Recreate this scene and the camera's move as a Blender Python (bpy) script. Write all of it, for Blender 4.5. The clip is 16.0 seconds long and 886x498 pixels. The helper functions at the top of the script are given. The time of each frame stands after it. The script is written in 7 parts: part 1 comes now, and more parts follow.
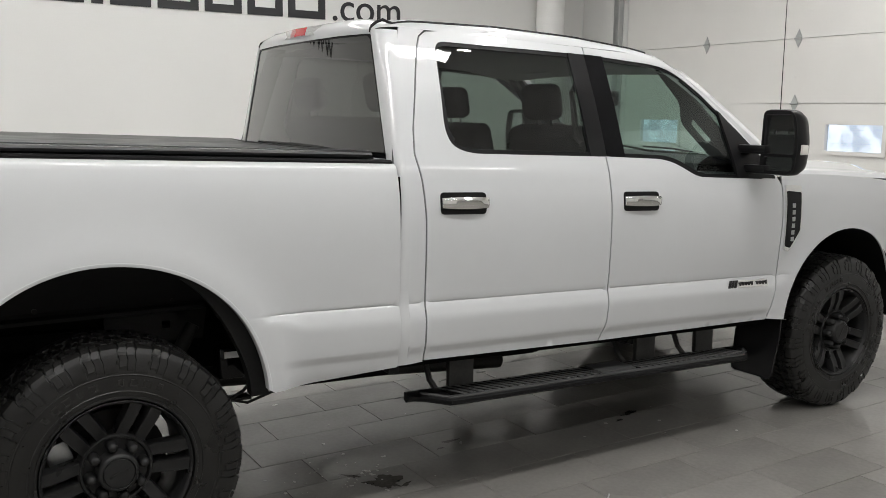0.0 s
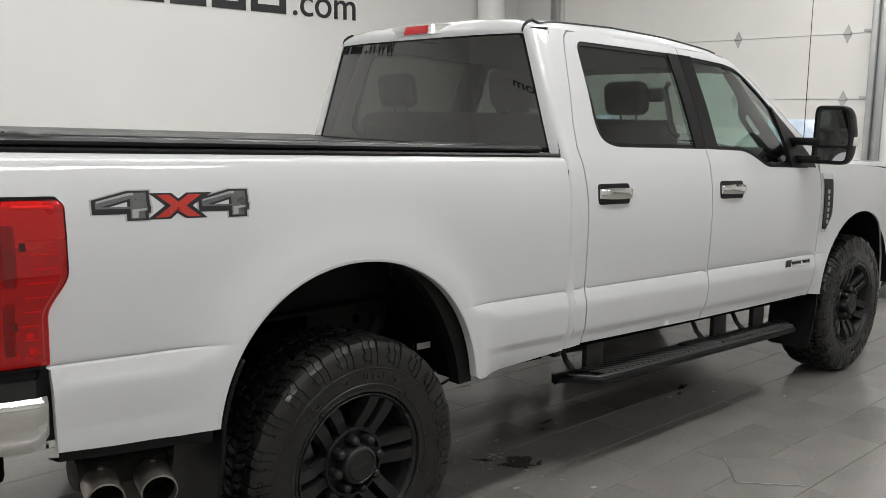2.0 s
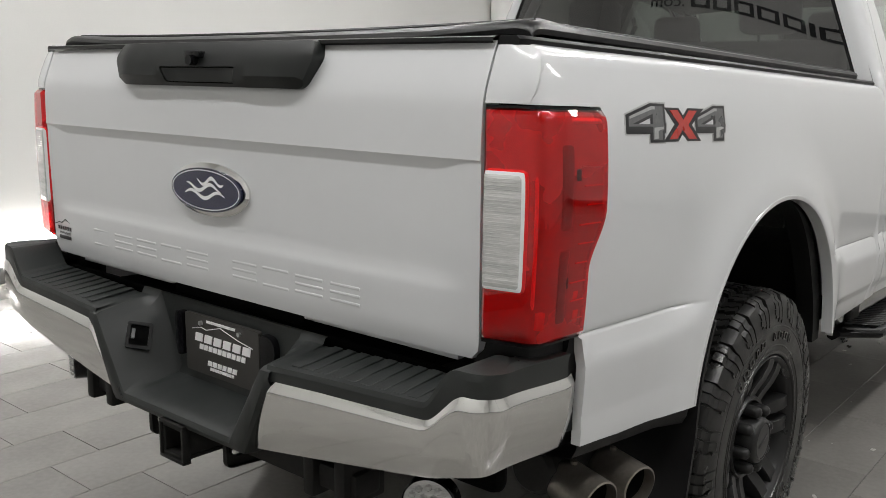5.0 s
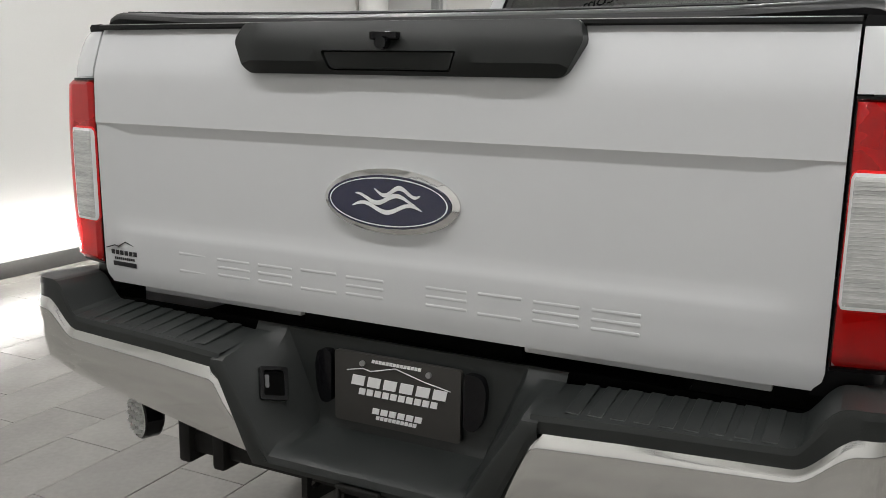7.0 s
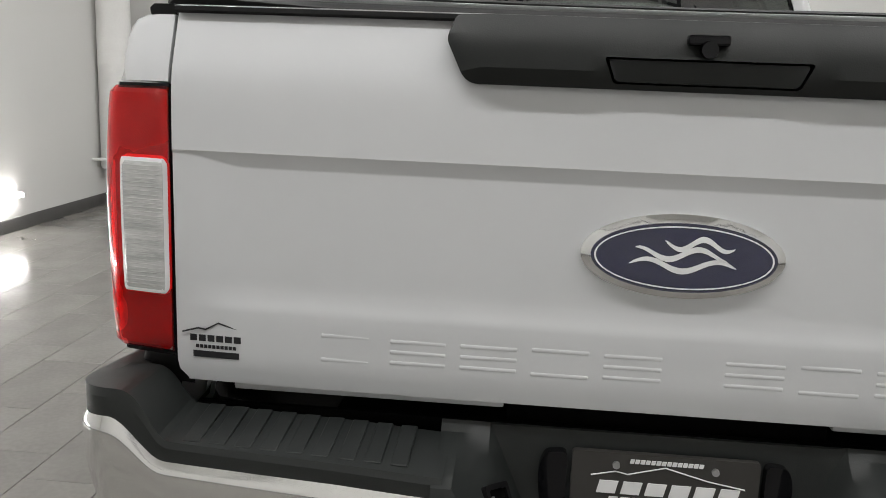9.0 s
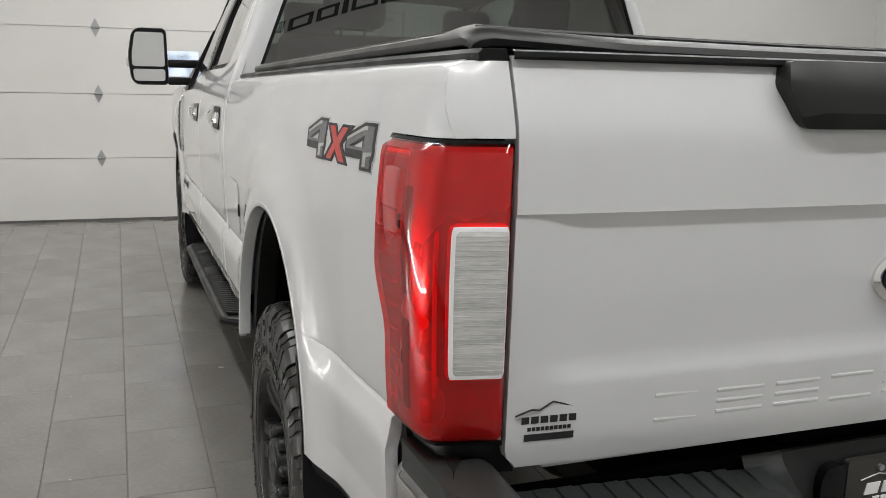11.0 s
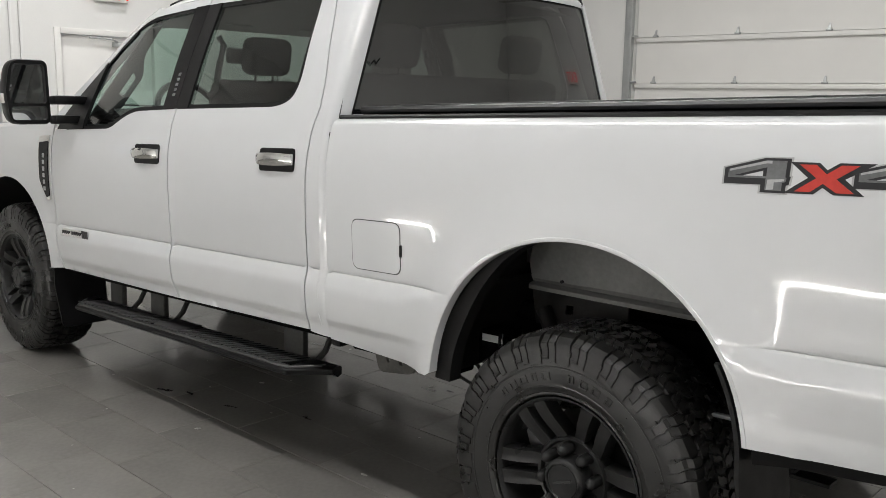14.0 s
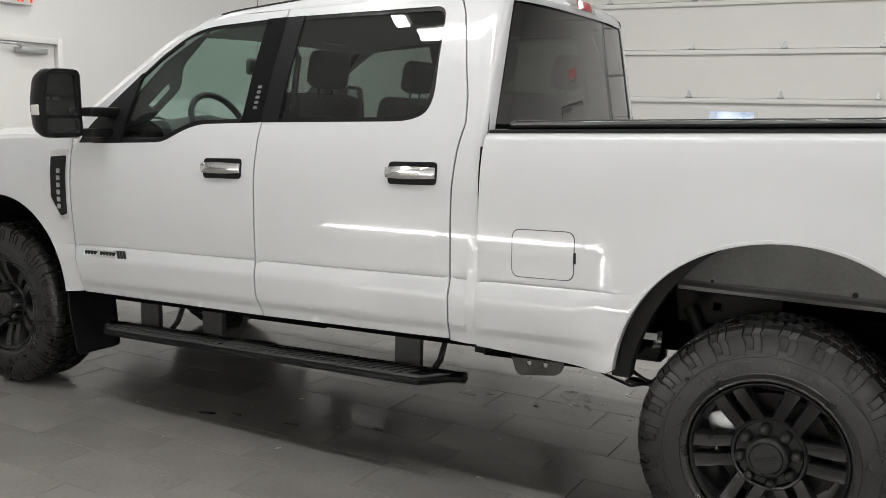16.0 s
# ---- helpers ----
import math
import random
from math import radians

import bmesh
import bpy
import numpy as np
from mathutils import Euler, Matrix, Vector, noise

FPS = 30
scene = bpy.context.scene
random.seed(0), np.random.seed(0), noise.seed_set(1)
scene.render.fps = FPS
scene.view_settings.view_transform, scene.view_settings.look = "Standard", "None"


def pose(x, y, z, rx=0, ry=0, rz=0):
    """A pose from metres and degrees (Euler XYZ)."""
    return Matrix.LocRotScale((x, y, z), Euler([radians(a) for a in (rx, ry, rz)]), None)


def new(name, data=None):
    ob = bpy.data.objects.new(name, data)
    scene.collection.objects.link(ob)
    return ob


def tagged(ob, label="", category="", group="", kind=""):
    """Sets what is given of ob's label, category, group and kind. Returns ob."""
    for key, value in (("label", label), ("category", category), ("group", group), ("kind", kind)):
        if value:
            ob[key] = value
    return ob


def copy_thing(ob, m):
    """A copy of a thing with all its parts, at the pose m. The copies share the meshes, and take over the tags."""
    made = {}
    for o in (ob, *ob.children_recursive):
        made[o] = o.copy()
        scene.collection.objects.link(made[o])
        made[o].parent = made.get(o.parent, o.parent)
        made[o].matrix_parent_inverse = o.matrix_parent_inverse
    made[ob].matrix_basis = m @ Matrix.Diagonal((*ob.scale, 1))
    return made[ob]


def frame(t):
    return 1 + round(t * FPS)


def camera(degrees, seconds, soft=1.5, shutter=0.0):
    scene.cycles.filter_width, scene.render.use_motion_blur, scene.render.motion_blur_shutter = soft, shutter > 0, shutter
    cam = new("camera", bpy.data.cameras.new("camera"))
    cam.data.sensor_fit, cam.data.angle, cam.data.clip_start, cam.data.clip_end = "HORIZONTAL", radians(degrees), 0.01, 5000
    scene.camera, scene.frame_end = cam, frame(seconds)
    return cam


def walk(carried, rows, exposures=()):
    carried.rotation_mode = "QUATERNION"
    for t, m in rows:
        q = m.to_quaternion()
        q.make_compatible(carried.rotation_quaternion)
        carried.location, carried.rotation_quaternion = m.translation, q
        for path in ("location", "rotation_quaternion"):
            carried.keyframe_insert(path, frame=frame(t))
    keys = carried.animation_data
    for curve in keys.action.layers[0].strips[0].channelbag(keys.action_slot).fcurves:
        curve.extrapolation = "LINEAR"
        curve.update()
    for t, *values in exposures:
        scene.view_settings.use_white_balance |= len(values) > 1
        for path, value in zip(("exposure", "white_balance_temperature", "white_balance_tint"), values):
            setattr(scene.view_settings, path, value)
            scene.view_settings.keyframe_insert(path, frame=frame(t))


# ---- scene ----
cam = camera(53.01, 16.0, soft=0.8)
PATH = [
    (0.0, pose(-0.5890, -4.0248, 1.6803, 81.367, -0.676, -31.732)),
    (0.5, pose(-0.9453, -3.8741, 1.6945, 81.363, -0.551, -34.776)),
    (1.0, pose(-1.2324, -3.6904, 1.6757, 81.242, -0.571, -37.561)),
    (1.5, pose(-1.4963, -3.4899, 1.6816, 81.196, -0.621, -40.079)),
    (2.0, pose(-1.7834, -3.3243, 1.6683, 81.187, -0.610, -42.584)),
    (2.5, pose(-2.0130, -3.1723, 1.6595, 80.748, -0.966, -44.947)),
    (3.0, pose(-2.1558, -2.9529, 1.6679, 80.272, -1.408, -46.943)),
    (3.5, pose(-2.2818, -2.7243, 1.6358, 79.646, -1.202, -47.405)),
    (4.0, pose(-2.4071, -2.4625, 1.6056, 79.166, -0.908, -47.654)),
    (4.5, pose(-2.4868, -2.1558, 1.5312, 79.106, -0.861, -48.607)),
    (4.7, pose(-2.4909, -2.0147, 1.4982, 79.104, -0.823, -49.119)),
    (6.8, pose(-2.7414, -0.9846, 1.4788, 78.556, -0.762, -62.372)),
    (7.0, pose(-2.7436, -0.8754, 1.4735, 78.639, -0.852, -63.571)),
    (7.5, pose(-2.7478, -0.5795, 1.4982, 79.036, -0.819, -67.631)),
    (8.0, pose(-2.7162, -0.3104, 1.4882, 78.812, -1.266, -72.620)),
    (8.5, pose(-2.6362, -0.0292, 1.4786, 78.892, -1.802, -78.106)),
    (9.0, pose(-2.5743, 0.2538, 1.4820, 78.587, -2.185, -84.370)),
    (9.5, pose(-2.5322, 0.5524, 1.5153, 78.609, -2.361, -91.596)),
    (10.0, pose(-2.4665, 0.8008, 1.5097, 78.367, -2.499, -97.766)),
    (10.2, pose(-2.4351, 0.9079, 1.5215, 78.157, -2.401, -100.138)),
    (12.3, pose(-2.0710, 2.0934, 1.5473, 80.203, -0.157, -123.929)),
    (12.5, pose(-2.0192, 2.2123, 1.5450, 80.322, -0.192, -125.606)),
    (13.0, pose(-1.8751, 2.4906, 1.5573, 80.429, -0.629, -129.291)),
    (13.5, pose(-1.6428, 2.7679, 1.5550, 80.452, -0.852, -132.878)),
    (14.0, pose(-1.4231, 3.0485, 1.5623, 80.397, -1.012, -136.800)),
    (14.5, pose(-1.2243, 3.3522, 1.5926, 80.709, -1.375, -140.813)),
    (15.0, pose(-0.9753, 3.5561, 1.5640, 81.006, -1.413, -144.042)),
    (15.5, pose(-0.7080, 3.7479, 1.5555, 81.109, -1.344, -147.111)),
    (16.0, pose(-0.4270, 3.9608, 1.5604, 81.217, -1.334, -150.399)),
]
EXPOSURES = [(0.0, 0.0), (16.0, 0.0)]
walk(cam, PATH, EXPOSURES)

# ---- light: a closed showroom, lit by linear ceiling lamps and a tube row low on one wall ----
world = bpy.data.worlds.new("world")
scene.world = world
world.use_nodes = True
world.node_tree.nodes["Background"].inputs[0].default_value = (0.75, 0.85, 1.0, 1)
world.node_tree.nodes["Background"].inputs[1].default_value = 0.3

X_BACK, X_FRONT, Y_RIGHT, Y_LEFT, Z_CEIL = -5.0, 6.705, -7.72, 4.545, 4.3
LAMPS = [  # middle x, y, length along x, length along y, share of full power
    (0.4, -2.4, 5.8, 0.12, 1.0), (0.4, 2.4, 5.8, 0.12, 0.92), (3.4, 0.0, 0.12, 4.6, 1.0), (-2.6, 0.0, 0.12, 4.6, 1.0),
    # guessed fill lamps, added to brighten the right and front walls
    (1.5, -5.6, 8.6, 0.12, 0.64), (5.75, -0.35, 0.12, 1.9, 1.0),
]
for lx, ly, wx, wy, share in LAMPS:
    data = bpy.data.lights.new("ceiling_lamp", "AREA")
    data.shape, data.size, data.size_y = "RECTANGLE", wx, wy
    data.energy = 17.8 * share * max(wx, wy)
    data.color = (1.0, 0.988, 0.976)
    lamp = new("ceiling_lamp", data)
    lamp.matrix_world = pose(lx, ly, Z_CEIL - 0.13)

# ---- materials ----
def material(name, color, rough=0.5, metal=0.0, coat=0.0, vary=0.06, scale=6.0, fine=60.0, bump=0.0, rough_vary=0.08,
             spec=0.5, transmission=0.0, per_object=0.0, streak=None, ior=1.5, coat_rough=0.03):
    m = bpy.data.materials.new(name)
    m.use_nodes = True
    nt = m.node_tree
    n, l = nt.nodes, nt.links
    p = n["Principled BSDF"]
    p.inputs["Metallic"].default_value = metal
    p.inputs["Roughness"].default_value = rough
    p.inputs["Coat Weight"].default_value = coat
    p.inputs["Coat Roughness"].default_value = coat_rough
    p.inputs["Specular IOR Level"].default_value = spec
    p.inputs["Transmission Weight"].default_value = transmission
    p.inputs["IOR"].default_value = ior
    p.inputs["Base Color"].default_value = (*color, 1)
    if vary <= 0 and bump <= 0:
        return m
    co = n.new("ShaderNodeTexCoord")
    mp = n.new("ShaderNodeMapping")
    if streak:
        mp.inputs["Scale"].default_value = streak
    l.new(co.outputs["Object"], mp.inputs["Vector"])
    big, small = n.new("ShaderNodeTexNoise"), n.new("ShaderNodeTexNoise")
    big.inputs["Scale"].default_value, small.inputs["Scale"].default_value = scale, fine
    big.inputs["Detail"].default_value, small.inputs["Detail"].default_value = 4, 3
    for q in (big, small):
        l.new(mp.outputs["Vector"], q.inputs["Vector"])
    mix = n.new("ShaderNodeMath")
    mix.operation = "MULTIPLY_ADD"
    mix.inputs[1].default_value = 0.6
    l.new(big.outputs["Fac"], mix.inputs[0])
    half = n.new("ShaderNodeMath")
    half.operation = "MULTIPLY"
    half.inputs[1].default_value = 0.4
    l.new(small.outputs["Fac"], half.inputs[0])
    l.new(half.outputs[0], mix.inputs[2])
    ramp = n.new("ShaderNodeMapRange")
    ramp.inputs[1].default_value, ramp.inputs[2].default_value = 0.3, 0.7
    ramp.inputs[3].default_value, ramp.inputs[4].default_value = 1 - vary, 1 + vary
    l.new(mix.outputs[0], ramp.inputs[0])
    fac = ramp.outputs[0]
    if per_object:
        info = n.new("ShaderNodeObjectInfo")
        shift = n.new("ShaderNodeMapRange")
        shift.inputs[3].default_value, shift.inputs[4].default_value = 1 - per_object, 1 + per_object
        l.new(info.outputs["Random"], shift.inputs[0])
        both = n.new("ShaderNodeMath")
        both.operation = "MULTIPLY"
        l.new(fac, both.inputs[0])
        l.new(shift.outputs[0], both.inputs[1])
        fac = both.outputs[0]
    tint = n.new("ShaderNodeVectorMath")
    tint.operation = "SCALE"
    tint.inputs[0].default_value = color
    l.new(fac, tint.inputs["Scale"])
    l.new(tint.outputs[0], p.inputs["Base Color"])
    rr = n.new("ShaderNodeMapRange")
    rr.inputs[1].default_value, rr.inputs[2].default_value = 0.3, 0.7
    rr.inputs[3].default_value, rr.inputs[4].default_value = max(0.02, rough - rough_vary), rough + rough_vary
    l.new(big.outputs["Fac"], rr.inputs[0])
    l.new(rr.outputs[0], p.inputs["Roughness"])
    if bump > 0:
        b = n.new("ShaderNodeBump")
        b.inputs["Strength"].default_value = 1.0
        b.inputs["Distance"].default_value = bump
        l.new(mix.outputs[0], b.inputs["Height"])
        l.new(b.outputs[0], p.inputs["Normal"])
    return m


def glowing(name, color, strength):
    m = material(name, color, vary=0)
    p = m.node_tree.nodes["Principled BSDF"]
    p.inputs["Emission Color"].default_value = (*color, 1)
    p.inputs["Emission Strength"].default_value = strength
    return m


def tinted_glass(name, color, tint, gloss_base=0.08):
    """Thin pane: a mix of a clear tinted see-through and a mirror-like gloss."""
    m = bpy.data.materials.new(name)
    m.use_nodes = True
    nt = m.node_tree
    n, l = nt.nodes, nt.links
    n.remove(n["Principled BSDF"])
    out = n["Material Output"]
    clear, gloss, mix, lw = n.new("ShaderNodeBsdfTransparent"), n.new("ShaderNodeBsdfGlossy"), n.new("ShaderNodeMixShader"), n.new("ShaderNodeLayerWeight")
    clear.inputs[0].default_value = (*[c * tint for c in color], 1)
    gloss.inputs["Roughness"].default_value = 0.01
    gloss.inputs[0].default_value = (1, 1, 1, 1)
    lw.inputs["Blend"].default_value = 0.5
    fifth, fac = n.new("ShaderNodeMath"), n.new("ShaderNodeMath")
    fifth.operation, fac.operation = "POWER", "MULTIPLY_ADD"
    fifth.inputs[1].default_value = 4.0
    fac.inputs[1].default_value, fac.inputs[2].default_value = 0.9, gloss_base
    l.new(lw.outputs["Facing"], fifth.inputs[0])
    l.new(fifth.outputs[0], fac.inputs[0])
    l.new(fac.outputs[0], mix.inputs[0])
    l.new(clear.outputs[0], mix.inputs[1])
    l.new(gloss.outputs[0], mix.inputs[2])
    l.new(mix.outputs[0], out.inputs[0])
    return m


PAINT = material("white_paint", (0.595, 0.605, 0.615), 0.33, coat=1.0, vary=0.012, scale=3, fine=20, rough_vary=0.03)
BLACK_TRIM = material("black_trim", (0.0065, 0.0065, 0.007), 0.4, spec=0.2, vary=0.15, scale=8, fine=300, bump=0.0004)
APPLIQUE = material("applique_plastic", (0.0110, 0.0125, 0.0119), 0.44, spec=0.33, vary=0.15, scale=8, fine=420, bump=0.0004)
GLOSS_BLACK = material("gloss_black", (0.005, 0.005, 0.006), 0.15, spec=0.2, coat=0.1, vary=0.1)
STEP_PLASTIC = material("step_plastic", (0.0175, 0.0200, 0.0192), 0.46, spec=0.42, vary=0.2, scale=7, fine=420, bump=0.0006)
RUBBER = material("tyre_rubber", (0.0085, 0.0083, 0.0078), 0.36, spec=0.48, vary=0.4, scale=11, fine=160, bump=0.0007, rough_vary=0.12)
MARK_RUBBER = material("raised_rubber", (0.022, 0.0214, 0.02), 0.27, spec=0.55, vary=0.2, scale=30, fine=160)
RIM_BLACK = material("rim_black", (0.015, 0.015, 0.0152), 0.33, spec=0.32, vary=0.15, scale=9, fine=90)
# near-black carries the deep shade under the body, in wells and gaps
DARK = material("shade_black", (0.003, 0.003, 0.003), 0.85, spec=0.03, vary=0.3, scale=5, fine=60, bump=0.001)
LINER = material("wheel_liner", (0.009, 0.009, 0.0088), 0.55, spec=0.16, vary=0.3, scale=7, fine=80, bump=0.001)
STEEL = material("frame_steel", (0.013, 0.0127, 0.012), 0.55, spec=0.25, metal=0.2, vary=0.3, scale=10, fine=90, bump=0.0008)
GALV = material("galvanised_steel", (0.42, 0.43, 0.43), 0.42, metal=0.8, vary=0.12, scale=8, fine=90)
CHROME = material("chrome", (0.78, 0.78, 0.77), 0.10, metal=1.0, vary=0.03, scale=4, fine=40, rough_vary=0.03)
BRUSHED = material("brushed_steel", (0.25, 0.23, 0.20), 0.36, metal=0.75, vary=0.25, scale=7, fine=90, rough_vary=0.1)
RED_LENS = material("red_lens", (0.52, 0.006, 0.012), 0.12, coat=1.0, vary=0.1, scale=14, fine=90)
RED_GLASS = tinted_glass("red_glass", (0.98, 0.009, 0.017), 0.98, 0.045)
REFLECTOR = material("lamp_reflector", (0.57, 0.54, 0.54), 0.26, metal=0.7, vary=0.14, scale=4, fine=30)
BRIGHT_BAR = material("lamp_highlight", (0.8, 0.78, 0.78), 0.3, vary=0.05, scale=8, fine=60)
BLOCK = material("lamp_block", (0.17, 0.155, 0.155), 0.4, vary=0.3, scale=20, fine=90)
WHITE_LENS = material("clear_lens", (0.50, 0.505, 0.495), 0.15, coat=1.0, vary=0.35, scale=6, fine=60, streak=(1, 1, 14))
VINYL = material("tonneau_vinyl", (0.015, 0.015, 0.0155), 0.36, spec=0.42, vary=0.25, scale=5, fine=220, bump=0.0008)
NAVY = material("navy_enamel", (0.006, 0.008, 0.045), 0.15, coat=1.0, vary=0.08)
WHITE_MARK = material("white_marking", (0.8, 0.8, 0.8), 0.4, vary=0.03)
DARK_MARK = material("black_marking", (0.01, 0.01, 0.012), 0.4, vary=0.1)
GREY_MARK = material("grey_decal", (0.115, 0.118, 0.12), 0.35, vary=0.35, scale=9, fine=90)
LIGHT_MARK = material("pale_decal", (0.36, 0.365, 0.365), 0.35, vary=0.2, scale=9, fine=90)
RED_MARK = material("red_decal", (0.45, 0.032, 0.022), 0.35, vary=0.2, scale=12, fine=90)
PLATE = material("plate_grey", (0.035, 0.033, 0.03), 0.45, vary=0.12)
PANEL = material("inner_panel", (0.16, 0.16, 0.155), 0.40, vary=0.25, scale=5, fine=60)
SEAT = material("seat_cloth", (0.045, 0.046, 0.05), 0.9, spec=0.1, vary=0.1, scale=5, fine=40)
CABIN = material("cabin_plastic", (0.045, 0.047, 0.049), 0.6, vary=0.15)
HEADLINER = material("headliner", (0.3, 0.3, 0.29), 0.9, vary=0.06)
GLASS_DARK = tinted_glass("privacy_glass", (0.49, 0.53, 0.50), 0.76)
GLASS_BACK = tinted_glass("back_glass", (0.44, 0.46, 0.44), 0.32, 0.11)
GLASS_CLEAR = tinted_glass("clear_glass", (0.76, 0.93, 0.86), 0.74)
PANE = tinted_glass("door_pane", (0.95, 0.97, 1.0), 0.97)
MIRROR = material("mirror_glass", (0.60, 0.61, 0.62), 0.02, metal=1.0, vary=0)
AMBER = material("marker_lens", (0.7, 0.68, 0.64), 0.15, coat=1.0, vary=0.05)

WALL = material("wall_paint", (0.70, 0.697, 0.68), 0.55, vary=0.025, scale=1.2, fine=90, bump=0.0006)
CEIL = material("ceiling_paint", (0.7, 0.7, 0.69), 0.8, vary=0.03, scale=1.5, fine=60)
BASE = material("baseboard_vinyl", (0.1, 0.098, 0.095), 0.45, vary=0.1, scale=4, fine=60)
DOOR_STEEL = material("door_panel_steel", (0.71, 0.7, 0.675), 0.4, vary=0.03, scale=2.5, fine=150, bump=0.0005)
# paler than the board, so that the rib tops look lit
RIB = material("tread_rib_plastic", (0.048, 0.0485, 0.049), 0.42, vary=0.2, scale=8, fine=300)
TILE = material("floor_tile", (0.207, 0.199, 0.185), 0.17, vary=0.13, scale=3.2, fine=45, rough_vary=0.07, per_object=0.07, bump=0.0004)
GROUT = material("tile_grout", (0.10, 0.096, 0.09), 0.7, vary=0.2, scale=6, fine=80)
PIPE_WHITE = material("white_pipe", (0.78, 0.775, 0.76), 0.45, vary=0.04, scale=4, fine=60, bump=0.0008)
TUBE_GLOW = glowing("lamp_tube", (1.0, 0.98, 0.95), 34.0)
LAMP_GLOW = glowing("lamp_diffuser", (1.0, 0.985, 0.955), 3.0)
DAYLIGHT = glowing("daylight_pane", (0.86, 0.92, 1.0), 1.0)
EXIT_RED = glowing("exit_red", (0.9, 0.05, 0.03), 0.65)
BULKHEAD = material("bulkhead_coat", (0.11, 0.11, 0.106), 0.6, spec=0.2, vary=0.35, scale=6, fine=80, bump=0.001)
BRACKET = material("board_bracket_coat", (0.040, 0.040, 0.038), 0.5, spec=0.3, vary=0.3, scale=10, fine=90)
HANGER = material("bracket_grey", (0.07, 0.068, 0.062), 0.5, spec=0.3, vary=0.3, scale=14, fine=90)
CRUMB = material("mud_crumb", (0.30, 0.29, 0.26), 0.5, vary=0.4, scale=40, fine=200)
WET = material("wet_patch", (0.075, 0.07, 0.062), 0.08, vary=0.4, scale=9, fine=70)

# ---- mesh helpers ----
from mathutils.geometry import delaunay_2d_cdt

RAKE = 0.032  # the truck stands nose down by this much per metre


def rake(bm):
    for v in bm.verts:
        v.co.z -= RAKE * v.co.x


def part(name, bm, mat, parent=None, label="", sharp=38, slope=False):
    if slope:
        rake(bm)
    bmesh.ops.recalc_face_normals(bm, faces=bm.faces)
    for f in bm.faces:
        f.smooth = True
    lim = radians(sharp)
    for e in bm.edges:
        if len(e.link_faces) == 2 and e.calc_face_angle(0) > lim:
            e.smooth = False
    me = bpy.data.meshes.new(name)
    bm.to_mesh(me)
    bm.free()
    me.materials.append(mat)
    ob = new(name, me)
    if parent:
        ob.parent = parent
    if label:
        tagged(ob, label)
    return ob


def thing(name, label, category, at=(0, 0, 0), group="", kind=""):
    ob = new(name)
    ob.location = at
    return tagged(ob, label, category, group, kind)


def box(bm, x0, x1, y0, y1, z0, z1, bevel=0.0, seg=2):
    r = bmesh.ops.create_cube(bm, size=1, matrix=Matrix.Translation(((x0 + x1) / 2, (y0 + y1) / 2, (z0 + z1) / 2)) @ Matrix.Diagonal((abs(x1 - x0), abs(y1 - y0), abs(z1 - z0), 1)))
    if bevel:
        es = list({e for v in r["verts"] for e in v.link_edges})
        bmesh.ops.bevel(bm, geom=es, offset=bevel, segments=seg, profile=0.5, affect="EDGES")
    return r["verts"]


def boxed(x0, x1, y0, y1, z0, z1, bevel=0.0, seg=2):
    bm = bmesh.new()
    box(bm, x0, x1, y0, y1, z0, z1, bevel, seg)
    return bm


def cyl(bm, p, q, r, r2=None, n=24, caps=True):
    p, q = Vector(p), Vector(q)
    d = q - p
    m = Matrix.Translation((p + q) / 2) @ d.to_track_quat("Z", "Y").to_matrix().to_4x4()
    return bmesh.ops.create_cone(bm, cap_ends=caps, segments=n, radius1=r, radius2=r if r2 is None else r2, depth=d.length, matrix=m)["verts"]


def lathe(bm, prof, n=48, m=Matrix()):
    """Turn a profile of (radius, along) round the local y axis."""
    rings = []
    for r, a in prof:
        rings.append([bm.verts.new(m @ Vector((r * math.cos(2 * math.pi * i / n), a, r * math.sin(2 * math.pi * i / n)))) for i in range(n)])
    for a, b in zip(rings, rings[1:]):
        for i in range(n):
            bm.faces.new((a[i], a[(i + 1) % n], b[(i + 1) % n], b[i]))
    return rings


def grid(bm, rows):
    """Faces between rows of points of one length."""
    vs = [[bm.verts.new(p) for p in r] for r in rows]
    for a, b in zip(vs, vs[1:]):
        for i in range(len(a) - 1):
            bm.faces.new((a[i], a[i + 1], b[i + 1], b[i]))
    return vs


def rim(bm, off):
    """Turn the open edges of a sheet back by the vector off."""
    es = [e for e in bm.edges if e.is_boundary]
    r = bmesh.ops.extrude_edge_only(bm, edges=es)
    for v in r["geom"]:
        if isinstance(v, bmesh.types.BMVert):
            v.co += Vector(off)


def resample(poly, step):
    out = []
    for a, b in zip(poly, poly[1:] + poly[:1]):
        k = max(1, int(math.hypot(b[0] - a[0], b[1] - a[1]) / step))
        out += [(a[0] + (b[0] - a[0]) * i / k, a[1] + (b[1] - a[1]) * i / k) for i in range(k)]
    return out


def rounded(poly, radii, n=6):
    """Round the corners of a polygon; radii: one number or one per corner."""
    out = []
    k = len(poly)
    for i, p in enumerate(poly):
        r = radii if isinstance(radii, (int, float)) else radii[i]
        a, b = Vector(poly[i - 1]), Vector(poly[(i + 1) % k])
        p = Vector(p)
        if r <= 0:
            out.append(tuple(p))
            continue
        u, w = (a - p), (b - p)
        d1, d2 = min(r, u.length * 0.49), min(r, w.length * 0.49)
        s, e = p + u.normalized() * d1, p + w.normalized() * d2
        for j in range(n + 1):
            t = j / n
            out.append(tuple(s * (1 - t) ** 2 + p * 2 * t * (1 - t) + e * t * t))
    return out


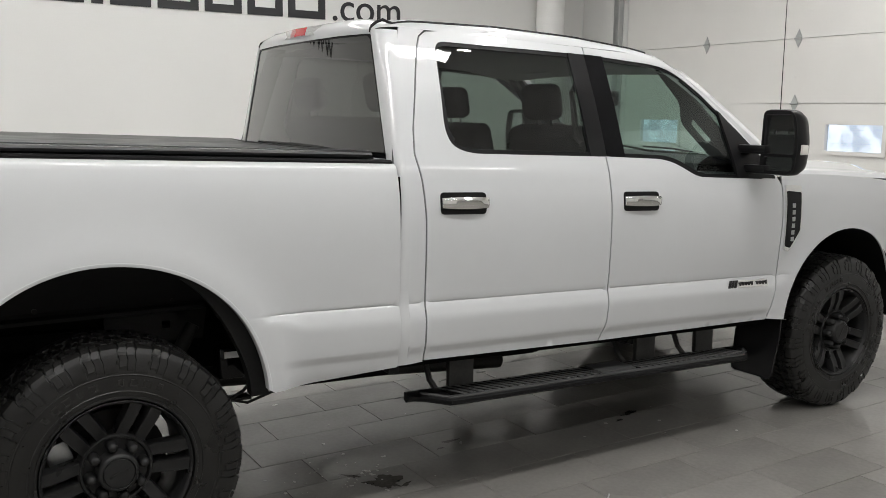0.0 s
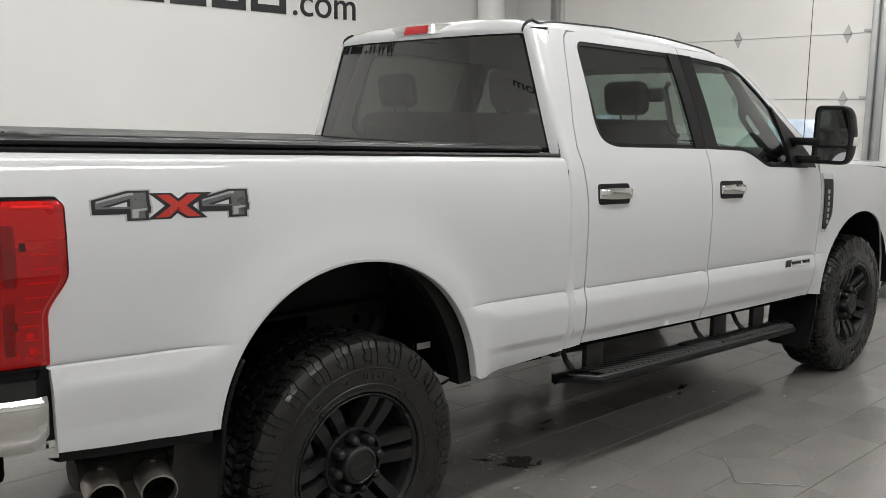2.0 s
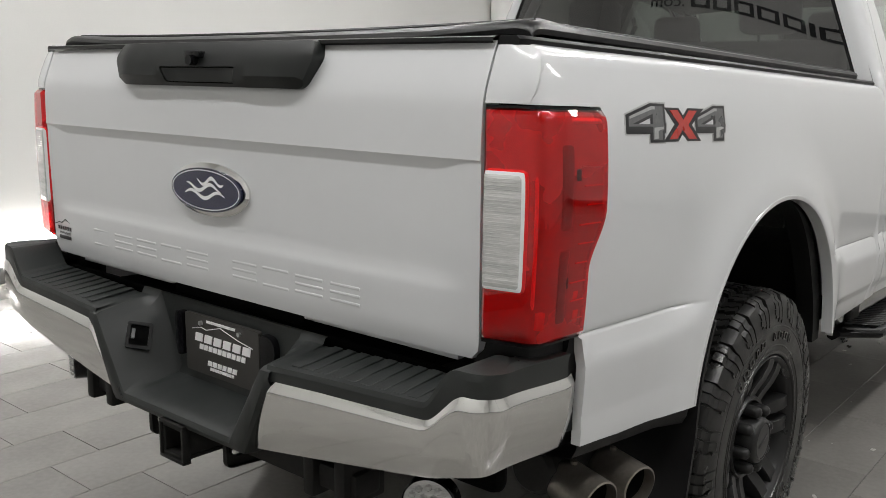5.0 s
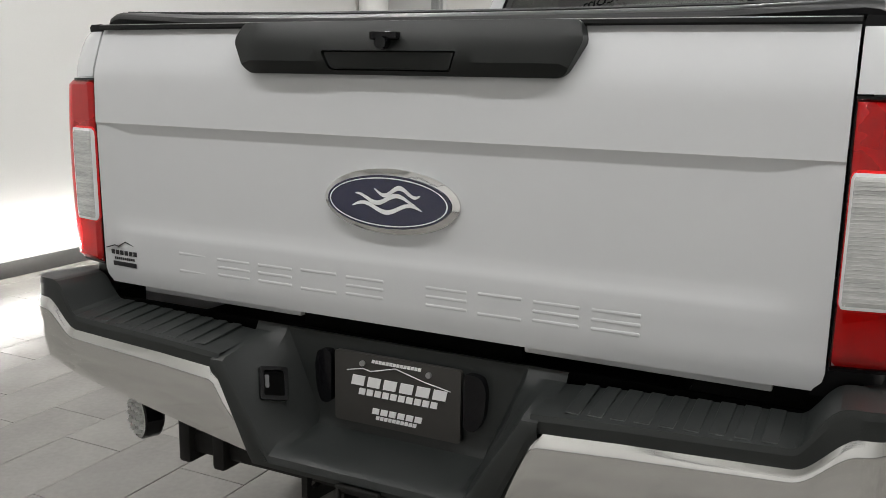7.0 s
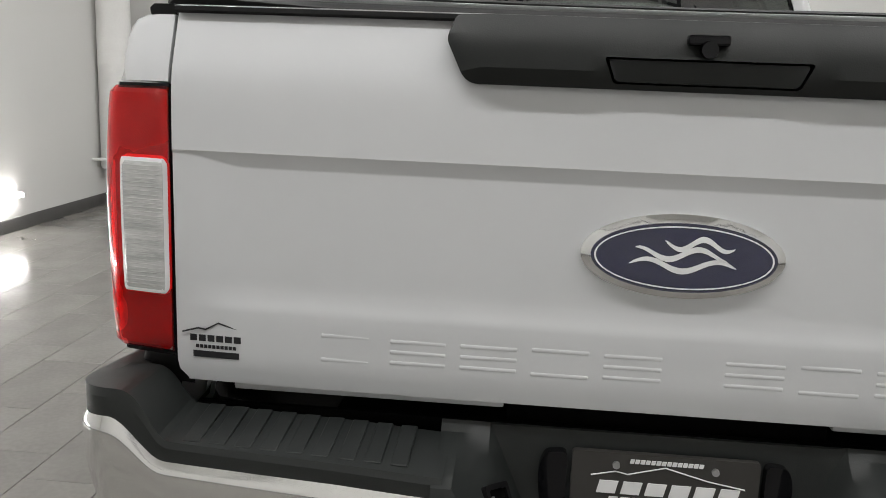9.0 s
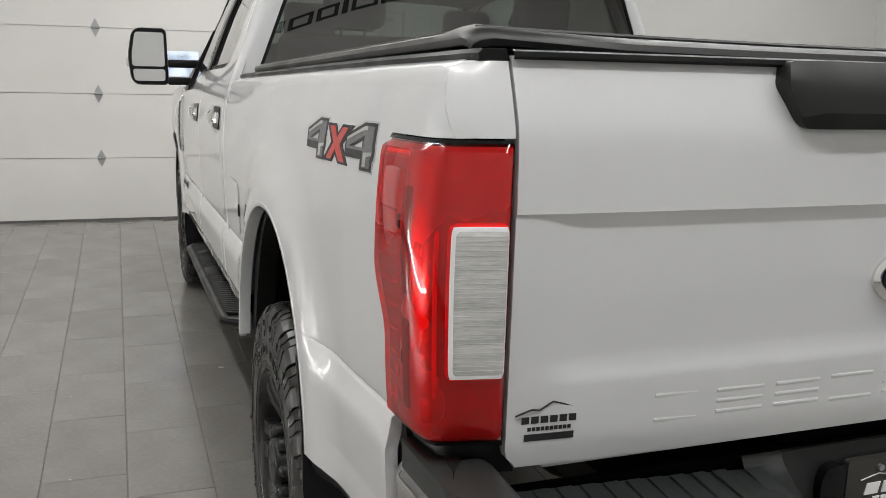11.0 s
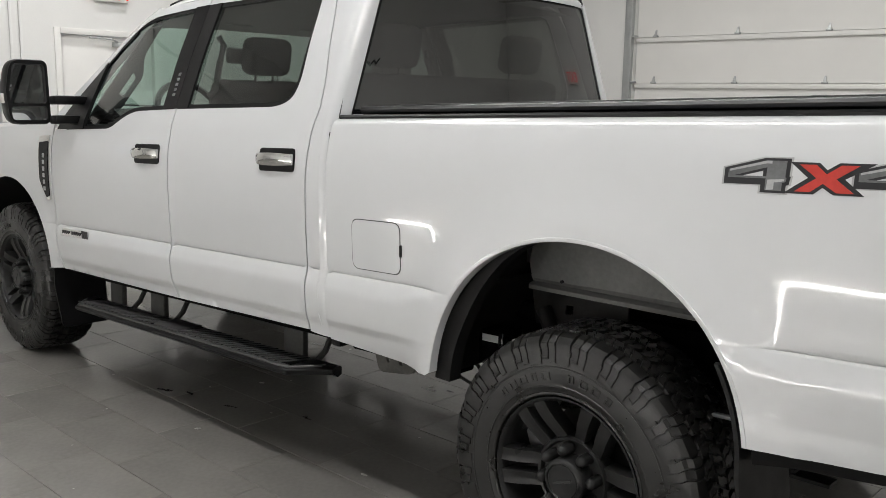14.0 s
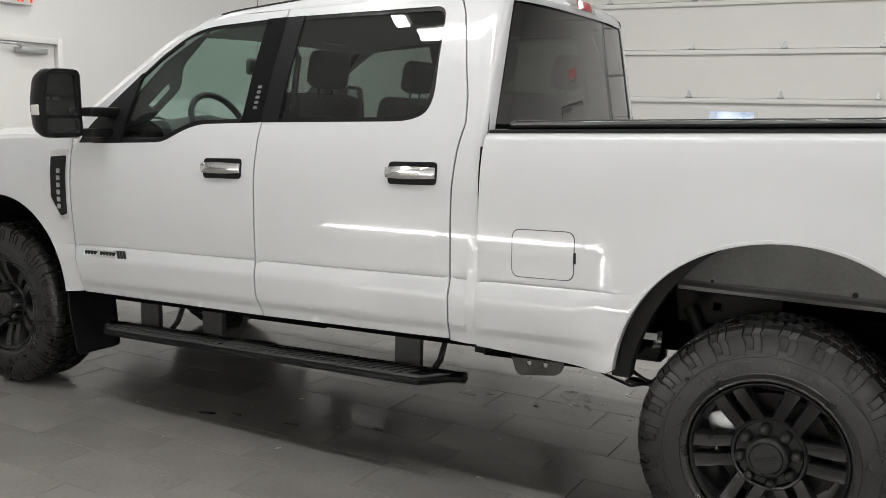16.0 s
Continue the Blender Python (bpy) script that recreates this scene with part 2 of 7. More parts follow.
def inside(poly, pts):
    x, y = pts[:, 0], pts[:, 1]
    r = np.zeros(len(pts), bool)
    for (x0, y0), (x1, y1) in zip(poly, poly[1:] + poly[:1]):
        if y0 != y1:
            c = ((y0 > y) != (y1 > y)) & (x < (x1 - x0) * (y - y0) / (y1 - y0) + x0)
            r ^= c
    return r


def edge_dist(poly, pts):
    d = np.full(len(pts), 9.0)
    for a, b in zip(poly, poly[1:] + poly[:1]):
        a, b = np.array(a), np.array(b)
        ab = b - a
        t = np.clip(((pts - a) @ ab) / max(1e-9, ab @ ab), 0, 1)
        d = np.minimum(d, np.hypot(*(pts - a - t[:, None] * ab).T))
    return d


def sheet(outline, place, h=0.03, holes=(), hy=None, levels=()):
    """A sheet of fine faces inside an outline (with holes), laid into space by place(u, v)."""
    hy = hy or h
    loops = [resample(list(q), h) for q in (outline, *holes)]
    co, ed = [], []
    for q in loops:
        k = len(co)
        co += q
        ed += [(k + i, k + (i + 1) % len(q)) for i in range(len(q))]
    a = np.array(loops[0])
    us, vs = np.arange(a[:, 0].min(), a[:, 0].max(), h), np.arange(a[:, 1].min(), a[:, 1].max(), hy)
    g = np.array([(u + (h / 2 if j % 2 else 0), v) for j, v in enumerate(vs) for u in us])
    if levels:
        near = np.min([np.abs(g[:, 1] - q) for q in levels], axis=0)
        g = np.vstack([g[near > 0.006], [(u, q) for q in levels for u in us]])
    keep = inside(loops[0], g)
    for q in loops:
        keep &= edge_dist(q, g) > (0.3 if levels else 0.45) * min(h, hy)
    for q in loops[1:]:
        keep &= ~inside(q, g)
    co += [tuple(p) for p in g[keep]]
    vo, _, fo, *_ = delaunay_2d_cdt([Vector(p) for p in co], ed, [], 1 if not holes else 0, 1e-5)
    if holes:
        cen = np.array([np.mean([vo[i] for i in f], axis=0) for f in fo])
        ok = inside(loops[0], cen)
        for q in loops[1:]:
            ok &= ~inside(q, cen)
        fo = [f for f, k in zip(fo, ok) if k]
    bm = bmesh.new()
    bv = [bm.verts.new(place(p[0], p[1])) for p in vo]
    for f in fo:
        try:
            bm.faces.new([bv[i] for i in f])
        except ValueError:
            pass
    bmesh.ops.delete(bm, geom=[v for v in bm.verts if not v.link_faces], context="VERTS")
    return bm


def slab(outline, place, depth, h=0.05, holes=(), levels=()):
    """A sheet with its edges turned back by the vector depth."""
    bm = sheet(outline, place, h, holes, None, levels)
    rim(bm, depth)
    return bm


def flat_poly(bm, pts, off):
    """A prism: the polygon pts (3D) and its copy moved by off."""
    a = [bm.verts.new(p) for p in pts]
    b = [bm.verts.new(Vector(p) + Vector(off)) for p in pts]
    k = len(a)
    bm.faces.new(a)
    bm.faces.new(b[::-1])
    for i in range(k):
        bm.faces.new((a[i], b[i], b[(i + 1) % k], a[(i + 1) % k]))


def tube(bm, pts, r, n=10):
    """A round bar along points."""
    pts = [Vector(p) for p in pts]
    rings = []
    for i, p in enumerate(pts):
        d = (pts[min(i + 1, len(pts) - 1)] - pts[max(i - 1, 0)]).normalized()
        q = d.to_track_quat("Z", "Y")
        rings.append([bm.verts.new(p + q @ Vector((r * math.cos(2 * math.pi * k / n), r * math.sin(2 * math.pi * k / n), 0))) for k in range(n)])
    for a, b in zip(rings, rings[1:]):
        for k in range(n):
            bm.faces.new((a[k], a[(k + 1) % n], b[(k + 1) % n], b[k]))
    bm.faces.new(rings[0][::-1])
    bm.faces.new(rings[-1])


def table(xs, ys, soft=0.012):
    """A smoothed look-up curve."""
    g = np.linspace(xs[0] - 0.1, xs[-1] + 0.1, 1200)
    v = np.interp(g, xs, ys)
    k = np.exp(-0.5 * (np.arange(-60, 61) * (g[1] - g[0]) / soft) ** 2)
    v = np.convolve(np.pad(v, 60, mode="edge"), k / k.sum(), "valid")
    return lambda x: float(np.interp(x, g, v))


def smooth(a, b, x):
    """Soft step from 0 at a to 1 at b."""
    t = min(1.0, max(0.0, (x - a) / (b - a)))
    return t * t * (3 - 2 * t)


def lettering(body, size, depth, m, mat, name, parent=None):
    cu = bpy.data.curves.new(name, "FONT")
    cu.body, cu.size, cu.extrude, cu.align_x, cu.align_y = body, size, depth, "CENTER", "BOTTOM_BASELINE"
    tmp = bpy.data.objects.new(name, cu)
    scene.collection.objects.link(tmp)
    me = bpy.data.meshes.new_from_object(tmp.evaluated_get(bpy.context.evaluated_depsgraph_get()))
    bpy.data.objects.remove(tmp)
    me.transform(m)
    me.materials.clear()
    me.materials.append(mat)
    ob = new(name, me)
    if parent:
        ob.parent = parent
    return ob

# ---- the showroom ----
def wall(name, u0, u1, z1, place, openings=(), thick=0.2, label="plain off-white painted wall"):
    """A wall in its own (u, z) plane; place(u, z, depth) lays it into space."""
    bm = bmesh.new()
    us = sorted({u0, u1, *[o[0] for o in openings], *[o[1] for o in openings]})
    zs = sorted({0.0, z1, *[o[2] for o in openings], *[o[3] for o in openings]})
    for a, b in zip(us, us[1:]):
        for c, d in zip(zs, zs[1:]):
            mu, mz = (a + b) / 2, (c + d) / 2
            if any(o[0] < mu < o[1] and o[2] < mz < o[3] for o in openings):
                continue
            r = bmesh.ops.create_cube(bm, size=1)["verts"]
            for v in r:
                v.co = place(a if v.co.x < 0 else b, c if v.co.z < 0 else d, 0 if v.co.y < 0 else thick)
    bmesh.ops.remove_doubles(bm, verts=bm.verts, dist=1e-5)
    seen = {}
    for f in bm.faces:
        seen.setdefault(tuple(round(c, 4) for c in f.calc_center_median()), []).append(f)
    bmesh.ops.delete(bm, geom=[f for q in seen.values() if len(q) > 1 for f in q], context="FACES")
    ob = part(name, bm, WALL)
    for p in ob.data.polygons:
        p.use_smooth = False
    return tagged(ob, label, "wall", kind="structure")


GD_Y0, GD_Y1, GD_Z = 0.13, 3.83, 3.66      # overhead door in the front wall
RD_X0, RD_X1, RD_Z = -0.45, 5.15, 3.66     # overhead door in the right wall
MD_Y0, MD_Y1, MD_Z = -1.47, -0.56, 2.08    # exit door in the front wall

wall("wall_front", Y_RIGHT, Y_LEFT, Z_CEIL, lambda u, z, d: Vector((X_FRONT + d, u, z)),
                  [(GD_Y0, GD_Y1, 0, GD_Z), (MD_Y0, MD_Y1, 0, MD_Z)])
wall("wall_left", X_BACK - 0.2, X_FRONT + 0.2, Z_CEIL, lambda u, z, d: Vector((u, Y_LEFT + d, z)))
wall("wall_right", X_BACK - 0.2, X_FRONT + 0.2, Z_CEIL, lambda u, z, d: Vector((u, Y_RIGHT - d, z)), [(RD_X0, RD_X1, 0, RD_Z), (-2.75, -1.84, 0, MD_Z)])
wall("wall_back", Y_RIGHT, Y_LEFT, Z_CEIL, lambda u, z, d: Vector((X_BACK - d, u, z)))
tagged(part("ceiling", boxed(X_BACK - 0.2, X_FRONT + 0.2, Y_RIGHT - 0.2, Y_LEFT + 0.2, Z_CEIL, Z_CEIL + 0.15), CEIL), "plain white painted ceiling", "ceiling", kind="structure")
floor = tagged(part("floor", boxed(X_BACK - 0.2, X_FRONT + 0.4, Y_RIGHT - 0.4, Y_LEFT + 0.2, -0.2, -0.004), GROUT),
               "grey rectangular stone-look floor tiles with dark joints, damp under the truck", "floor", kind="structure")


def baseboard(x0, x1, y0, y1):
    bm = boxed(x0, x1, y0, y1, 0.0, 0.115, 0.004)
    tagged(part("baseboard", bm, BASE), "dark grey vinyl baseboard along the wall", "baseboard", kind="structure")


baseboard(X_BACK, X_FRONT - 0.013, Y_LEFT - 0.012, Y_LEFT)
baseboard(X_FRONT - 0.012, X_FRONT, GD_Y1 + 0.2, Y_LEFT)
baseboard(X_FRONT - 0.012, X_FRONT, MD_Y1 + 0.09, GD_Y0 - 0.2)
baseboard(X_FRONT - 0.012, X_FRONT, Y_RIGHT, MD_Y0 - 0.09)
baseboard(RD_X1 + 0.2, X_FRONT - 0.013, Y_RIGHT, Y_RIGHT + 0.012)
baseboard(X_BACK, -2.75 - 0.09, Y_RIGHT, Y_RIGHT + 0.012)
baseboard(-1.84 + 0.09, RD_X0 - 0.2, Y_RIGHT, Y_RIGHT + 0.012)
baseboard(X_BACK, X_BACK + 0.012, Y_RIGHT + 0.013, Y_LEFT - 0.013)


def overhead_door(name, u0, u1, z1, place, windows, hinges, ribbed, label):
    """Sectional door: place(u, z, d) with d towards the room."""
    door = thing(name, label, "garage door", kind="structure")
    sec = 0.606

    def bar(u_a, u_b, z_a, z_b, d_a, d_b, bevel=0.0):
        bm = bmesh.new()
        for v in box(bm, 0, 1, 0, 1, 0, 1):
            v.co = place(u_a + (u_b - u_a) * v.co.x, z_a + (z_b - z_a) * v.co.z, d_a + (d_b - d_a) * v.co.y)
        if bevel:
            bmesh.ops.bevel(bm, geom=list(bm.edges), offset=bevel, segments=2, profile=0.5, affect="EDGES")
        return bm

    k = 0
    while k * sec < z1 - 0.05:
        za, zb = k * sec + 0.003, min((k + 1) * sec, z1) - 0.003
        cuts = [w for w in windows if za < (w[2] + w[3]) / 2 < zb]
        out = [(u0 + 0.01, za), (u1 - 0.01, za), (u1 - 0.01, zb), (u0 + 0.01, zb)]
        holes = [[(w[0], w[2]), (w[1], w[2]), (w[1], w[3]), (w[0], w[3])] for w in cuts]
        bm = sheet(out, lambda u, z: place(u, z, -0.06), 0.6, holes)
        rim(bm, place(0, 0, -0.1) - place(0, 0, -0.06))
        part("door_panel", bm, DOOR_STEEL, door)
        part("panel_joint", bar(u0 + 0.005, u1 - 0.005, zb - 0.02, zb + 0.028, -0.115, -0.101), DOOR_STEEL, door)
        if ribbed:
            part("rail", bar(u0 + 0.01, u1 - 0.01, zb - 0.062, zb - 0.004, -0.06, -0.028, 0.004), DOOR_STEEL, door)
        else:
            for q in range(1, 5):
                part("groove", bar(u0 + 0.02, u1 - 0.02, za + sec * q / 5, za + sec * q / 5 + 0.0025, -0.0605, -0.058), DOOR_STEEL, door)
        for u in hinges:
            if k > 0:
                hz = k * sec
                if ribbed:
                    hb = bar(u - 0.035, u + 0.035, hz - 0.004, hz + 0.02, -0.06, -0.02, 0.003)
                    flat_poly(hb, [place(u - 0.022, hz + 0.018, -0.03), place(u + 0.022, hz + 0.018, -0.03), place(u + 0.009, hz + 0.09, -0.05), place(u - 0.009, hz + 0.09, -0.05)], place(0, 0, -0.008) - place(0, 0, 0))
                else:
                    hb = bmesh.new()
                    flat_poly(hb, [place(u, hz - 0.085, -0.052), place(u + 0.035, hz - 0.015, -0.052), place(u + 0.035, hz + 0.015, -0.052), place(u, hz + 0.085, -0.052), place(u - 0.035, hz + 0.015, -0.052), place(u - 0.035, hz - 0.015, -0.052)], place(0, 0, -0.006) - place(0, 0, 0))
                    cyl(hb, place(u - 0.04, hz, -0.046), place(u + 0.04, hz, -0.046), 0.009, n=10)
                part("hinge", hb, GALV, door, "galvanised hinge")
        k += 1
    for w in windows:
        fw = 0.035
        fr = sheet(rounded([(w[0] - fw, w[2] - fw), (w[1] + fw, w[2] - fw), (w[1] + fw, w[3] + fw), (w[0] - fw, w[3] + fw)], 0.02),
                   lambda u, z: place(u, z, -0.045), 0.3, [[(w[0] + 0.004, w[2] + 0.004), (w[1] - 0.004, w[2] + 0.004), (w[1] - 0.004, w[3] - 0.004), (w[0] + 0.004, w[3] - 0.004)]])
        rim(fr, place(0, 0, -0.06) - place(0, 0, -0.045))
        win = part("window", fr, DOOR_STEEL, door, "small framed window")
        part("pane", bar(w[0], w[1], w[2], w[3], -0.085, -0.08), PANE, win)
    for u, s in ((u0, -1), (u1, 1)):
        part("track", bar(u + s * 0.03 - 0.028, u + s * 0.03 + 0.028, 0.05, z1 + 0.3, 0.004, 0.07, 0.006), GALV, door, "galvanised steel track")
        part("jamb_seal", bar(u + s * 0.1 - 0.04, u + s * 0.1 + 0.04, 0.0, z1 + 0.1, 0.002, 0.03, 0.004), GALV, door, "grey steel angle")
        zz = 0.62
        while zz < z1:
            part("bracket", bar(u - 0.05, u + 0.07, zz - 0.012, zz + 0.012, -0.02, 0.05, 0.003), GALV, door)
            zz += sec
    part("bottom_seal", bar(u0, u1, 0.0, 0.022, -0.1, -0.05), BASE, door, "dark rubber seal")
    return door


front_door = overhead_door("door_1", GD_Y0, GD_Y1, GD_Z, lambda u, z, d: Vector((X_FRONT - d, u, z)),
              [(2.965, 3.54, 1.395, 1.652), (0.58, 1.15, 1.385, 1.63)], [0.39, 1.505, 2.62], False, "closed white sectional garage door with small windows")
for y0, y1, zc in ((3.79, 3.745, 0.352), (3.72, 3.66, 0.353), (3.79, 3.75, 0.310), (3.725, 3.70, 0.280)):
    part("label_bar", boxed(X_FRONT + 0.0585, X_FRONT + 0.061, y1, y0, zc - 0.006, zc + 0.006), GREY_MARK, front_door, "faint printed bars low on the door")
overhead_door("door_2", RD_X0, RD_X1, RD_Z, lambda u, z, d: Vector((u, Y_RIGHT + d, z)),
              [(1.74, 2.31, 1.40, 1.65)], [0.36, 1.45, 2.58, 3.7, 4.85], True, "closed white ribbed sectional garage door with galvanised hinges")
for ob, m in (("daylight_backdrop", pose(X_FRONT + 1.3, 2.0, 1.6, 0, 90, 0)), ("daylight_backdrop", pose(2.0, Y_RIGHT - 1.3, 1.6, 90, 0, 0))):
    bm = bmesh.new()
    bmesh.ops.create_grid(bm, x_segments=1, y_segments=1, size=4)
    q = part(ob, bm, DAYLIGHT)
    q.matrix_world = m
    tagged(q, "bright overcast daylight outside the door windows", "backdrop", kind="structure")
# snow-grey cars outside, only as soft tones in the backdrop
nt = DAYLIGHT.node_tree
nz, rp = nt.nodes.new("ShaderNodeTexNoise"), nt.nodes.new("ShaderNodeMapRange")
nz.inputs["Scale"].default_value = 4.5
rp.inputs[1].default_value, rp.inputs[2].default_value, rp.inputs[3].default_value, rp.inputs[4].default_value = 0.42, 0.6, 0.32, 1.05
cc = nt.nodes.new("ShaderNodeTexCoord")
nt.links.new(cc.outputs["Object"], nz.inputs["Vector"])
nt.links.new(nz.outputs["Fac"], rp.inputs[0])
nt.links.new(rp.outputs[0], nt.nodes["Principled BSDF"].inputs["Emission Strength"])

# exit door
man = thing("door_3", "closed white steel exit door with overhead closer", "door", kind="structure")
part("door_leaf", boxed(X_FRONT + 0.03, X_FRONT + 0.075, MD_Y0 + 0.004, MD_Y1 - 0.004, 0.008, MD_Z - 0.004, 0.003), DOOR_STEEL, man)
for y0, y1, z0, z1 in ((MD_Y0 - 0.055, MD_Y0, 0, MD_Z + 0.055), (MD_Y1, MD_Y1 + 0.055, 0, MD_Z + 0.055), (MD_Y0 + 0.001, MD_Y1 - 0.001, MD_Z, MD_Z + 0.055)):
    part("door_frame", boxed(X_FRONT - 0.02, X_FRONT + 0.07, y0, y1, z0, z1, 0.004), DOOR_STEEL, man)
part("closer", boxed(X_FRONT - 0.03, X_FRONT + 0.028, -1.36, -1.06, 1.985, 2.035, 0.01), GALV, man, "aluminium door closer")
bm = bmesh.new()
tube(bm, [(X_FRONT - 0.02, -1.1, 2.03), (X_FRONT - 0.13, -0.98, 2.05), (X_FRONT - 0.024, -0.82, 2.06)], 0.009)
part("closer_arm", bm, GALV, man, "aluminium closer arm")
bm = boxed(X_FRONT - 0.005, X_FRONT + 0.03, -1.43, -1.35, 0.92, 1.12, 0.006)
cyl(bm, (X_FRONT - 0.05, -1.39, 1.02), (X_FRONT + 0.03, -1.39, 1.02), 0.012, n=12)
tube(bm, [(X_FRONT - 0.05, -1.4, 1.02), (X_FRONT - 0.05, -1.27, 1.02)], 0.01)
part("door_handle", bm, GALV, man)

# a second exit door at the end of the right wall, seen in the back window
RX0, RX1 = -2.75, -1.84
part_door = thing("door_4", "closed white steel exit door with overhead closer", "door", kind="structure")
part("door_leaf", boxed(RX0 + 0.004, RX1 - 0.004, Y_RIGHT - 0.075, Y_RIGHT - 0.03, 0.008, MD_Z - 0.004, 0.003), DOOR_STEEL, part_door)
for x0, x1, z0, z1 in ((RX0 - 0.055, RX0, 0, MD_Z + 0.055), (RX1, RX1 + 0.055, 0, MD_Z + 0.055), (RX0 + 0.001, RX1 - 0.001, MD_Z, MD_Z + 0.055)):
    part("door_frame", boxed(x0, x1, Y_RIGHT - 0.07, Y_RIGHT + 0.02, z0, z1, 0.004), DOOR_STEEL, part_door)
part("closer", boxed(RX0 + 0.1, RX0 + 0.4, Y_RIGHT - 0.028, Y_RIGHT + 0.03, 1.985, 2.035, 0.01), GALV, part_door, "aluminium door closer")
part("door_handle", boxed(RX1 - 0.13, RX1 - 0.05, Y_RIGHT - 0.03, Y_RIGHT + 0.03, 0.94, 1.1, 0.01), GALV, part_door)
sign = thing("exit_sign", "white box exit sign with red letters above the door", "sign")
part("housing", boxed(-2.455, -2.135, Y_RIGHT, Y_RIGHT + 0.05, 2.392, 2.60, 0.008), WALL, sign)
tagged(lettering("EXIT", 0.19, 0.002, pose(-2.295, Y_RIGHT + 0.052, 2.425, 90, 0, 180), EXIT_RED, "letters", sign), "red letters")

# exit sign
sign = thing("exit_sign", "white box exit sign with red letters above the door", "sign")
part("housing", boxed(X_FRONT - 0.05, X_FRONT, -1.21, -0.89, 2.392, 2.60, 0.008), WALL, sign)
tx = lettering("EXIT", 0.20, 0.002, pose(X_FRONT - 0.052, -1.05, 2.415, 90, 0, -90), EXIT_RED, "letters", sign)
tagged(tx, "red letters")

# small wall fittings
sw = thing("wall_thermostat", "small white thermostat on the wall beside the garage door", "thermostat")
part("housing", boxed(X_FRONT - 0.03, X_FRONT, -0.17, -0.09, 1.1, 1.22, 0.006), WHITE_MARK, sw)
part("display", boxed(X_FRONT - 0.0325, X_FRONT - 0.029, -0.155, -0.105, 1.17, 1.205), GREY_MARK, sw, "grey display")
ou = thing("wall_outlet", "white double wall outlet above the baseboard", "outlet")
part("cover", boxed(2.16, 2.23, Y_LEFT - 0.008, Y_LEFT, 0.47, 0.585, 0.003), WHITE_MARK, ou)
for zc in (0.505, 0.55):
    part("socket", boxed(2.178, 2.212, Y_LEFT - 0.0095, Y_LEFT - 0.006, zc - 0.014, zc + 0.014), GREY_MARK, ou)
for yy in (-0.13, -0.215):
    part_ob = part("trim", boxed(X_FRONT - 0.018, X_FRONT, yy - 0.012, yy + 0.012, 0.12, GD_Z, 0.004), WALL)
    tagged(part_ob, "narrow white vertical conduit on the wall", "conduit", kind="structure")

# wrapped pipe in the corner and the bollard beside the door
pipe = thing("down_pipe", "thick white wrapped pipe hanging in the corner", "pipe")
bm = bmesh.new()
lathe(bm, [(0.0, 0.385), (0.154, 0.385), (0.161, 0.40), (0.161, 1.4), (0.163, 1.41), (0.161, 1.42), (0.161, 2.7), (0.163, 2.71), (0.161, 2.72), (0.161, Z_CEIL)], 32, pose(6.06, 4.375, 0, 90))
for v in bm.verts:
    v.co.z = abs(v.co.z)
part("pipe_body", bm, PIPE_WHITE, pipe)
bm = bmesh.new()
lathe(bm, [(0.162, 0.468), (0.167, 0.470), (0.167, 0.490), (0.162, 0.492)], 32, pose(6.06, 4.375, 0, 90))
for v in bm.verts:
    v.co.z = abs(v.co.z)
part("strap", bm, PIPE_WHITE, pipe)
bm = bmesh.new()
tube(bm, [(5.98, 4.235, 0.48), (5.90, 4.30, 0.48), (5.86, 4.42, 0.482), (5.85, Y_LEFT - 0.004, 0.482)], 0.013, 8)
part("strap_bracket", bm, PIPE_WHITE, pipe)
bol = thing("bollard", "white round-topped steel bollard beside the garage door", "bollard", (6.33, 3.83, 0))
bm = bmesh.new()
lathe(bm, [(0.0, 1.07), (0.03, 1.066), (0.06, 1.05), (0.075, 1.03), (0.08, 1.0), (0.08, 0.0), (0.0, 0.0)], 28, pose(0, 0, 0, 90))
for v in bm.verts:
    v.co.z = abs(v.co.z)
part("post", bm, PIPE_WHITE, bol)

# lamps
for lx, ly, wx, wy, share in LAMPS:
    li = thing("linear_ceiling_light", "long white linear light on the ceiling, switched on, two added as fill", "light", group="ceiling lights")
    part("housing", boxed(lx - wx / 2 - 0.02, lx + wx / 2 + 0.02, ly - wy / 2 - 0.02, ly + wy / 2 + 0.02, Z_CEIL - 0.1, Z_CEIL, 0.008), WALL, li)
    part("diffuser", boxed(lx - wx / 2, lx + wx / 2, ly - wy / 2, ly + wy / 2, Z_CEIL - 0.112, Z_CEIL - 0.1015), LAMP_GLOW, li, "lit white diffuser")
for i in range(5):
    x0 = 4.5 - 1.27 * i
    li = thing("tube_light", "lit white tube light low on the wall above the baseboard", "light", group="wall tube lights")
    bm = bmesh.new()
    cyl(bm, (x0 - 1.21, Y_LEFT - 0.055, 0.31), (x0, Y_LEFT - 0.055, 0.31), 0.019, n=16)
    part("tube", bm, TUBE_GLOW, li, "glowing tube")
    for xx in (x0 - 1.225, x0 + 0.0005):
        part("end_cap", boxed(xx, xx + 0.0145, Y_LEFT - 0.076, Y_LEFT - 0.001, 0.285, 0.335, 0.003), WALL, li)

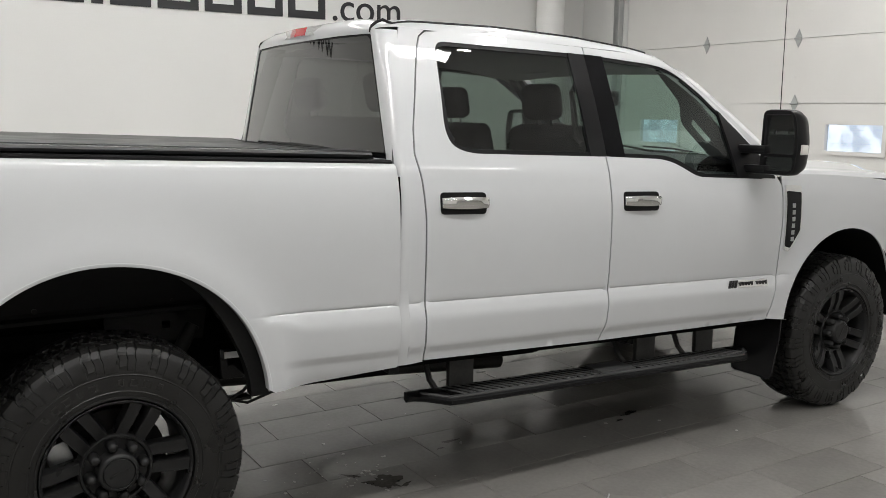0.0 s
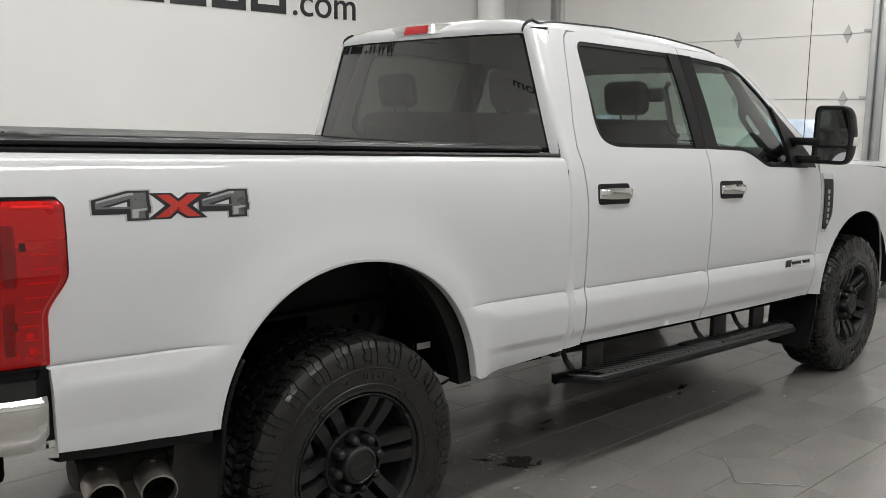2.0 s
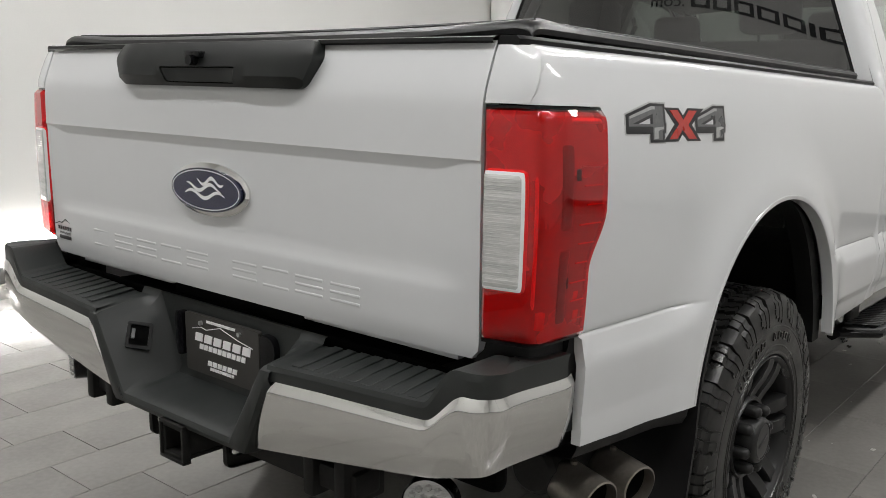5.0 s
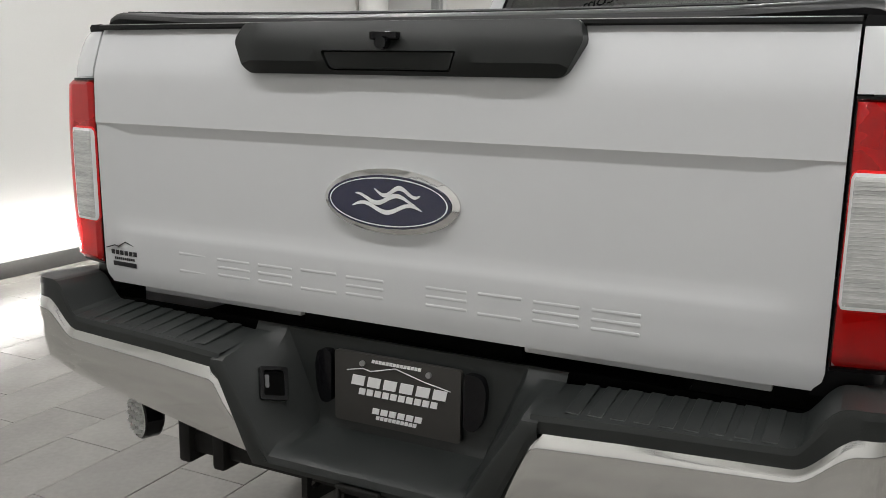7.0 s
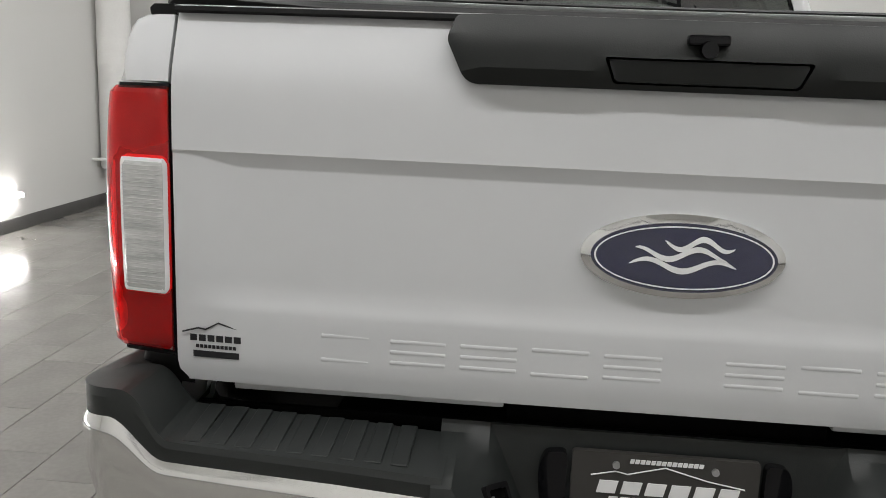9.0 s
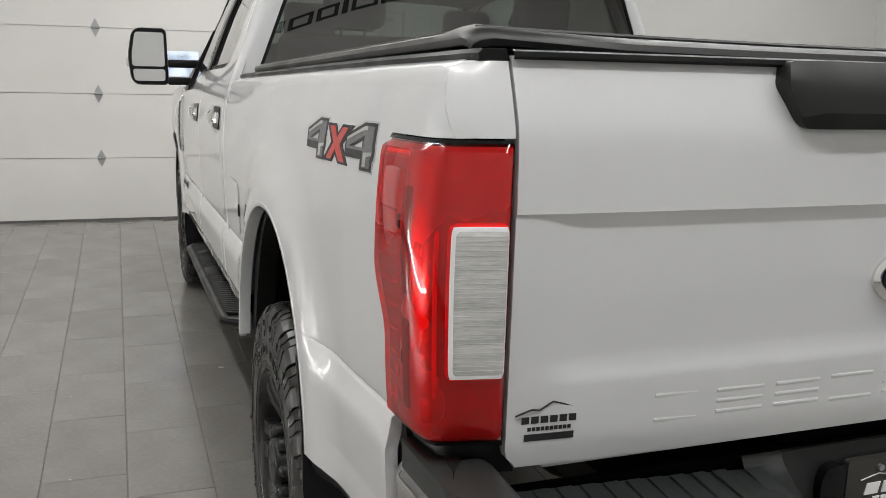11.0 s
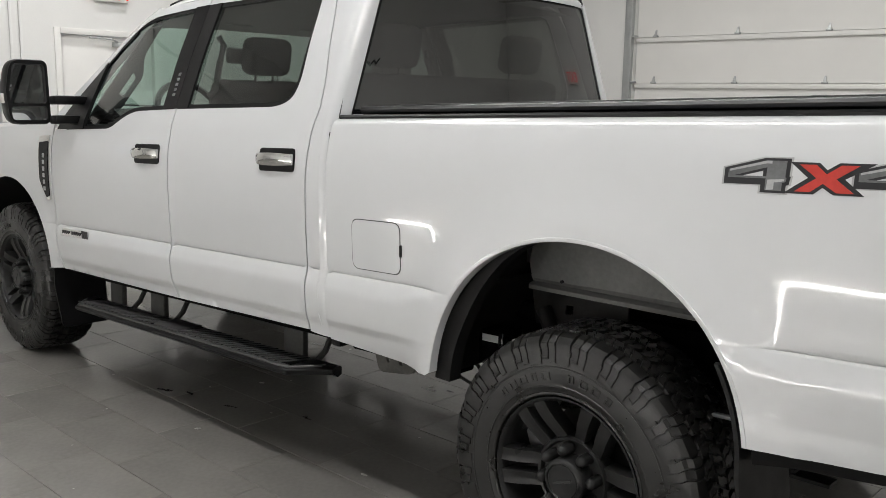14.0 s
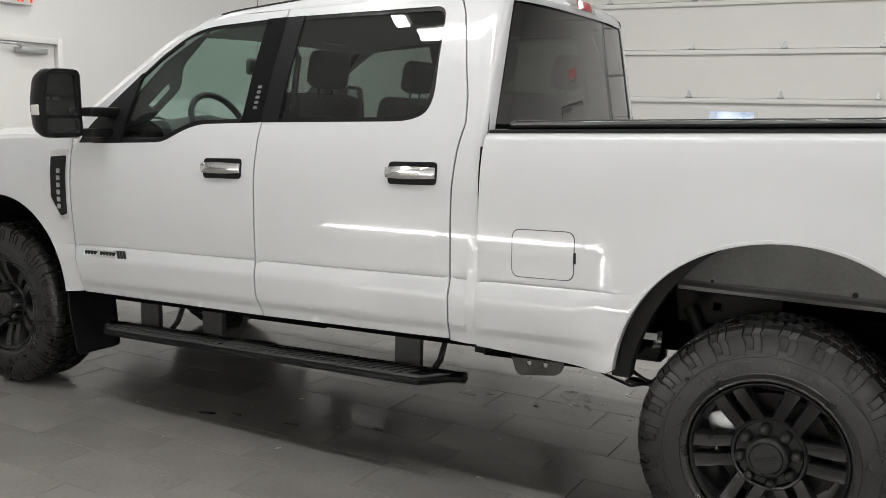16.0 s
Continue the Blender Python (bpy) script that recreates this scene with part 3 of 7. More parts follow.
# the dealer's web address: the name stands as plain blocks
def wall_sign(place, name, label):
    s = thing(name, label, "sign")
    x = 0.0
    wid = {"w": 0.34, "S": 0.36, "U": 0.36, "M": 0.46, "I": 0.1, "T": 0.36, "A": 0.38, "O": 0.4, ".": 0.08}
    for ch in "SUMMITAUTO":
        w = wid[ch]
        hgt, st = 0.36, 0.075
        x += 0.06
        out = [(x, 0), (x + w, 0), (x + w, hgt), (x, hgt)]
        hole = [] if w <= 0.1 else [[(x + st, st), (x + w - st, st), (x + w - st, hgt - st), (x + st, hgt - st)]]
        bm = sheet(out, lambda u, z: place(u, z, 0.012), 0.3, hole)
        rim(bm, place(0, 0, 0) - place(0, 0, 0.012))
        part("block", bm, DARK_MARK, s)
        x += w
    return s, x


def left_place(u, z, d):
    return Vector((-0.92 + u, Y_LEFT - d, 2.62 + z))


s, x = wall_sign(left_place, "wall_sign", "flat black sign blocks and dot-com letters on the wall")
lettering(".com", 0.42, 0.006, pose(3.76, Y_LEFT - 0.006, 2.62, 90, 0, 0), DARK_MARK, "letters", s)
lettering("www.", 0.42, 0.006, pose(-1.46, Y_LEFT - 0.006, 2.62, 90, 0, 0), DARK_MARK, "letters", s)
s, x = wall_sign(lambda u, z, d: Vector((X_BACK + d, -1.96 + u, 3.0 + z * 0.42)), "wall_sign", "flat black sign blocks and dot-com letters on the wall")
lettering(".com", 0.42, 0.006, pose(X_BACK + 0.006, 2.78, 3.0, 90, 0, 90) @ Matrix.Diagonal((1, 0.42, 1, 1)), DARK_MARK, "letters", s)
lettering("www.", 0.42, 0.006, pose(X_BACK + 0.006, -2.55, 3.0, 90, 0, 90) @ Matrix.Diagonal((1, 0.42, 1, 1)), DARK_MARK, "letters", s)

# ---- the pickup truck: x ahead, rear axle at x = 0 ----
truck = thing("pickup_truck", "white lifted crew-cab pickup truck with black wheels, parked on the tiles", "truck")
AR_X, AR_Z, AR_R = 0.0, 0.625, 0.545      # rear wheel arch
AF_X, AF_Z, AF_R = 4.03, 0.65, 0.545      # front wheel arch
Z_BED = 1.512

side_low = table([0.64, 0.67, 0.70, 0.742, 0.746, 0.772, 0.776, 0.79, 0.84, 0.875, 0.893, 0.906, 0.9515, 0.9535, 0.9575, 0.9595, 0.98],
                 [0.925, 0.942, 0.954, 0.9615, 0.9625, 0.9742, 0.9752, 0.9765, 0.9805, 0.9826, 0.9824, 0.9797, 0.9660, 0.9608, 0.9608, 0.9655, 0.9670], 0.0012)
side_crown = table([0.90, 0.96, 1.0, 1.05, 1.1, 1.15, 1.2, 1.25, 1.30, 1.34, 1.38, 1.42, 1.45, 1.49, 1.52],
                   [0.961, 0.9655, 0.9684, 0.971, 0.9732, 0.97475, 0.9757, 0.9760, 0.9748, 0.9725, 0.969, 0.963, 0.956, 0.945, 0.93], 0.014)
side_rim = table([1.42, 1.45, 1.49, 1.505, 1.514, 1.52, 1.54], [0.963, 0.956, 0.944, 0.937, 0.926, 0.905, 0.85], 0.003)


def side(z):
    """Half width of the body at the height z."""
    if z < 0.9595:
        return side_low(z)
    if z < 1.45:
        return side_low(z) + (side_crown(z) - side_low(z)) * smooth(0.9595, 0.975, z) if z < 0.975 else side_crown(z)
    return side_crown(z) + (side_rim(z) - side_crown(z)) * smooth(1.45, 1.475, z)


cab_top = table([1.35, 1.45, 1.50, 1.55, 1.80, 2.03, 2.08, 2.12], [0.967, 0.957, 0.947, 0.928, 0.832, 0.728, 0.700, 0.66], 0.012)
tail_in = table([-1.25, -1.18, -1.165, -1.15, -1.13, -1.10, -0.93, -0.75, -0.5], [0.16, 0.085, 0.055, 0.036, 0.027, 0.024, 0.018, 0.006, 0.0], 0.006)


def fuller(r, a):
    """The rear arch is a little squarer than a circle, more so ahead of the wheel."""
    return r * (1 + (0.022 if math.cos(a) > 0 else 0.010) * math.sin(2 * a) ** 2) if math.sin(a) > 0 else r


def rear_arc(r, a0, a1, n=48):
    out = []
    for i in range(n + 1):
        a = radians(a0 + (a1 - a0) * i / n)
        out.append((AR_X + fuller(r, a) * math.cos(a), AR_Z + fuller(r, a) * math.sin(a)))
    return out


def arch_blend(y, x, z, cx, cz, r, lip, width):
    r = fuller(r, math.atan2(z - cz, x - cx)) if cx < 1 else r
    d = max(0.0, math.hypot(x - cx, z - cz) - r)
    w = 1 - 0.15 * d / 0.055 if d < 0.055 else 0.85 * (1 - min(1.0, (d - 0.055) / (width - 0.055))) ** 2
    return y * (1 - w) + lip * w


def y_bed(x, z):
    y = arch_blend(side(z if x > 0.3 else max(z, 0.775) - 0.25 * max(0.0, 0.73 - z)), x, z, AR_X, AR_Z, AR_R, 1.001, 0.22)
    return y - 0.012 * (z - 1.05) * smooth(-0.25, -0.6, x) * smooth(0.97, 1.05, z) - tail_in(x) - 0.006 * smooth(-0.56, -0.72, x) * (1 - smooth(0.93, 0.954, z))


def ridge_rise(x, z):
    """The ridge under the crease climbs towards the wheel arch."""
    up = smooth(-0.645, -0.53, x) * (1 - smooth(0.60, 0.715, x))
    tent = smooth(0.74, 0.88, z) * (1 - smooth(0.90, 0.953, z))
    return 0.026 * up * tent * smooth(0.03, 0.09, math.hypot(x - AR_X, z - AR_Z) - AR_R)


def y_cab(x, z):
    y = side(z) if z < 1.40 else (side(z) * (1 - smooth(1.40, 1.46, z)) + cab_top(z) * smooth(1.40, 1.46, z))
    nose = 0.02 * smooth(3.3, 3.7, x) * (1 - smooth(0.9, 1.2, z)) + 0.10 * smooth(4.3, 5.0, x) ** 2
    pinch = 0.10 * smooth(2.7, 3.5, x) * smooth(1.5, 2.1, z)
    return arch_blend(y - nose, x, z, AF_X, AF_Z, AF_R, 0.985 - 0.08 * smooth(4.2, 4.7, x), 0.20) - pinch


def arc(cx, cz, r, a0, a1, n=40):
    return [(cx + r * math.cos(radians(a0 + (a1 - a0) * i / n)), cz + r * math.sin(radians(a0 + (a1 - a0) * i / n))) for i in range(n + 1)]


post_edge = table([1.40, 1.408, 1.42, 1.47, 1.52], [-1.163, -1.163, -1.158, -1.138, -1.123], 0.004)  # rear end of the bed side
LEVELS = (0.739, 0.745, 0.751, 0.767, 0.773, 0.779, 0.845, 0.868, 0.878, 0.888, 0.898, 0.908, 0.946, 0.9515, 0.9555, 0.9595, 0.964)  # rows along the lower crease
bed_outline = ([(1.106, 0.695), (1.106, 1.486), (-1.134, 1.486), (-1.139, 1.47), (-1.159, 1.42), (-1.164, 1.408), (-0.965, 1.408)]
               + [(-0.968, 1.403), (-0.953, 1.388), (-0.950, 1.21), (-0.963, 1.17), (-0.999, 1.12), (-1.011, 1.09), (-1.012, 0.952), (-1.002, 0.945), (-0.994, 0.714)]
               + [(-0.85, 0.704), (-0.66, 0.698), (-0.60, 0.702)] + rear_arc(AR_R, 172, 6) + [(0.565, 0.668), (0.64, 0.668), (0.78, 0.674)])
rear_door = ([(2.178, 0.706), (2.207, 0.80), (2.2165, 1.0), (2.2165, 1.35), (2.212, 1.555), (2.216, 1.80), (2.232, 2.073), (1.45, 2.078)]
             + [(1.37, 2.068), (1.335, 2.045), (1.312, 2.0), (1.275, 1.88), (1.215, 1.66), (1.2, 1.56), (1.219, 1.45), (1.2295, 1.3), (1.2295, 0.712)])
front_door = ([(2.185, 0.706), (3.362, 0.714), (3.40, 0.85), (3.424, 0.98), (3.432, 1.25), (3.428, 1.44), (3.40, 1.475), (3.31, 1.60), (3.20, 1.72), (3.05, 1.855), (2.90, 1.965), (2.78, 2.03), (2.70, 2.055), (2.55, 2.068)]
              + [(2.239, 2.073), (2.223, 1.80), (2.219, 1.555), (2.2235, 1.35), (2.2235, 1.0), (2.214, 0.80)])
rear_pane = rounded([(1.40, 2.032), (1.356, 1.62), (1.44, 1.566), (2.225, 1.566), (2.235, 2.038)], [0.05, 0.10, 0.09, 0.0, 0.0])
front_pane = rounded([(2.24, 1.566), (2.62, 1.560), (2.80, 1.477), (3.30, 1.470), (3.33, 1.54), (3.15, 1.745), (2.98, 1.89), (2.85, 1.97), (2.72, 2.02), (2.246, 2.038)],
                     [0.0, 0.09, 0.05, 0.03, 0.05, 0.02, 0.02, 0.05, 0.12, 0.0])
cab_rear = [(1.148, 0.70), (1.2225, 0.706), (1.2225, 1.3), (1.212, 1.45), (1.193, 1.56), (1.208, 1.66), (1.268, 1.88), (1.305, 2.0), (1.328, 2.048), (1.366, 2.075), (1.245, 2.078), (1.225, 2.03), (1.148, 1.52)]
fender = ([(3.369, 0.718), (3.52, 0.705)] + arc(AF_X, AF_Z, AF_R, 174, 0, 44) + [(4.60, 0.62), (4.92, 0.66), (4.98, 0.9), (4.98, 1.15), (4.90, 1.30), (4.70, 1.435), (4.3, 1.475), (3.9, 1.495), (3.435, 1.50), (3.439, 1.25), (3.431, 0.98), (3.407, 0.85)])

for s in (-1, 1):
    def lay(fn, s=s, out=0.0):
        return lambda x, z: Vector((x, s * (fn(x, z) + out), z))

    def lay_bed(x, z, s=s):
        return Vector((x, s * y_bed(x, z), z + ridge_rise(x, z)))

    bed_side = part("bed_side", slab(bed_outline, lay_bed, (0, -s * 0.022, 0), 0.028, (), LEVELS), PAINT, truck, "white bed side with flared wheel arch", slope=True)
    bm = bmesh.new()
    grid(bm, [[Vector((x, s * y_bed(x, z), z)) for x in [post_edge(z) - 0.001 + (1.107 - post_edge(z)) * k / 90 for k in range(91)]] for z in (1.4855, 1.492, 1.498, 1.503, 1.507, 1.510, 1.513, 1.5155, 1.5175, 1.5195)])
    part("bed_rim", bm, PAINT, bed_side, slope=True)
    part("cab_corner", slab(cab_rear, lay(y_cab), (0, -s * 0.009, 0), 0.025, (), LEVELS), PAINT, truck, slope=True)
    part("front_fender", slab(fender, lay(y_cab), (0, -s * 0.009, 0), 0.03, (), LEVELS), PAINT, truck, "white front fender", slope=True)
    for name, outline, pane, hx in (("rear_door", rear_door, rear_pane, 1.405), ("front_door", front_door, front_pane, 2.405)):
        bm = sheet(outline, lay(y_cab), 0.028, [pane], None, LEVELS)
        rim(bm, (0, -s * 0.009, 0))
        door = part(name, bm, PAINT, truck, slope=True)
        # pane and its black surround
        c = Vector((sum(p[0] for p in pane) / len(pane), sum(p[1] for p in pane) / len(pane)))
        inner = [tuple(c + (Vector(p) - c) * Vector((1 - 0.022 / max(0.1, abs(p[0] - c.x)) if abs(p[0] - c.x) > 0.1 else 1, 1 - 0.018 / max(0.1, abs(p[1] - c.y)) if abs(p[1] - c.y) > 0.1 else 1))) for p in pane]
        bm = sheet(pane, lay(y_cab, out=-0.004), 0.04, [inner])
        rim(bm, (0, -s * 0.014, 0))
        part("window_surround", bm, BLACK_TRIM, door, "black window surround", slope=True)
        bm = sheet(pane, lay(y_cab, out=-0.011), 0.06)
        gl = part("window_pane", bm, GLASS_DARK if name == "rear_door" else GLASS_CLEAR, door, "dark tinted glass" if name == "rear_door" else "clear greenish glass", slope=True)
        gl.visible_shadow = False
        # handle: black bezel, chrome grip
        bm = slab(rounded([(hx - 0.112, 1.318), (hx + 0.112, 1.318), (hx + 0.112, 1.408), (hx - 0.112, 1.408)], 0.02), lay(y_cab, out=0.004), (0, -s * 0.01, 0), 0.03)
        part("handle_bezel", bm, BLACK_TRIM, door, "black handle bezel", slope=True)
        bm = bmesh.new()
        rows = []
        for i in range(13):
            t = i / 12
            x = hx - 0.108 + 0.228 * t
            bow = 0.016 + 0.020 * math.sin(math.pi * t) ** 0.4
            hh = 0.022 + 0.004 * math.sin(math.pi * t)
            y0 = y_cab(x, 1.365)
            rows.append([Vector((x, s * (y0 + bow * k), 1.365 + hh * w)) for k, w in ((0.2, 0.9), (0.75, 1.0), (1.0, 0.6), (1.0, -0.3), (0.8, -0.9), (0.2, -0.9))])
        grid(bm, rows)
        bm.faces.new(bm.verts[0:6])
        bm.faces.new(bm.verts[-6:])
        part("grip", bm, CHROME, door, "chrome door grip", slope=True)
    # black B pillar cover between the panes
    part("pillar_seal", slab([(2.19, 1.569), (2.25, 1.569), (2.255, 2.036), (2.195, 2.037)], lay(y_cab, out=0.0010), (0, -s * 0.012, 0), 0.05), BLACK_TRIM, truck, "black door seal", slope=True)
    for x0, x1, mm in ((2.125, 2.214, BLACK_TRIM), (2.222, 2.335, GLOSS_BLACK)):
        bm = slab([(x0, 1.568), (x1, 1.568), (x1 + 0.006, 2.037), (x0 + 0.006, 2.039)], lay(y_cab, out=0.0020), (0, -s * 0.012, 0), 0.05)
        part("pillar_cover", bm, mm, truck, "black pillar cover between the windows", slope=True)
    if s > 0:
        for k in range(5):
            z = 1.625 + 0.023 * k
            bm = slab(rounded([(2.262, z), (2.284, z), (2.284, z + 0.014), (2.262, z + 0.014)], 0.004), lay(y_cab, out=0.0040), (0, -0.004, 0), 0.02)
            part("keypad_button", bm, GREY_MARK, truck, "pale keypad button on the pillar", slope=True)
    # inner wall behind the panel gaps, their shade put into its near-black
    bm = sheet([(1.06, 0.72), (3.46, 0.74), (3.46, 1.44), (1.06, 1.47)], lay(y_cab, out=-0.0095), 0.04, (), None, LEVELS)
    part("inner_wall", bm, DARK, truck, slope=True)
    bm = sheet([(1.09, 1.45), (1.20, 1.45), (1.30, 2.06), (1.2, 2.06)], lay(y_cab, out=-0.03), 0.08)
    part("pillar_lining", bm, CABIN, truck, slope=True)
    # wheel houses
    for cx, cz, r, yin in ((AR_X, AR_Z, AR_R + 0.012, 0.50), (AF_X, AF_Z, AF_R + 0.012, 0.48)):
        bm = bmesh.new()
        yo = 0.955
        rows = [[Vector((x, s * yy, z)) for yy in (yo, yo - 0.02, (yo + yin) / 2, yin)] for x, z in (arc(cx, cz, r, 175, 3, 36) if cx > 1 else arc(cx, cz, r, 40, 3, 14))]
        if cx < 1:
            b2 = bmesh.new()
            grid(b2, [[Vector((x, s * yy, z)) for yy in (yo, yo - 0.02, (yo + yin) / 2, yin)] for x, z in arc(cx, cz, r, 178, 148, 10)])
            part("splash_sheet", b2, LINER, truck, "black splash sheet", slope=True)
        grid(bm, rows)
        if cx < 1:
            grid(bm, [[Vector((cx + q * math.cos(a), s * 0.955, cz + q * math.sin(a))) for q in (r, r - 0.75 * lip, r - lip)] + [Vector((cx + (r - lip) * math.cos(a), s * 0.90, cz + (r - lip) * math.sin(a)))] for a, lip in [(radians(3 + 84 * i / 28), 0.065 - 0.060 * smooth(24, 80, 3 + 84 * i / 28)) for i in range(29)]])
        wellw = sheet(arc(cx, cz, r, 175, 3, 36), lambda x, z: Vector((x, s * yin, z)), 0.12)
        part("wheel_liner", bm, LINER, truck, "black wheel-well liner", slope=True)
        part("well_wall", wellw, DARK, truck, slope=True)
    # arch lip
    bm = bmesh.new()
    rows = []
    for x, z in rear_arc(AR_R, 172, 6):
        dx, dz = x - AR_X, z - AR_Z
        k = 1 / math.hypot(dx, dz)
        y0 = y_bed(x, z)
        rows.append([Vector((x + dx * k * o, s * (y0 + q), z + dz * k * o)) for o, q in ((0.012, -0.0015), (0.0105, 0.0006), (0.002, 0.0009), (-0.001, -0.0005), (-0.002, -0.006), (-0.002, -0.035))])
    grid(bm, rows)
    part("arch_lip", bm, PAINT, bed_side, slope=True)
    # lower rear valance under the bed side
    bm = bmesh.new()
    grid(bm, [[Vector((x, s * (y_bed(x, z) - 0.008), z + 0.012)), Vector((x, s * (y_bed(x, z) - 0.011), z - 0.012)), Vector((x, s * (y_bed(x, z) - 0.022), z - 0.034)), Vector((x, s * 0.84, z - 0.05))] for x, z in ((-0.99, 0.714), (-0.85, 0.704), (-0.66, 0.698), (-0.56, 0.69))])
    part("valance", bm, BLACK_TRIM, bed_side, "black lower edge strip", slope=True)
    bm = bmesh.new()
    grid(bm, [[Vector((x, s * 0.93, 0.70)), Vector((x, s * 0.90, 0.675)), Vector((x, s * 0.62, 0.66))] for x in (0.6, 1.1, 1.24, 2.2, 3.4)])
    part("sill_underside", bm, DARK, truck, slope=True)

# roof with rounded rails
roof_z = table([1.1, 1.2, 1.3, 1.75, 2.2, 2.6, 2.8, 2.95], [2.075, 2.095, 2.118, 2.135, 2.13, 2.105, 2.075, 2.045], 0.03)
roof_edge = table([1.2, 2.45, 2.6, 2.75, 2.9], [2.0765, 2.0745, 2.066, 2.045, 2.02], 0.03)
LAT = [-1, -0.985, -0.95, -0.9, -0.8, -0.6, -0.3, 0, 0.3, 0.6, 0.8, 0.9, 0.95, 0.985, 1]


def roof_row(t):
    row = []
    for a in LAT:
        b = abs(a)
        x = 1.235 + (2.905 - 0.165 * b ** 3 - 1.235) * t
        zz, ye, low = roof_z(x), y_cab(x, 2.082) + 0.001, roof_edge(x)
        z = float(np.interp(b, [0, 0.3, 0.6, 0.8, 0.9, 0.95, 0.985, 1.0], [zz + 0.02, zz + 0.018, zz + 0.012, zz + 0.006, zz, zz - 0.012, max(low + 0.006, zz - 0.03), low]))
        row.append(Vector((x, a * ye, z)))
    return row


bm = bmesh.new()
rows = []
for w, xc, xe, zc, ze in ((0.655, 1.095, 1.140, 2.045, 2.043), (0.662, 1.093, 1.139, 2.058, 2.052), (0.668, 1.096, 1.142, 2.078, 2.060), (0.676, 1.110, 1.152, 2.100, 2.066), (0.684, 1.14, 1.172, 2.118, 2.070), (0.690, 1.195, 1.205, 2.129, 2.074)):
    rows.append([Vector((xc + (xe - xc) * abs(a) ** 4, a * w, zc + (ze - zc) * abs(a) ** 6)) for a in LAT])
rows += [roof_row(i / 30) for i in range(31)]
grid(bm, rows)
part("roof", bm, PAINT, truck, "white roof", slope=True)
for s in (-1, 1):
    bm = bmesh.new()
    tube(bm, [(1.140, s * 0.648, 2.050), (1.139, s * 0.650, 2.062), (1.146, s * 0.650, 2.078), (1.166, s * 0.648, 2.093), (1.195, s * 0.650, 2.106)] + [Vector((1.235 + 1.45 * i / 20, s * (y_cab(1.235 + 1.45 * i / 20, 2.082) * 0.945), roof_z(1.235 + 1.45 * i / 20) - 0.0105)) for i in range(21)], 0.007, 6)
    part("roof_ditch_strip", bm, BLACK_TRIM, truck, "black roof seam strip", slope=True)

# windscreen, pillars, cowl, bonnet
ws_top, ws_bot = (2.84, 2.075), (3.52, 1.53)
bm = bmesh.new()
rows = []
for i in range(11):
    t = i / 10
    x, z = ws_top[0] + (ws_bot[0] - ws_top[0]) * t, ws_top[1] + (ws_bot[1] - ws_top[1]) * t - 0.0
    w = 0.60 + 0.17 * t
    rows.append([Vector((x + 0.07 * (1 - (k / 6) ** 2), w * k / 6, z + 0.02 * (1 - (k / 6) ** 2))) for k in range(-6, 7)])
grid(bm, rows)
gl = part("windscreen", bm, GLASS_CLEAR, truck, "clear windscreen glass", slope=True)
gl.visible_shadow = False
for s in (-1, 1):
    bm = bmesh.new()
    rows = []
    for i in range(17):
        t = i / 16
        x0, z0 = 2.70 + (3.46 - 2.70) * t, 2.068 - 0.538 * t + 0.055 * math.sin(math.pi * t)
        w = 0.60 + 0.17 * t
        yo = y_cab(x0, z0) + 0.002
        rows.append([Vector((x0 - 0.045, s * (yo - 0.006), z0 - 0.035)), Vector((x0, s * yo, z0)), Vector((x0 + 0.045, s * (yo - 0.035), z0 + 0.02 * smooth(0, 0.3, t))), Vector((x0 + 0.085, s * w, z0 + 0.004)), Vector((x0 + 0.07, s * (w - 0.01), z0 - 0.02))])
    grid(bm, rows)
    part("a_pillar", bm, PAINT, truck, slope=True)
bm = bmesh.new()
rows = []
for i in range(19):
    x = 3.42 + 1.5 * i / 18
    z = 1.53 - 0.028 * smooth(3.6, 4.9, x) - 0.10 * smooth(4.5, 5.0, x) ** 2
    ye = y_cab(x, 1.48) - 0.012
    rows.append([Vector((x, a * ye, z + dz)) for a, dz in ((-1, -0.035), (-0.985, -0.012), (-0.93, 0.0), (-0.72, 0.008), (-0.62, 0.04), (-0.3, 0.055), (0, 0.058), (0.3, 0.055), (0.62, 0.04), (0.72, 0.008), (0.93, 0.0), (0.985, -0.012), (1, -0.035))])
grid(bm, rows)
part("bonnet", bm, PAINT, truck, "white bonnet with raised centre", slope=True)
part("cowl", boxed(3.36, 3.5, -0.78, 0.78, 1.48, 1.525, 0.01), BLACK_TRIM, truck, slope=True)

# mast antenna on the right fender
bm = bmesh.new()
lathe(bm, [(0.0, 0.03), (0.006, 0.028), (0.009, 0.018), (0.016, 0.006), (0.018, -0.012)], 16, pose(3.69, -0.72, 1.415, 90))
for v in bm.verts:
    v.co.z = 2.83 - v.co.z if v.co.z < 1.415 else v.co.z
cyl(bm, (3.69, -0.72, 1.42), (3.672, -0.726, 2.45), 0.0028, 0.002, n=8)
part("antenna", bm, BLACK_TRIM, truck, "thin black mast antenna")

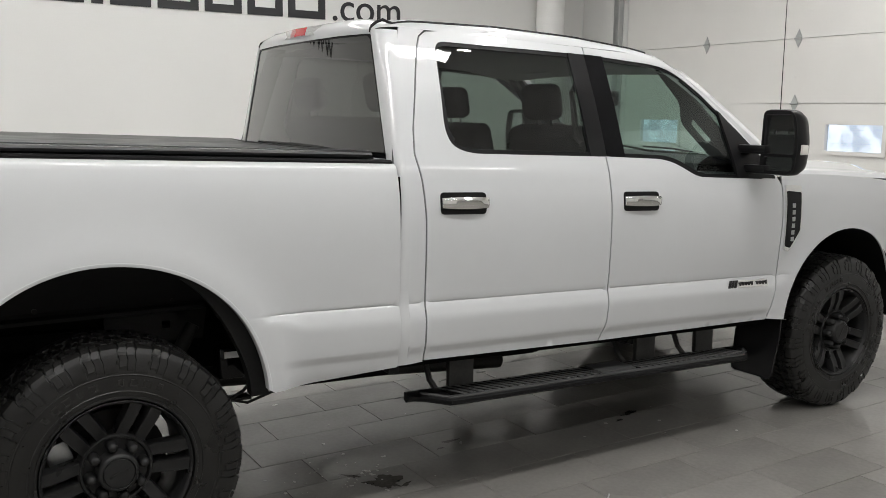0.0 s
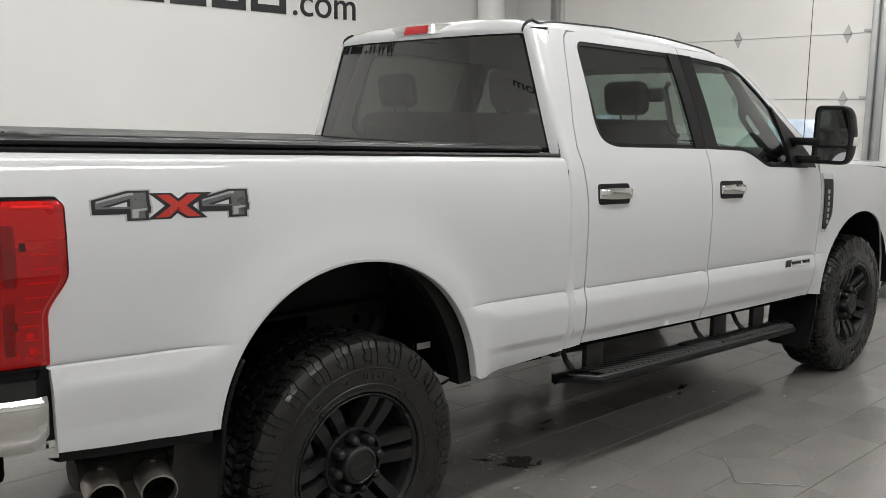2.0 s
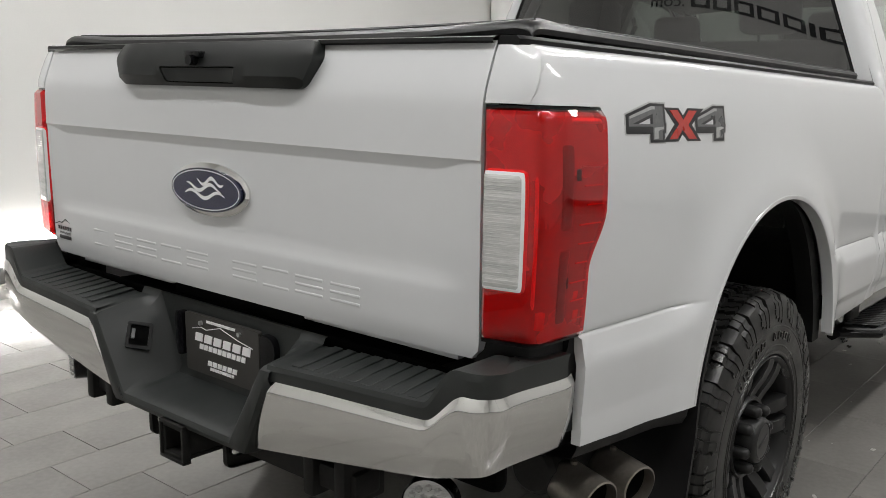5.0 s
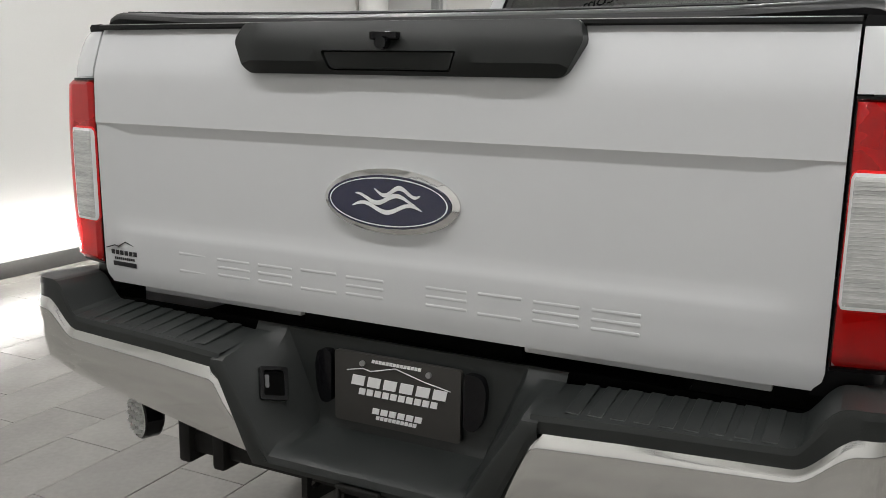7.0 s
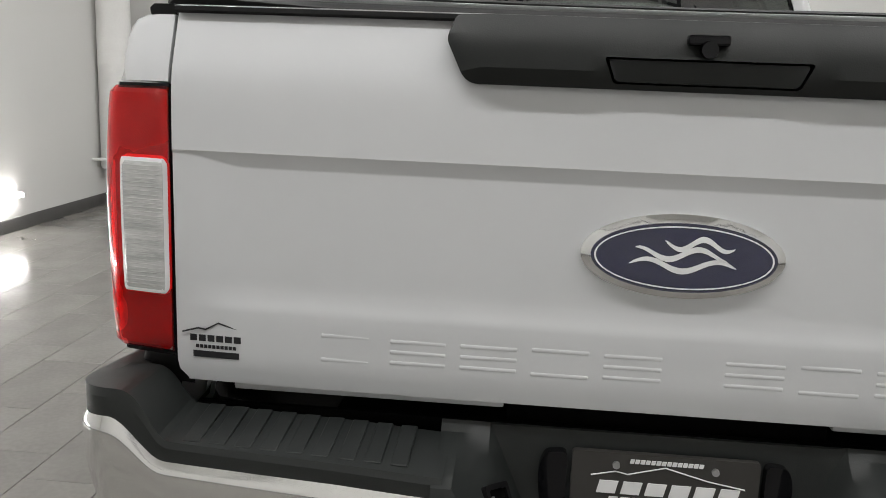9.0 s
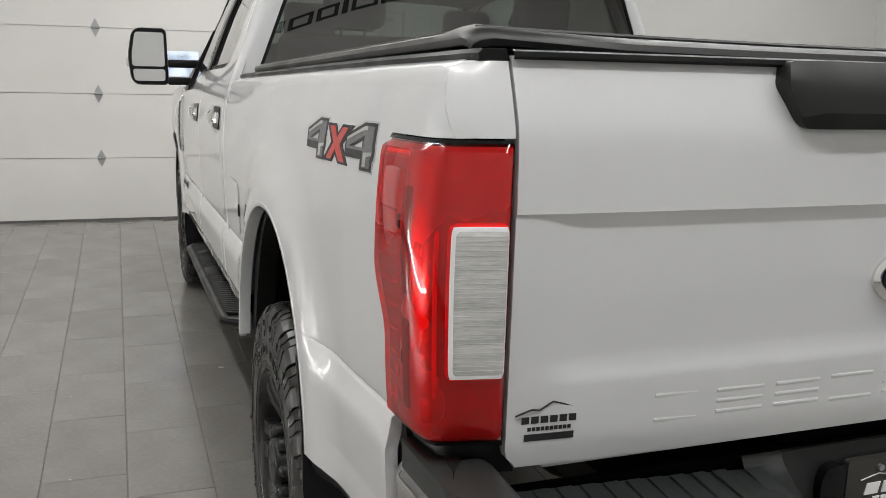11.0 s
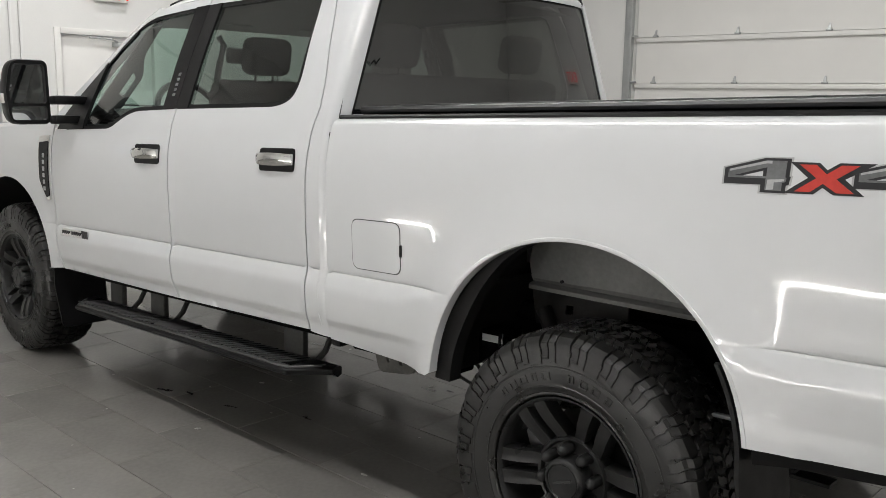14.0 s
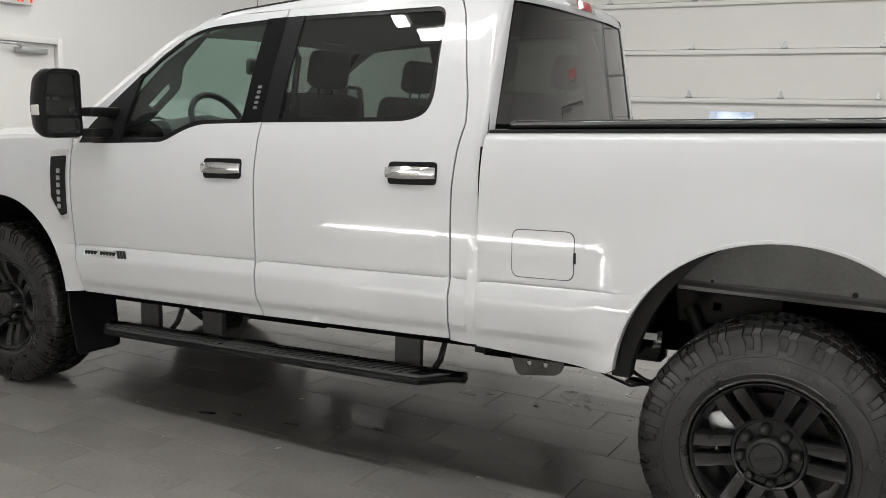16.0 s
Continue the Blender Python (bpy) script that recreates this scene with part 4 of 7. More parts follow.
# nose
part("grille", boxed(4.93, 5.02, -0.62, 0.62, 1.0, 1.42, 0.03), CHROME, truck, "chrome grille", slope=True)
part("front_bumper", boxed(4.88, 5.1, -0.93, 0.93, 0.74, 0.98, 0.05, 3), CHROME, truck, "chrome front bumper", slope=True)
for s in (-1, 1):
    part("headlight", boxed(4.80, 4.985, s * 0.62, s * 0.86, 1.02, 1.40, 0.03), WHITE_LENS, truck, "clear headlight", slope=True)
    part("front_apron", boxed(4.6, 4.95, s * 0.60, s * 0.9, 0.62, 0.76, 0.03), BLACK_TRIM, truck, slope=True)

# cab rear wall with the back window
def x_back(y, z):
    return 1.110 + 0.027 * (z - 1.56) / 0.49 - 0.045 * (1 - min(1, abs(y) / y_glass(z)) ** 2)


def y_glass(z):
    return 0.838 - 0.185 * (z - 1.56) / 0.49


rg = rounded([(-y_glass(1.535), 1.535), (y_glass(1.535), 1.535), (y_glass(2.047), 2.047), (-y_glass(2.047), 2.047)], [0.02, 0.02, 0.03, 0.03])
bm = sheet([(-0.84, 0.75), (0.84, 0.75), (0.84, 1.5345), (-0.84, 1.5345)], lambda y, z: Vector((x_back(y, z), y, z)), 0.08)
part("cab_back", bm, PAINT, truck, slope=True)
for s in (-1, 1):
    # the corner pillar turns from the side into the back
    bm = bmesh.new()
    rows = []
    for i in range(30):
        z = 0.70 + 1.362 * i / 29
        xs = 1.148 + 0.002 if z < 1.52 else 1.150 + 0.077 * (z - 1.52) / 0.51
        ys_, xg, yg = y_cab(xs, z), x_back(0.85, z), y_glass(z) + 0.001
        yg = min(yg, y_glass(1.5))
        row = []
        for k in range(10):
            t = k / 9
            a, b, c = (1 - t) ** 2, 2 * t * (1 - t), t * t
            row.append(Vector((a * xs + b * (xg - 0.006) + c * xg, s * (a * ys_ + b * (ys_ + 0.004) + c * yg), z)))
        row.append(row[-1] + Vector((0.02, -s * 0.002, 0)))
        rows.append(row)
    grid(bm, rows)
    part("corner_pillar", bm, PAINT, truck, "white rounded cab corner pillar", slope=True)
bm = sheet(rg, lambda y, z: Vector((x_back(y, z) + 0.006, y, z)), 0.06)
gl = part("back_window", bm, GLASS_BACK, truck, "dark tinted rear window", slope=True)
gl.visible_shadow = False
rgi = [(y * 0.982, 1.79 + (z - 1.79) * 0.965) for y, z in rg]
bm = sheet(rg, lambda y, z: Vector((x_back(y, z) + 0.004, y, z)), 0.05, [rgi])
part("window_band", bm, GLOSS_BLACK, truck, "black frit band", slope=True)
bm = slab(rounded([(-0.225, 2.066), (0.225, 2.066), (0.21, 2.110), (-0.21, 2.110)], 0.012), lambda y, z: Vector((1.082 + (z - 2.066) * 0.35 + 0.02 * (y / 0.225) ** 2, y, z)), (0.05, 0, 0), 0.05)
hl = part("high_brake_light", bm, WHITE_LENS, truck, "high brake light with red centre and clear ends", slope=True)
bm = slab([(-0.085, 2.069), (0.085, 2.069), (0.082, 2.107), (-0.082, 2.107)], lambda y, z: Vector((1.0785 + (z - 2.066) * 0.35 + 0.02 * (y / 0.225) ** 2, y, z)), (0.01, 0, 0), 0.05)
part("red_lens", bm, RED_LENS, hl, slope=True)

# bed: floor, inner walls, rail caps and soft cover
part("bed_box", boxed(-1.16, 1.10, -0.56, 0.56, 0.80, 0.86), DARK, truck, slope=True)
part("bed_front", boxed(1.075, 1.095, -0.92, 0.92, 0.7, 1.5), PAINT, truck, slope=True)
for s in (-1, 1):
    bm = bmesh.new()
    rows = [[Vector((x, s * y, z)) for y, z in ((y_bed(x, 1.517) - 0.004, Z_BED + 0.003), (y_bed(x, 1.517) - 0.002, Z_BED + 0.014), (y_bed(x, 1.517) - 0.009, Z_BED + 0.0205), (0.84 - 0.012 * smooth(-1.13, -1.152, x), Z_BED + 0.021), (0.828, Z_BED + 0.012), (0.826, Z_BED - 0.03 if x > -1.11 else Z_BED + 0.004))]
            for x in [-1.150, -1.146, -1.141, -1.135, -1.128, -1.12, -1.11, -1.095] + [-1.08 + 2.18 * i / 20 for i in range(21)]]
    for y, v in zip((0.835, 0.838, 0.836, 0.832, 0.828, 0.826), rows[0]):
        v.y = s * y
    grid(bm, rows)
    bm.verts.ensure_lookup_table()
    bm.faces.new(bm.verts[0:6])
    part("rail_cap", bm, BLACK_TRIM, truck, "black bed rail cap", slope=True)
    part("bed_inner_wall", boxed(-1.10, 1.09, s * 0.80, s * 0.82, 1.22, Z_BED), DARK, truck, slope=True)
    part("cover_rail", boxed(-1.065, 1.06, s * 0.80, s * 0.835, Z_BED + 0.0205, Z_BED + 0.03, 0.003), GLOSS_BLACK, truck, "black cover rail", slope=True)
bm = bmesh.new()
rows = []
Z_C = Z_BED + 0.052
for i, (x, drop, tuck) in enumerate([(-1.083, 0.032, 0.012), (-1.091, 0.028, 0.007), (-1.094, 0.018, 0.005), (-1.090, 0.008, 0.004), (-1.079, 0.002, 0.002), (-1.065, 0.0, 0.0)] + [(-1.05 + 2.085 * k / 80, 0.0, 0.0) for k in range(81)]):
    lift = 0.006 * math.exp(-((x + 1.025) / 0.05) ** 2)
    row = []
    for y, z in ((-0.856, -0.030), (-0.866, -0.024), (-0.869, -0.014), (-0.864, -0.005), (-0.852, -0.0005), (-0.83, 0.003), (-0.6, -0.008), (-0.3, -0.011), (0, -0.012), (0.3, -0.011), (0.6, -0.008), (0.83, 0.003), (0.852, -0.0005), (0.864, -0.005), (0.869, -0.014), (0.866, -0.024), (0.856, -0.030)):
        wr = (0.0034 * math.sin(x * 61 + 9 * abs(y) + 0.9 * math.sin(x * 13)) + 0.0018 * math.sin(x * 23 - 5 * y)) * smooth(-0.35, -0.85, x) * smooth(0.40, 0.8, abs(y)) if abs(y) < 0.84 and drop == 0 else 0.0
        row.append(Vector((x, y * (1 - tuck), Z_C + max(-0.032, z - drop) + (lift if abs(y) < 0.86 else 0) + wr)))
    rows.append(row)
grid(bm, rows)
cover = thing("tonneau_cover", "black soft vinyl bed cover stretched over the truck bed", "bed cover")
part("cover_sheet", bm, VINYL, cover, slope=True)
for s in (-1, 1):
    bm = bmesh.new()
    tube(bm, [Vector((-1.055 + 2.075 * i / 20, s * 0.848, Z_C + 0.001)) for i in range(21)], 0.0024, 6)
    part("edge_seam", bm, VINYL, cover, "stitched edge seam", slope=True)
for x in (-1.05, 1.015):
    bm = bmesh.new()
    tube(bm, [Vector((x, -0.84 + 1.68 * i / 12, Z_C - 0.009 * (1 - ((i - 6) / 6) ** 2) + (0.004 if x < 0 else 0))) for i in range(13)], 0.004, 6)
    part("end_bow", bm, VINYL, cover, "raised end bow", slope=True)

# ---- tailgate, lamps and rear bumper ----
upper_x = table([1.28, 1.30, 1.40, 1.425, 1.47, 1.52, 1.54], [-1.2035, -1.2035, -1.2005, -1.1975, -1.181, -1.161, -1.153], 0.006)
lower_x = table([0.88, 0.912, 0.95, 1.042, 1.062, 1.082, 1.31], [-1.178, -1.192, -1.1990, -1.1990, -1.1950, -1.1930, -1.1935], 0.0025)
gate_flat = table([0.88, 0.912, 0.95, 1.2, 1.45, 1.50, 1.53], [-1.178, -1.192, -1.197, -1.2, -1.2015, -1.198, -1.19], 0.006)


def x_gate(y, z):
    w = 1 - smooth(0.70, 0.812, abs(y))
    low = lower_x(z) * w + gate_flat(z) * (1 - w)
    if z > 1.302:
        x = upper_x(z)
    else:
        t = min(1.0, (1.302 - z) / (0.004 + 0.020 * w))
        x = -1.2035 + (low + 1.2035) * t
    return x + 0.012 * (abs(y) / 0.82) ** 4


G_W = 0.8235
bm = bmesh.new()
rows = []
ys = [-G_W + 2 * G_W * i / 72 for i in range(73)]
for k in range(46):
    row = []
    for y in ys:
        w = 1 - smooth(0.70, 0.812, abs(y))
        zb = 1.302 - (0.004 + 0.020 * w)
        zk = ([0.912 + 0.004 * q for q in range(4)] + [0.93 + 0.0155 * q for q in range(6)] + [1.038 + 0.0065 * q for q in range(8)] + [1.093 + (zb - 0.003 - 1.093) * q / 9 for q in range(10)]
              + [zb - 0.001, zb + 0.0015, 1.2995, 1.302, 1.304, 1.309] + [1.32 + 0.0178 * q for q in range(11)] + [1.5235])[k]
        pinch = 0.022 * (1 - smooth(0.912, 0.945, zk)) ** 2 if abs(y) > 0.7 else 0.0
        yy = y * (1 - pinch * smooth(0.7, G_W, abs(y)))
        row.append(Vector((x_gate(yy, zk), yy, zk)))
    rows.append(row)
grid(bm, rows)
rim(bm, (0.05, 0, 0))
gate = part("tailgate", bm, PAINT, truck, "white tailgate with creases and embossed bars", sharp=24, slope=True)
part("gate_inner", boxed(-1.14, -1.115, -0.81, 0.81, 0.92, 1.495), DARK, truck, slope=True)

# black top strip and applique with the handle
bm = bmesh.new()
rows = [[Vector((x_gate(y, 1.5) + dx, y, z)) for dx, z in ((-0.003, 1.518), (-0.006, 1.522), (-0.004, 1.529), (0.006, 1.532), (0.07, 1.532), (0.07, 1.50))] for y in [-0.825 + 1.65 * i / 24 for i in range(25)]]
grid(bm, rows)
part("top_strip", bm, BLACK_TRIM, gate, "black top trim strip", slope=True)
app = rounded([(-0.353, 1.424), (0.353, 1.424), (0.385, 1.49), (0.372, 1.528), (-0.372, 1.528), (-0.385, 1.49)], [0.02, 0.02, 0.01, 0.01, 0.01, 0.01])
recess = rounded([(-0.134, 1.432), (0.134, 1.432), (0.15, 1.470), (-0.15, 1.470)], 0.006)


def x_app(y, z):
    return -1.236 + 0.02 * smooth(1.455, 1.419, z) + 0.02 * smooth(0.3, 0.39, abs(y)) + 0.014 * smooth(1.505, 1.53, z) + 0.018 * smooth(1.44, 1.53, z)


bm = sheet(app, lambda y, z: Vector((x_app(y, z), y, z)), 0.025, [recess])
rim(bm, (0.05, 0, 0))
part("applique", bm, APPLIQUE, gate, "textured black tailgate applique", slope=True)
part("handle_recess", slab([(-0.16, 1.429), (0.16, 1.429), (0.16, 1.475), (-0.16, 1.475)], lambda y, z: Vector((x_app(y, z) + 0.022, y, z)), (0.004, 0, 0), 0.05), DARK, gate, slope=True)
bm = slab(rounded([(-0.131, 1.435), (0.131, 1.435), (0.144, 1.467), (-0.144, 1.467)], 0.006), lambda y, z: Vector((x_app(y, z) + 0.004, y, z)), (0.02, 0, 0), 0.05)
part("gate_handle", bm, APPLIQUE, gate, "black tailgate handle", slope=True)
bm = boxed(-1.240, -1.205, -0.027, 0.033, 1.490, 1.506, 0.004)
cyl(bm, (-1.248, 0.003, 1.484), (-1.215, 0.003, 1.484), 0.012, n=16)
part("rear_camera", bm, GLOSS_BLACK, gate, "small rear-view camera", slope=True)


def ellipse(a, b, cz, n=56):
    return [(0.007 + a * math.cos(2 * math.pi * i / n), cz + b * math.sin(2 * math.pi * i / n)) for i in range(n)]


# oval badge: chrome rim, navy field, thin white ring, plain swoosh
XB = -1.193
bm = slab(ellipse(0.156, 0.0665, 1.174), lambda y, z: Vector((XB - 0.016 + 0.010 * (((y - 0.007) / 0.156) ** 2 + ((z - 1.174) / 0.0665) ** 2) ** 3, y, z)), (0.03, 0, 0), 0.02)
part("oval_badge", bm, CHROME, gate, "chrome-rimmed navy oval badge", slope=True)
part("badge_field", slab(ellipse(0.141, 0.0540, 1.174), lambda y, z: Vector((XB - 0.0185, y, z)), (0.006, 0, 0), 0.03), NAVY, gate, slope=True)
bm = sheet(ellipse(0.136, 0.0495, 1.174), lambda y, z: Vector((XB - 0.0192, y, z)), 0.03, [ellipse(0.1332, 0.0472, 1.174)])
part("badge_ring", bm, WHITE_MARK, gate, slope=True)
bm = bmesh.new()
for k, (y0, y1, dz) in enumerate(((0.082, -0.080, -0.012), (0.074, -0.066, 0.006), (0.030, -0.076, 0.022))):
    pts = []
    for i in range(25):
        t = i / 24
        pts.append((0.007 + y0 + (y1 - y0) * t, 1.174 + dz + 0.0085 * math.sin(9.5 * t + 1.3 * k)))
    top = [Vector((XB - 0.0195, y, z + 0.0042 * math.sin(math.pi * i / 24) ** 0.5 + 0.0006)) for i, (y, z) in enumerate(pts)]
    bot = [Vector((XB - 0.0195, y, z - 0.0042 * math.sin(math.pi * i / 24) ** 0.5 - 0.0006)) for i, (y, z) in enumerate(pts)]
    grid(bm, [top, bot])
part("badge_swoosh", bm, WHITE_MARK, gate, "white curved strokes", slope=True)
# embossed name: plain shallow bars, one group of bars for each mark
yy = 0.575
for i in range(9):
    w = 0.093
    if i == 5:
        yy -= 0.075
    for zc in ((1.006, 0.988, 0.97) if i % 3 else (1.008, 0.967)):
        x0 = x_gate(yy, zc)
        part("embossed_bar", boxed(x0 - (0.0009 + 0.0004 * smooth(0.1, 0.4, yy)), x0 + 0.006, yy - w, yy, zc - 0.004, zc + 0.004, 0.0025, 2), PAINT, gate, slope=True)
    yy -= w + 0.022
# dealer sticker
bm = bmesh.new()
for y0, y1, z0, z1, n in ((0.800, 0.708, 0.983, 0.994, 6), (0.79, 0.718, 0.971, 0.977, 10), (0.795, 0.714, 0.955, 0.966, 1)):
    for k in range(n):
        ya, yb = y0 + (y1 - y0) * k / n, y0 + (y1 - y0) * (k + (0.8 if n > 1 else 1)) / n
        grid(bm, [[Vector((x_gate(y, z) - d, y, z)) for y in (ya, (ya + yb) / 2, yb)] for z, d in ((z0, -0.001), (z0, 0.0011), (z1, 0.0011), (z1, -0.001))])
tube(bm, [(x_gate(0.76, 1.0) - 0.001, y, z) for y, z in ((0.812, 0.998), (0.785, 1.006), (0.772, 1.004), (0.75, 1.016), (0.72, 1.007), (0.695, 0.999))], 0.0015, 6)
part("dealer_sticker", bm, DARK_MARK, gate, "black dealer sticker, drawn as bars", slope=True)


# tail lamps wrap round the corners
def lamp_front(z):
    return -1.012 + 0.060 * smooth(1.09, 1.21, z) - 0.02 * smooth(1.375, 1.405, z) ** 2


def lamp_point(u, z, out=0.0):
    """u from 0 at the front edge on the bed side, round a tight corner, to 1 at the tailgate."""
    xf = lamp_front(z)
    ys = y_bed(-1.125, z) + 0.004
    if u < 0.53:
        x = xf + (-1.125 - xf) * (u / 0.53)
        return Vector((x - out * 0.2 * (u / 0.53), y_bed(x, z) + 0.004 + out, z))
    if u < 0.68:
        t = (u - 0.53) / 0.15
        a, b, c = (1 - t) ** 2, 2 * t * (1 - t), t * t
        return Vector((-1.125 * a - 1.160 * b - 1.166 * c - out * (0.2 + 0.8 * t), ys * a + (ys - 0.002) * b + (ys - 0.026) * c + out * (1 - 0.8 * t), z))
    t = (u - 0.68) / 0.32
    return Vector((-1.166 - 0.021 * t - out, (ys - 0.026) * (1 - t) + 0.829 * t + out * 0.2 * (1 - t), z))


ZL0, ZL1 = 0.958, 1.402
for s in (-1, 1):
    def lens(u0, u1, z0, z1, out, nu=14, nz=24, rc=0.0):
        bm = bmesh.new()
        rows = []
        for i in range(nz + 1):
            z = z0 + (z1 - z0) * i / nz
            ez = min(z - z0, z1 - z)
            rows.append([])
            cut = 0.0 if rc <= 0 or ez >= rc else rc * (1 - math.sqrt(max(0.0, 1 - (1 - ez / rc) ** 2)))
            ua, ub = u0 + cut / 0.5, u1 - cut / 0.5
            for j in range(nu + 1):
                u = ua + (ub - ua) * j / nu
                eu = min(u - ua, ub - u) * 0.3
                rnd = out * min(1, (min(ez, eu) / 0.008)) ** 0.5 if out > 0 else out
                p = lamp_point(u, z, rnd)
                rows[-1].append(Vector((p.x, s * p.y, p.z)))
        grid(bm, rows)
        rim(bm, (0.012, -s * 0.003, 0))
        return bm

    back = part("tail_lamp", lens(-0.016, 1.0, ZL0 - 0.005, ZL1 + 0.004, -0.003), GLOSS_BLACK, truck, "red tail lamp with a clear reversing lens", slope=True)
    part("red_lens", lens(0.010, 0.997, ZL0 + 0.002, ZL1 - 0.001, 0.0105, 26, 40), RED_GLASS, back, "glossy red lens", slope=True)
    part("reflector", lens(0.020, 0.99, ZL0 + 0.005, ZL1 - 0.005, 0.003, 26, 40), REFLECTOR, back, "faceted inner reflector", slope=True)
    for u0, u1, z0, z1 in ((0.33, 0.49, 0.985, 1.150), (0.36, 0.50, 1.162, 1.35)):
        part("inner_block", lens(u0, u1, z0, z1, 0.0052, 8, 8), BLOCK, back, "darker inner block", slope=True)
    # pale bars paint the bright strips of light inside the lamp
    part("light_bar", lens(0.635, 0.665, 1.02, 1.29, 0.0085, 6, 12), BRIGHT_BAR, back, "bright inner bar, its lit look put into the colour", slope=True)
    part("light_bar", lens(0.05, 0.40, 1.374, 1.388, 0.0085, 10, 4), BRIGHT_BAR, back, "bright inner bar, its lit look put into the colour", slope=True)
    for u0, u1, z0, z1 in ((0.13, 0.24, 1.035, 1.058), (0.56, 0.64, 0.985, 1.03), (0.10, 0.22, 0.985, 1.02)):
        part("facet", lens(u0, u1, z0, z1, 0.0048, 6, 6), RED_LENS, back, "lighter red reflector facet", slope=True)
    for u0, z0 in ((0.29, 1.266), (0.31, 1.06)):
        part("bulb_hole", lens(u0, u0 + 0.065, z0, z0 + 0.028, 0.0062, 6, 6), GLOSS_BLACK, back, slope=True)
    part("lens_frame", lens(0.692, 0.992, 1.056, 1.292, 0.0132, 16, 36, 0.018), WHITE_MARK, back, "pale lens frame", slope=True)
    part("clear_lens", lens(0.706, 0.988, 1.062, 1.286, 0.0150, 16, 36, 0.014), WHITE_LENS, back, "clear ribbed reversing lens", slope=True)
    for k in range(30):
        z = 1.076 + 0.0068 * k
        bm = bmesh.new()
        tube(bm, [Vector((p.x, s * p.y, p.z)) for p in (lamp_point(u, z, 0.0152) for u in (0.73, 0.79, 0.85, 0.91, 0.97))], 0.0005, 4)
        part("clear_rib", bm, WHITE_LENS, back, slope=True)
    for k in range(9):
        z = 1.0 + 0.037 * k
        bm = bmesh.new()
        pts = [lamp_point(u, z, 0.005) for u in (0.07, 0.12, 0.18, 0.24, 0.24 + 0.06 * (k % 3) / 2)]
        tube(bm, [Vector((p.x, s * p.y, p.z)) for p in pts], 0.0018, 6)
        part("lens_rib", bm, RED_LENS, back, slope=True)
    # black block under the lamp
    bm = bmesh.new()
    rows = [[Vector((p.x + 0.016, s * (p.y - 0.028), p.z)) for p in (lamp_point(u, z, -0.004) for u in (0, 0.2, 0.4, 0.53, 0.57, 0.61, 0.65, 0.68, 0.8, 0.9, 1.0))] for z in (0.90, 0.93, 0.957)]
    grid(bm, rows)
    part("lamp_plinth", bm, BLACK_TRIM, truck, slope=True)
    def cap_place(t, z, s=s):
        x0, x1 = upper_x(z) + 0.012, post_edge(z)
        ye = y_bed(x1, z) + 0.0015
        return Vector((x0 + (x1 - x0) * t ** 3, s * (0.829 + (ye - 0.829) * t), z))

    bm = bmesh.new()
    grid(bm, [[cap_place(k / 12, z) for k in range(13)] for z in (1.409, 1.43, 1.45, 1.47, 1.485, 1.497, 1.508, 1.5155)])
    rim(bm, (0.02, 0, 0))
    part("post_cap", bm, PAINT, truck, slope=True)
# the dark under the tailgate is put into the backing's colour
part("step_backing", boxed(-1.160, -1.145, -0.80, 0.80, 0.80, 0.868, 0.004), DARK, truck, "near-black step backing, its shade put into the colour", slope=True)
for s in (-1, 1):
    part("rear_sill", boxed(-1.143, -1.12, s * 0.27, s * 0.74, 0.886, 0.908, 0.004), PAINT, truck, "white sill under the tailgate", slope=True)
part("sill_gap", boxed(-1.138, -1.12, -0.265, 0.265, 0.862, 0.908, 0.004), DARK, truck, slope=True)


# bumper: path of the face in plan, from the middle outwards
def bumper_xy(u):
    """u: way along the face, 0 at the inner end, 1 at the side's front end."""
    if u < 0.62:
        t = u / 0.62
        return -1.337 + 0.017 * t * t, 0.27 + 0.615 * t
    if u < 0.76:
        a = (u - 0.62) / 0.14 * math.pi / 2
        return -1.320 + 0.065 * (1 - math.cos(a)), 0.885 + 0.067 * math.sin(a)
    t = (u - 0.76) / 0.24
    return -1.255 + 0.216 * t, 0.952 - 0.004 * t


def z_top(u):
    y = bumper_xy(u)[1]
    return 0.800 + 0.04 * (min(y, 0.80) - 0.35) + 0.067 * smooth(0.795, 0.890, y) - 0.012 * smooth(0.76, 1, u)


low_edge = table([0.2, 0.28, 0.665, 0.80, 0.90, 0.95], [0.615, 0.615, 0.677, 0.698, 0.728, 0.738], 0.015)


def z_low(u):
    return low_edge(bumper_xy(u)[1]) - 0.014 * smooth(0.76, 1, u)


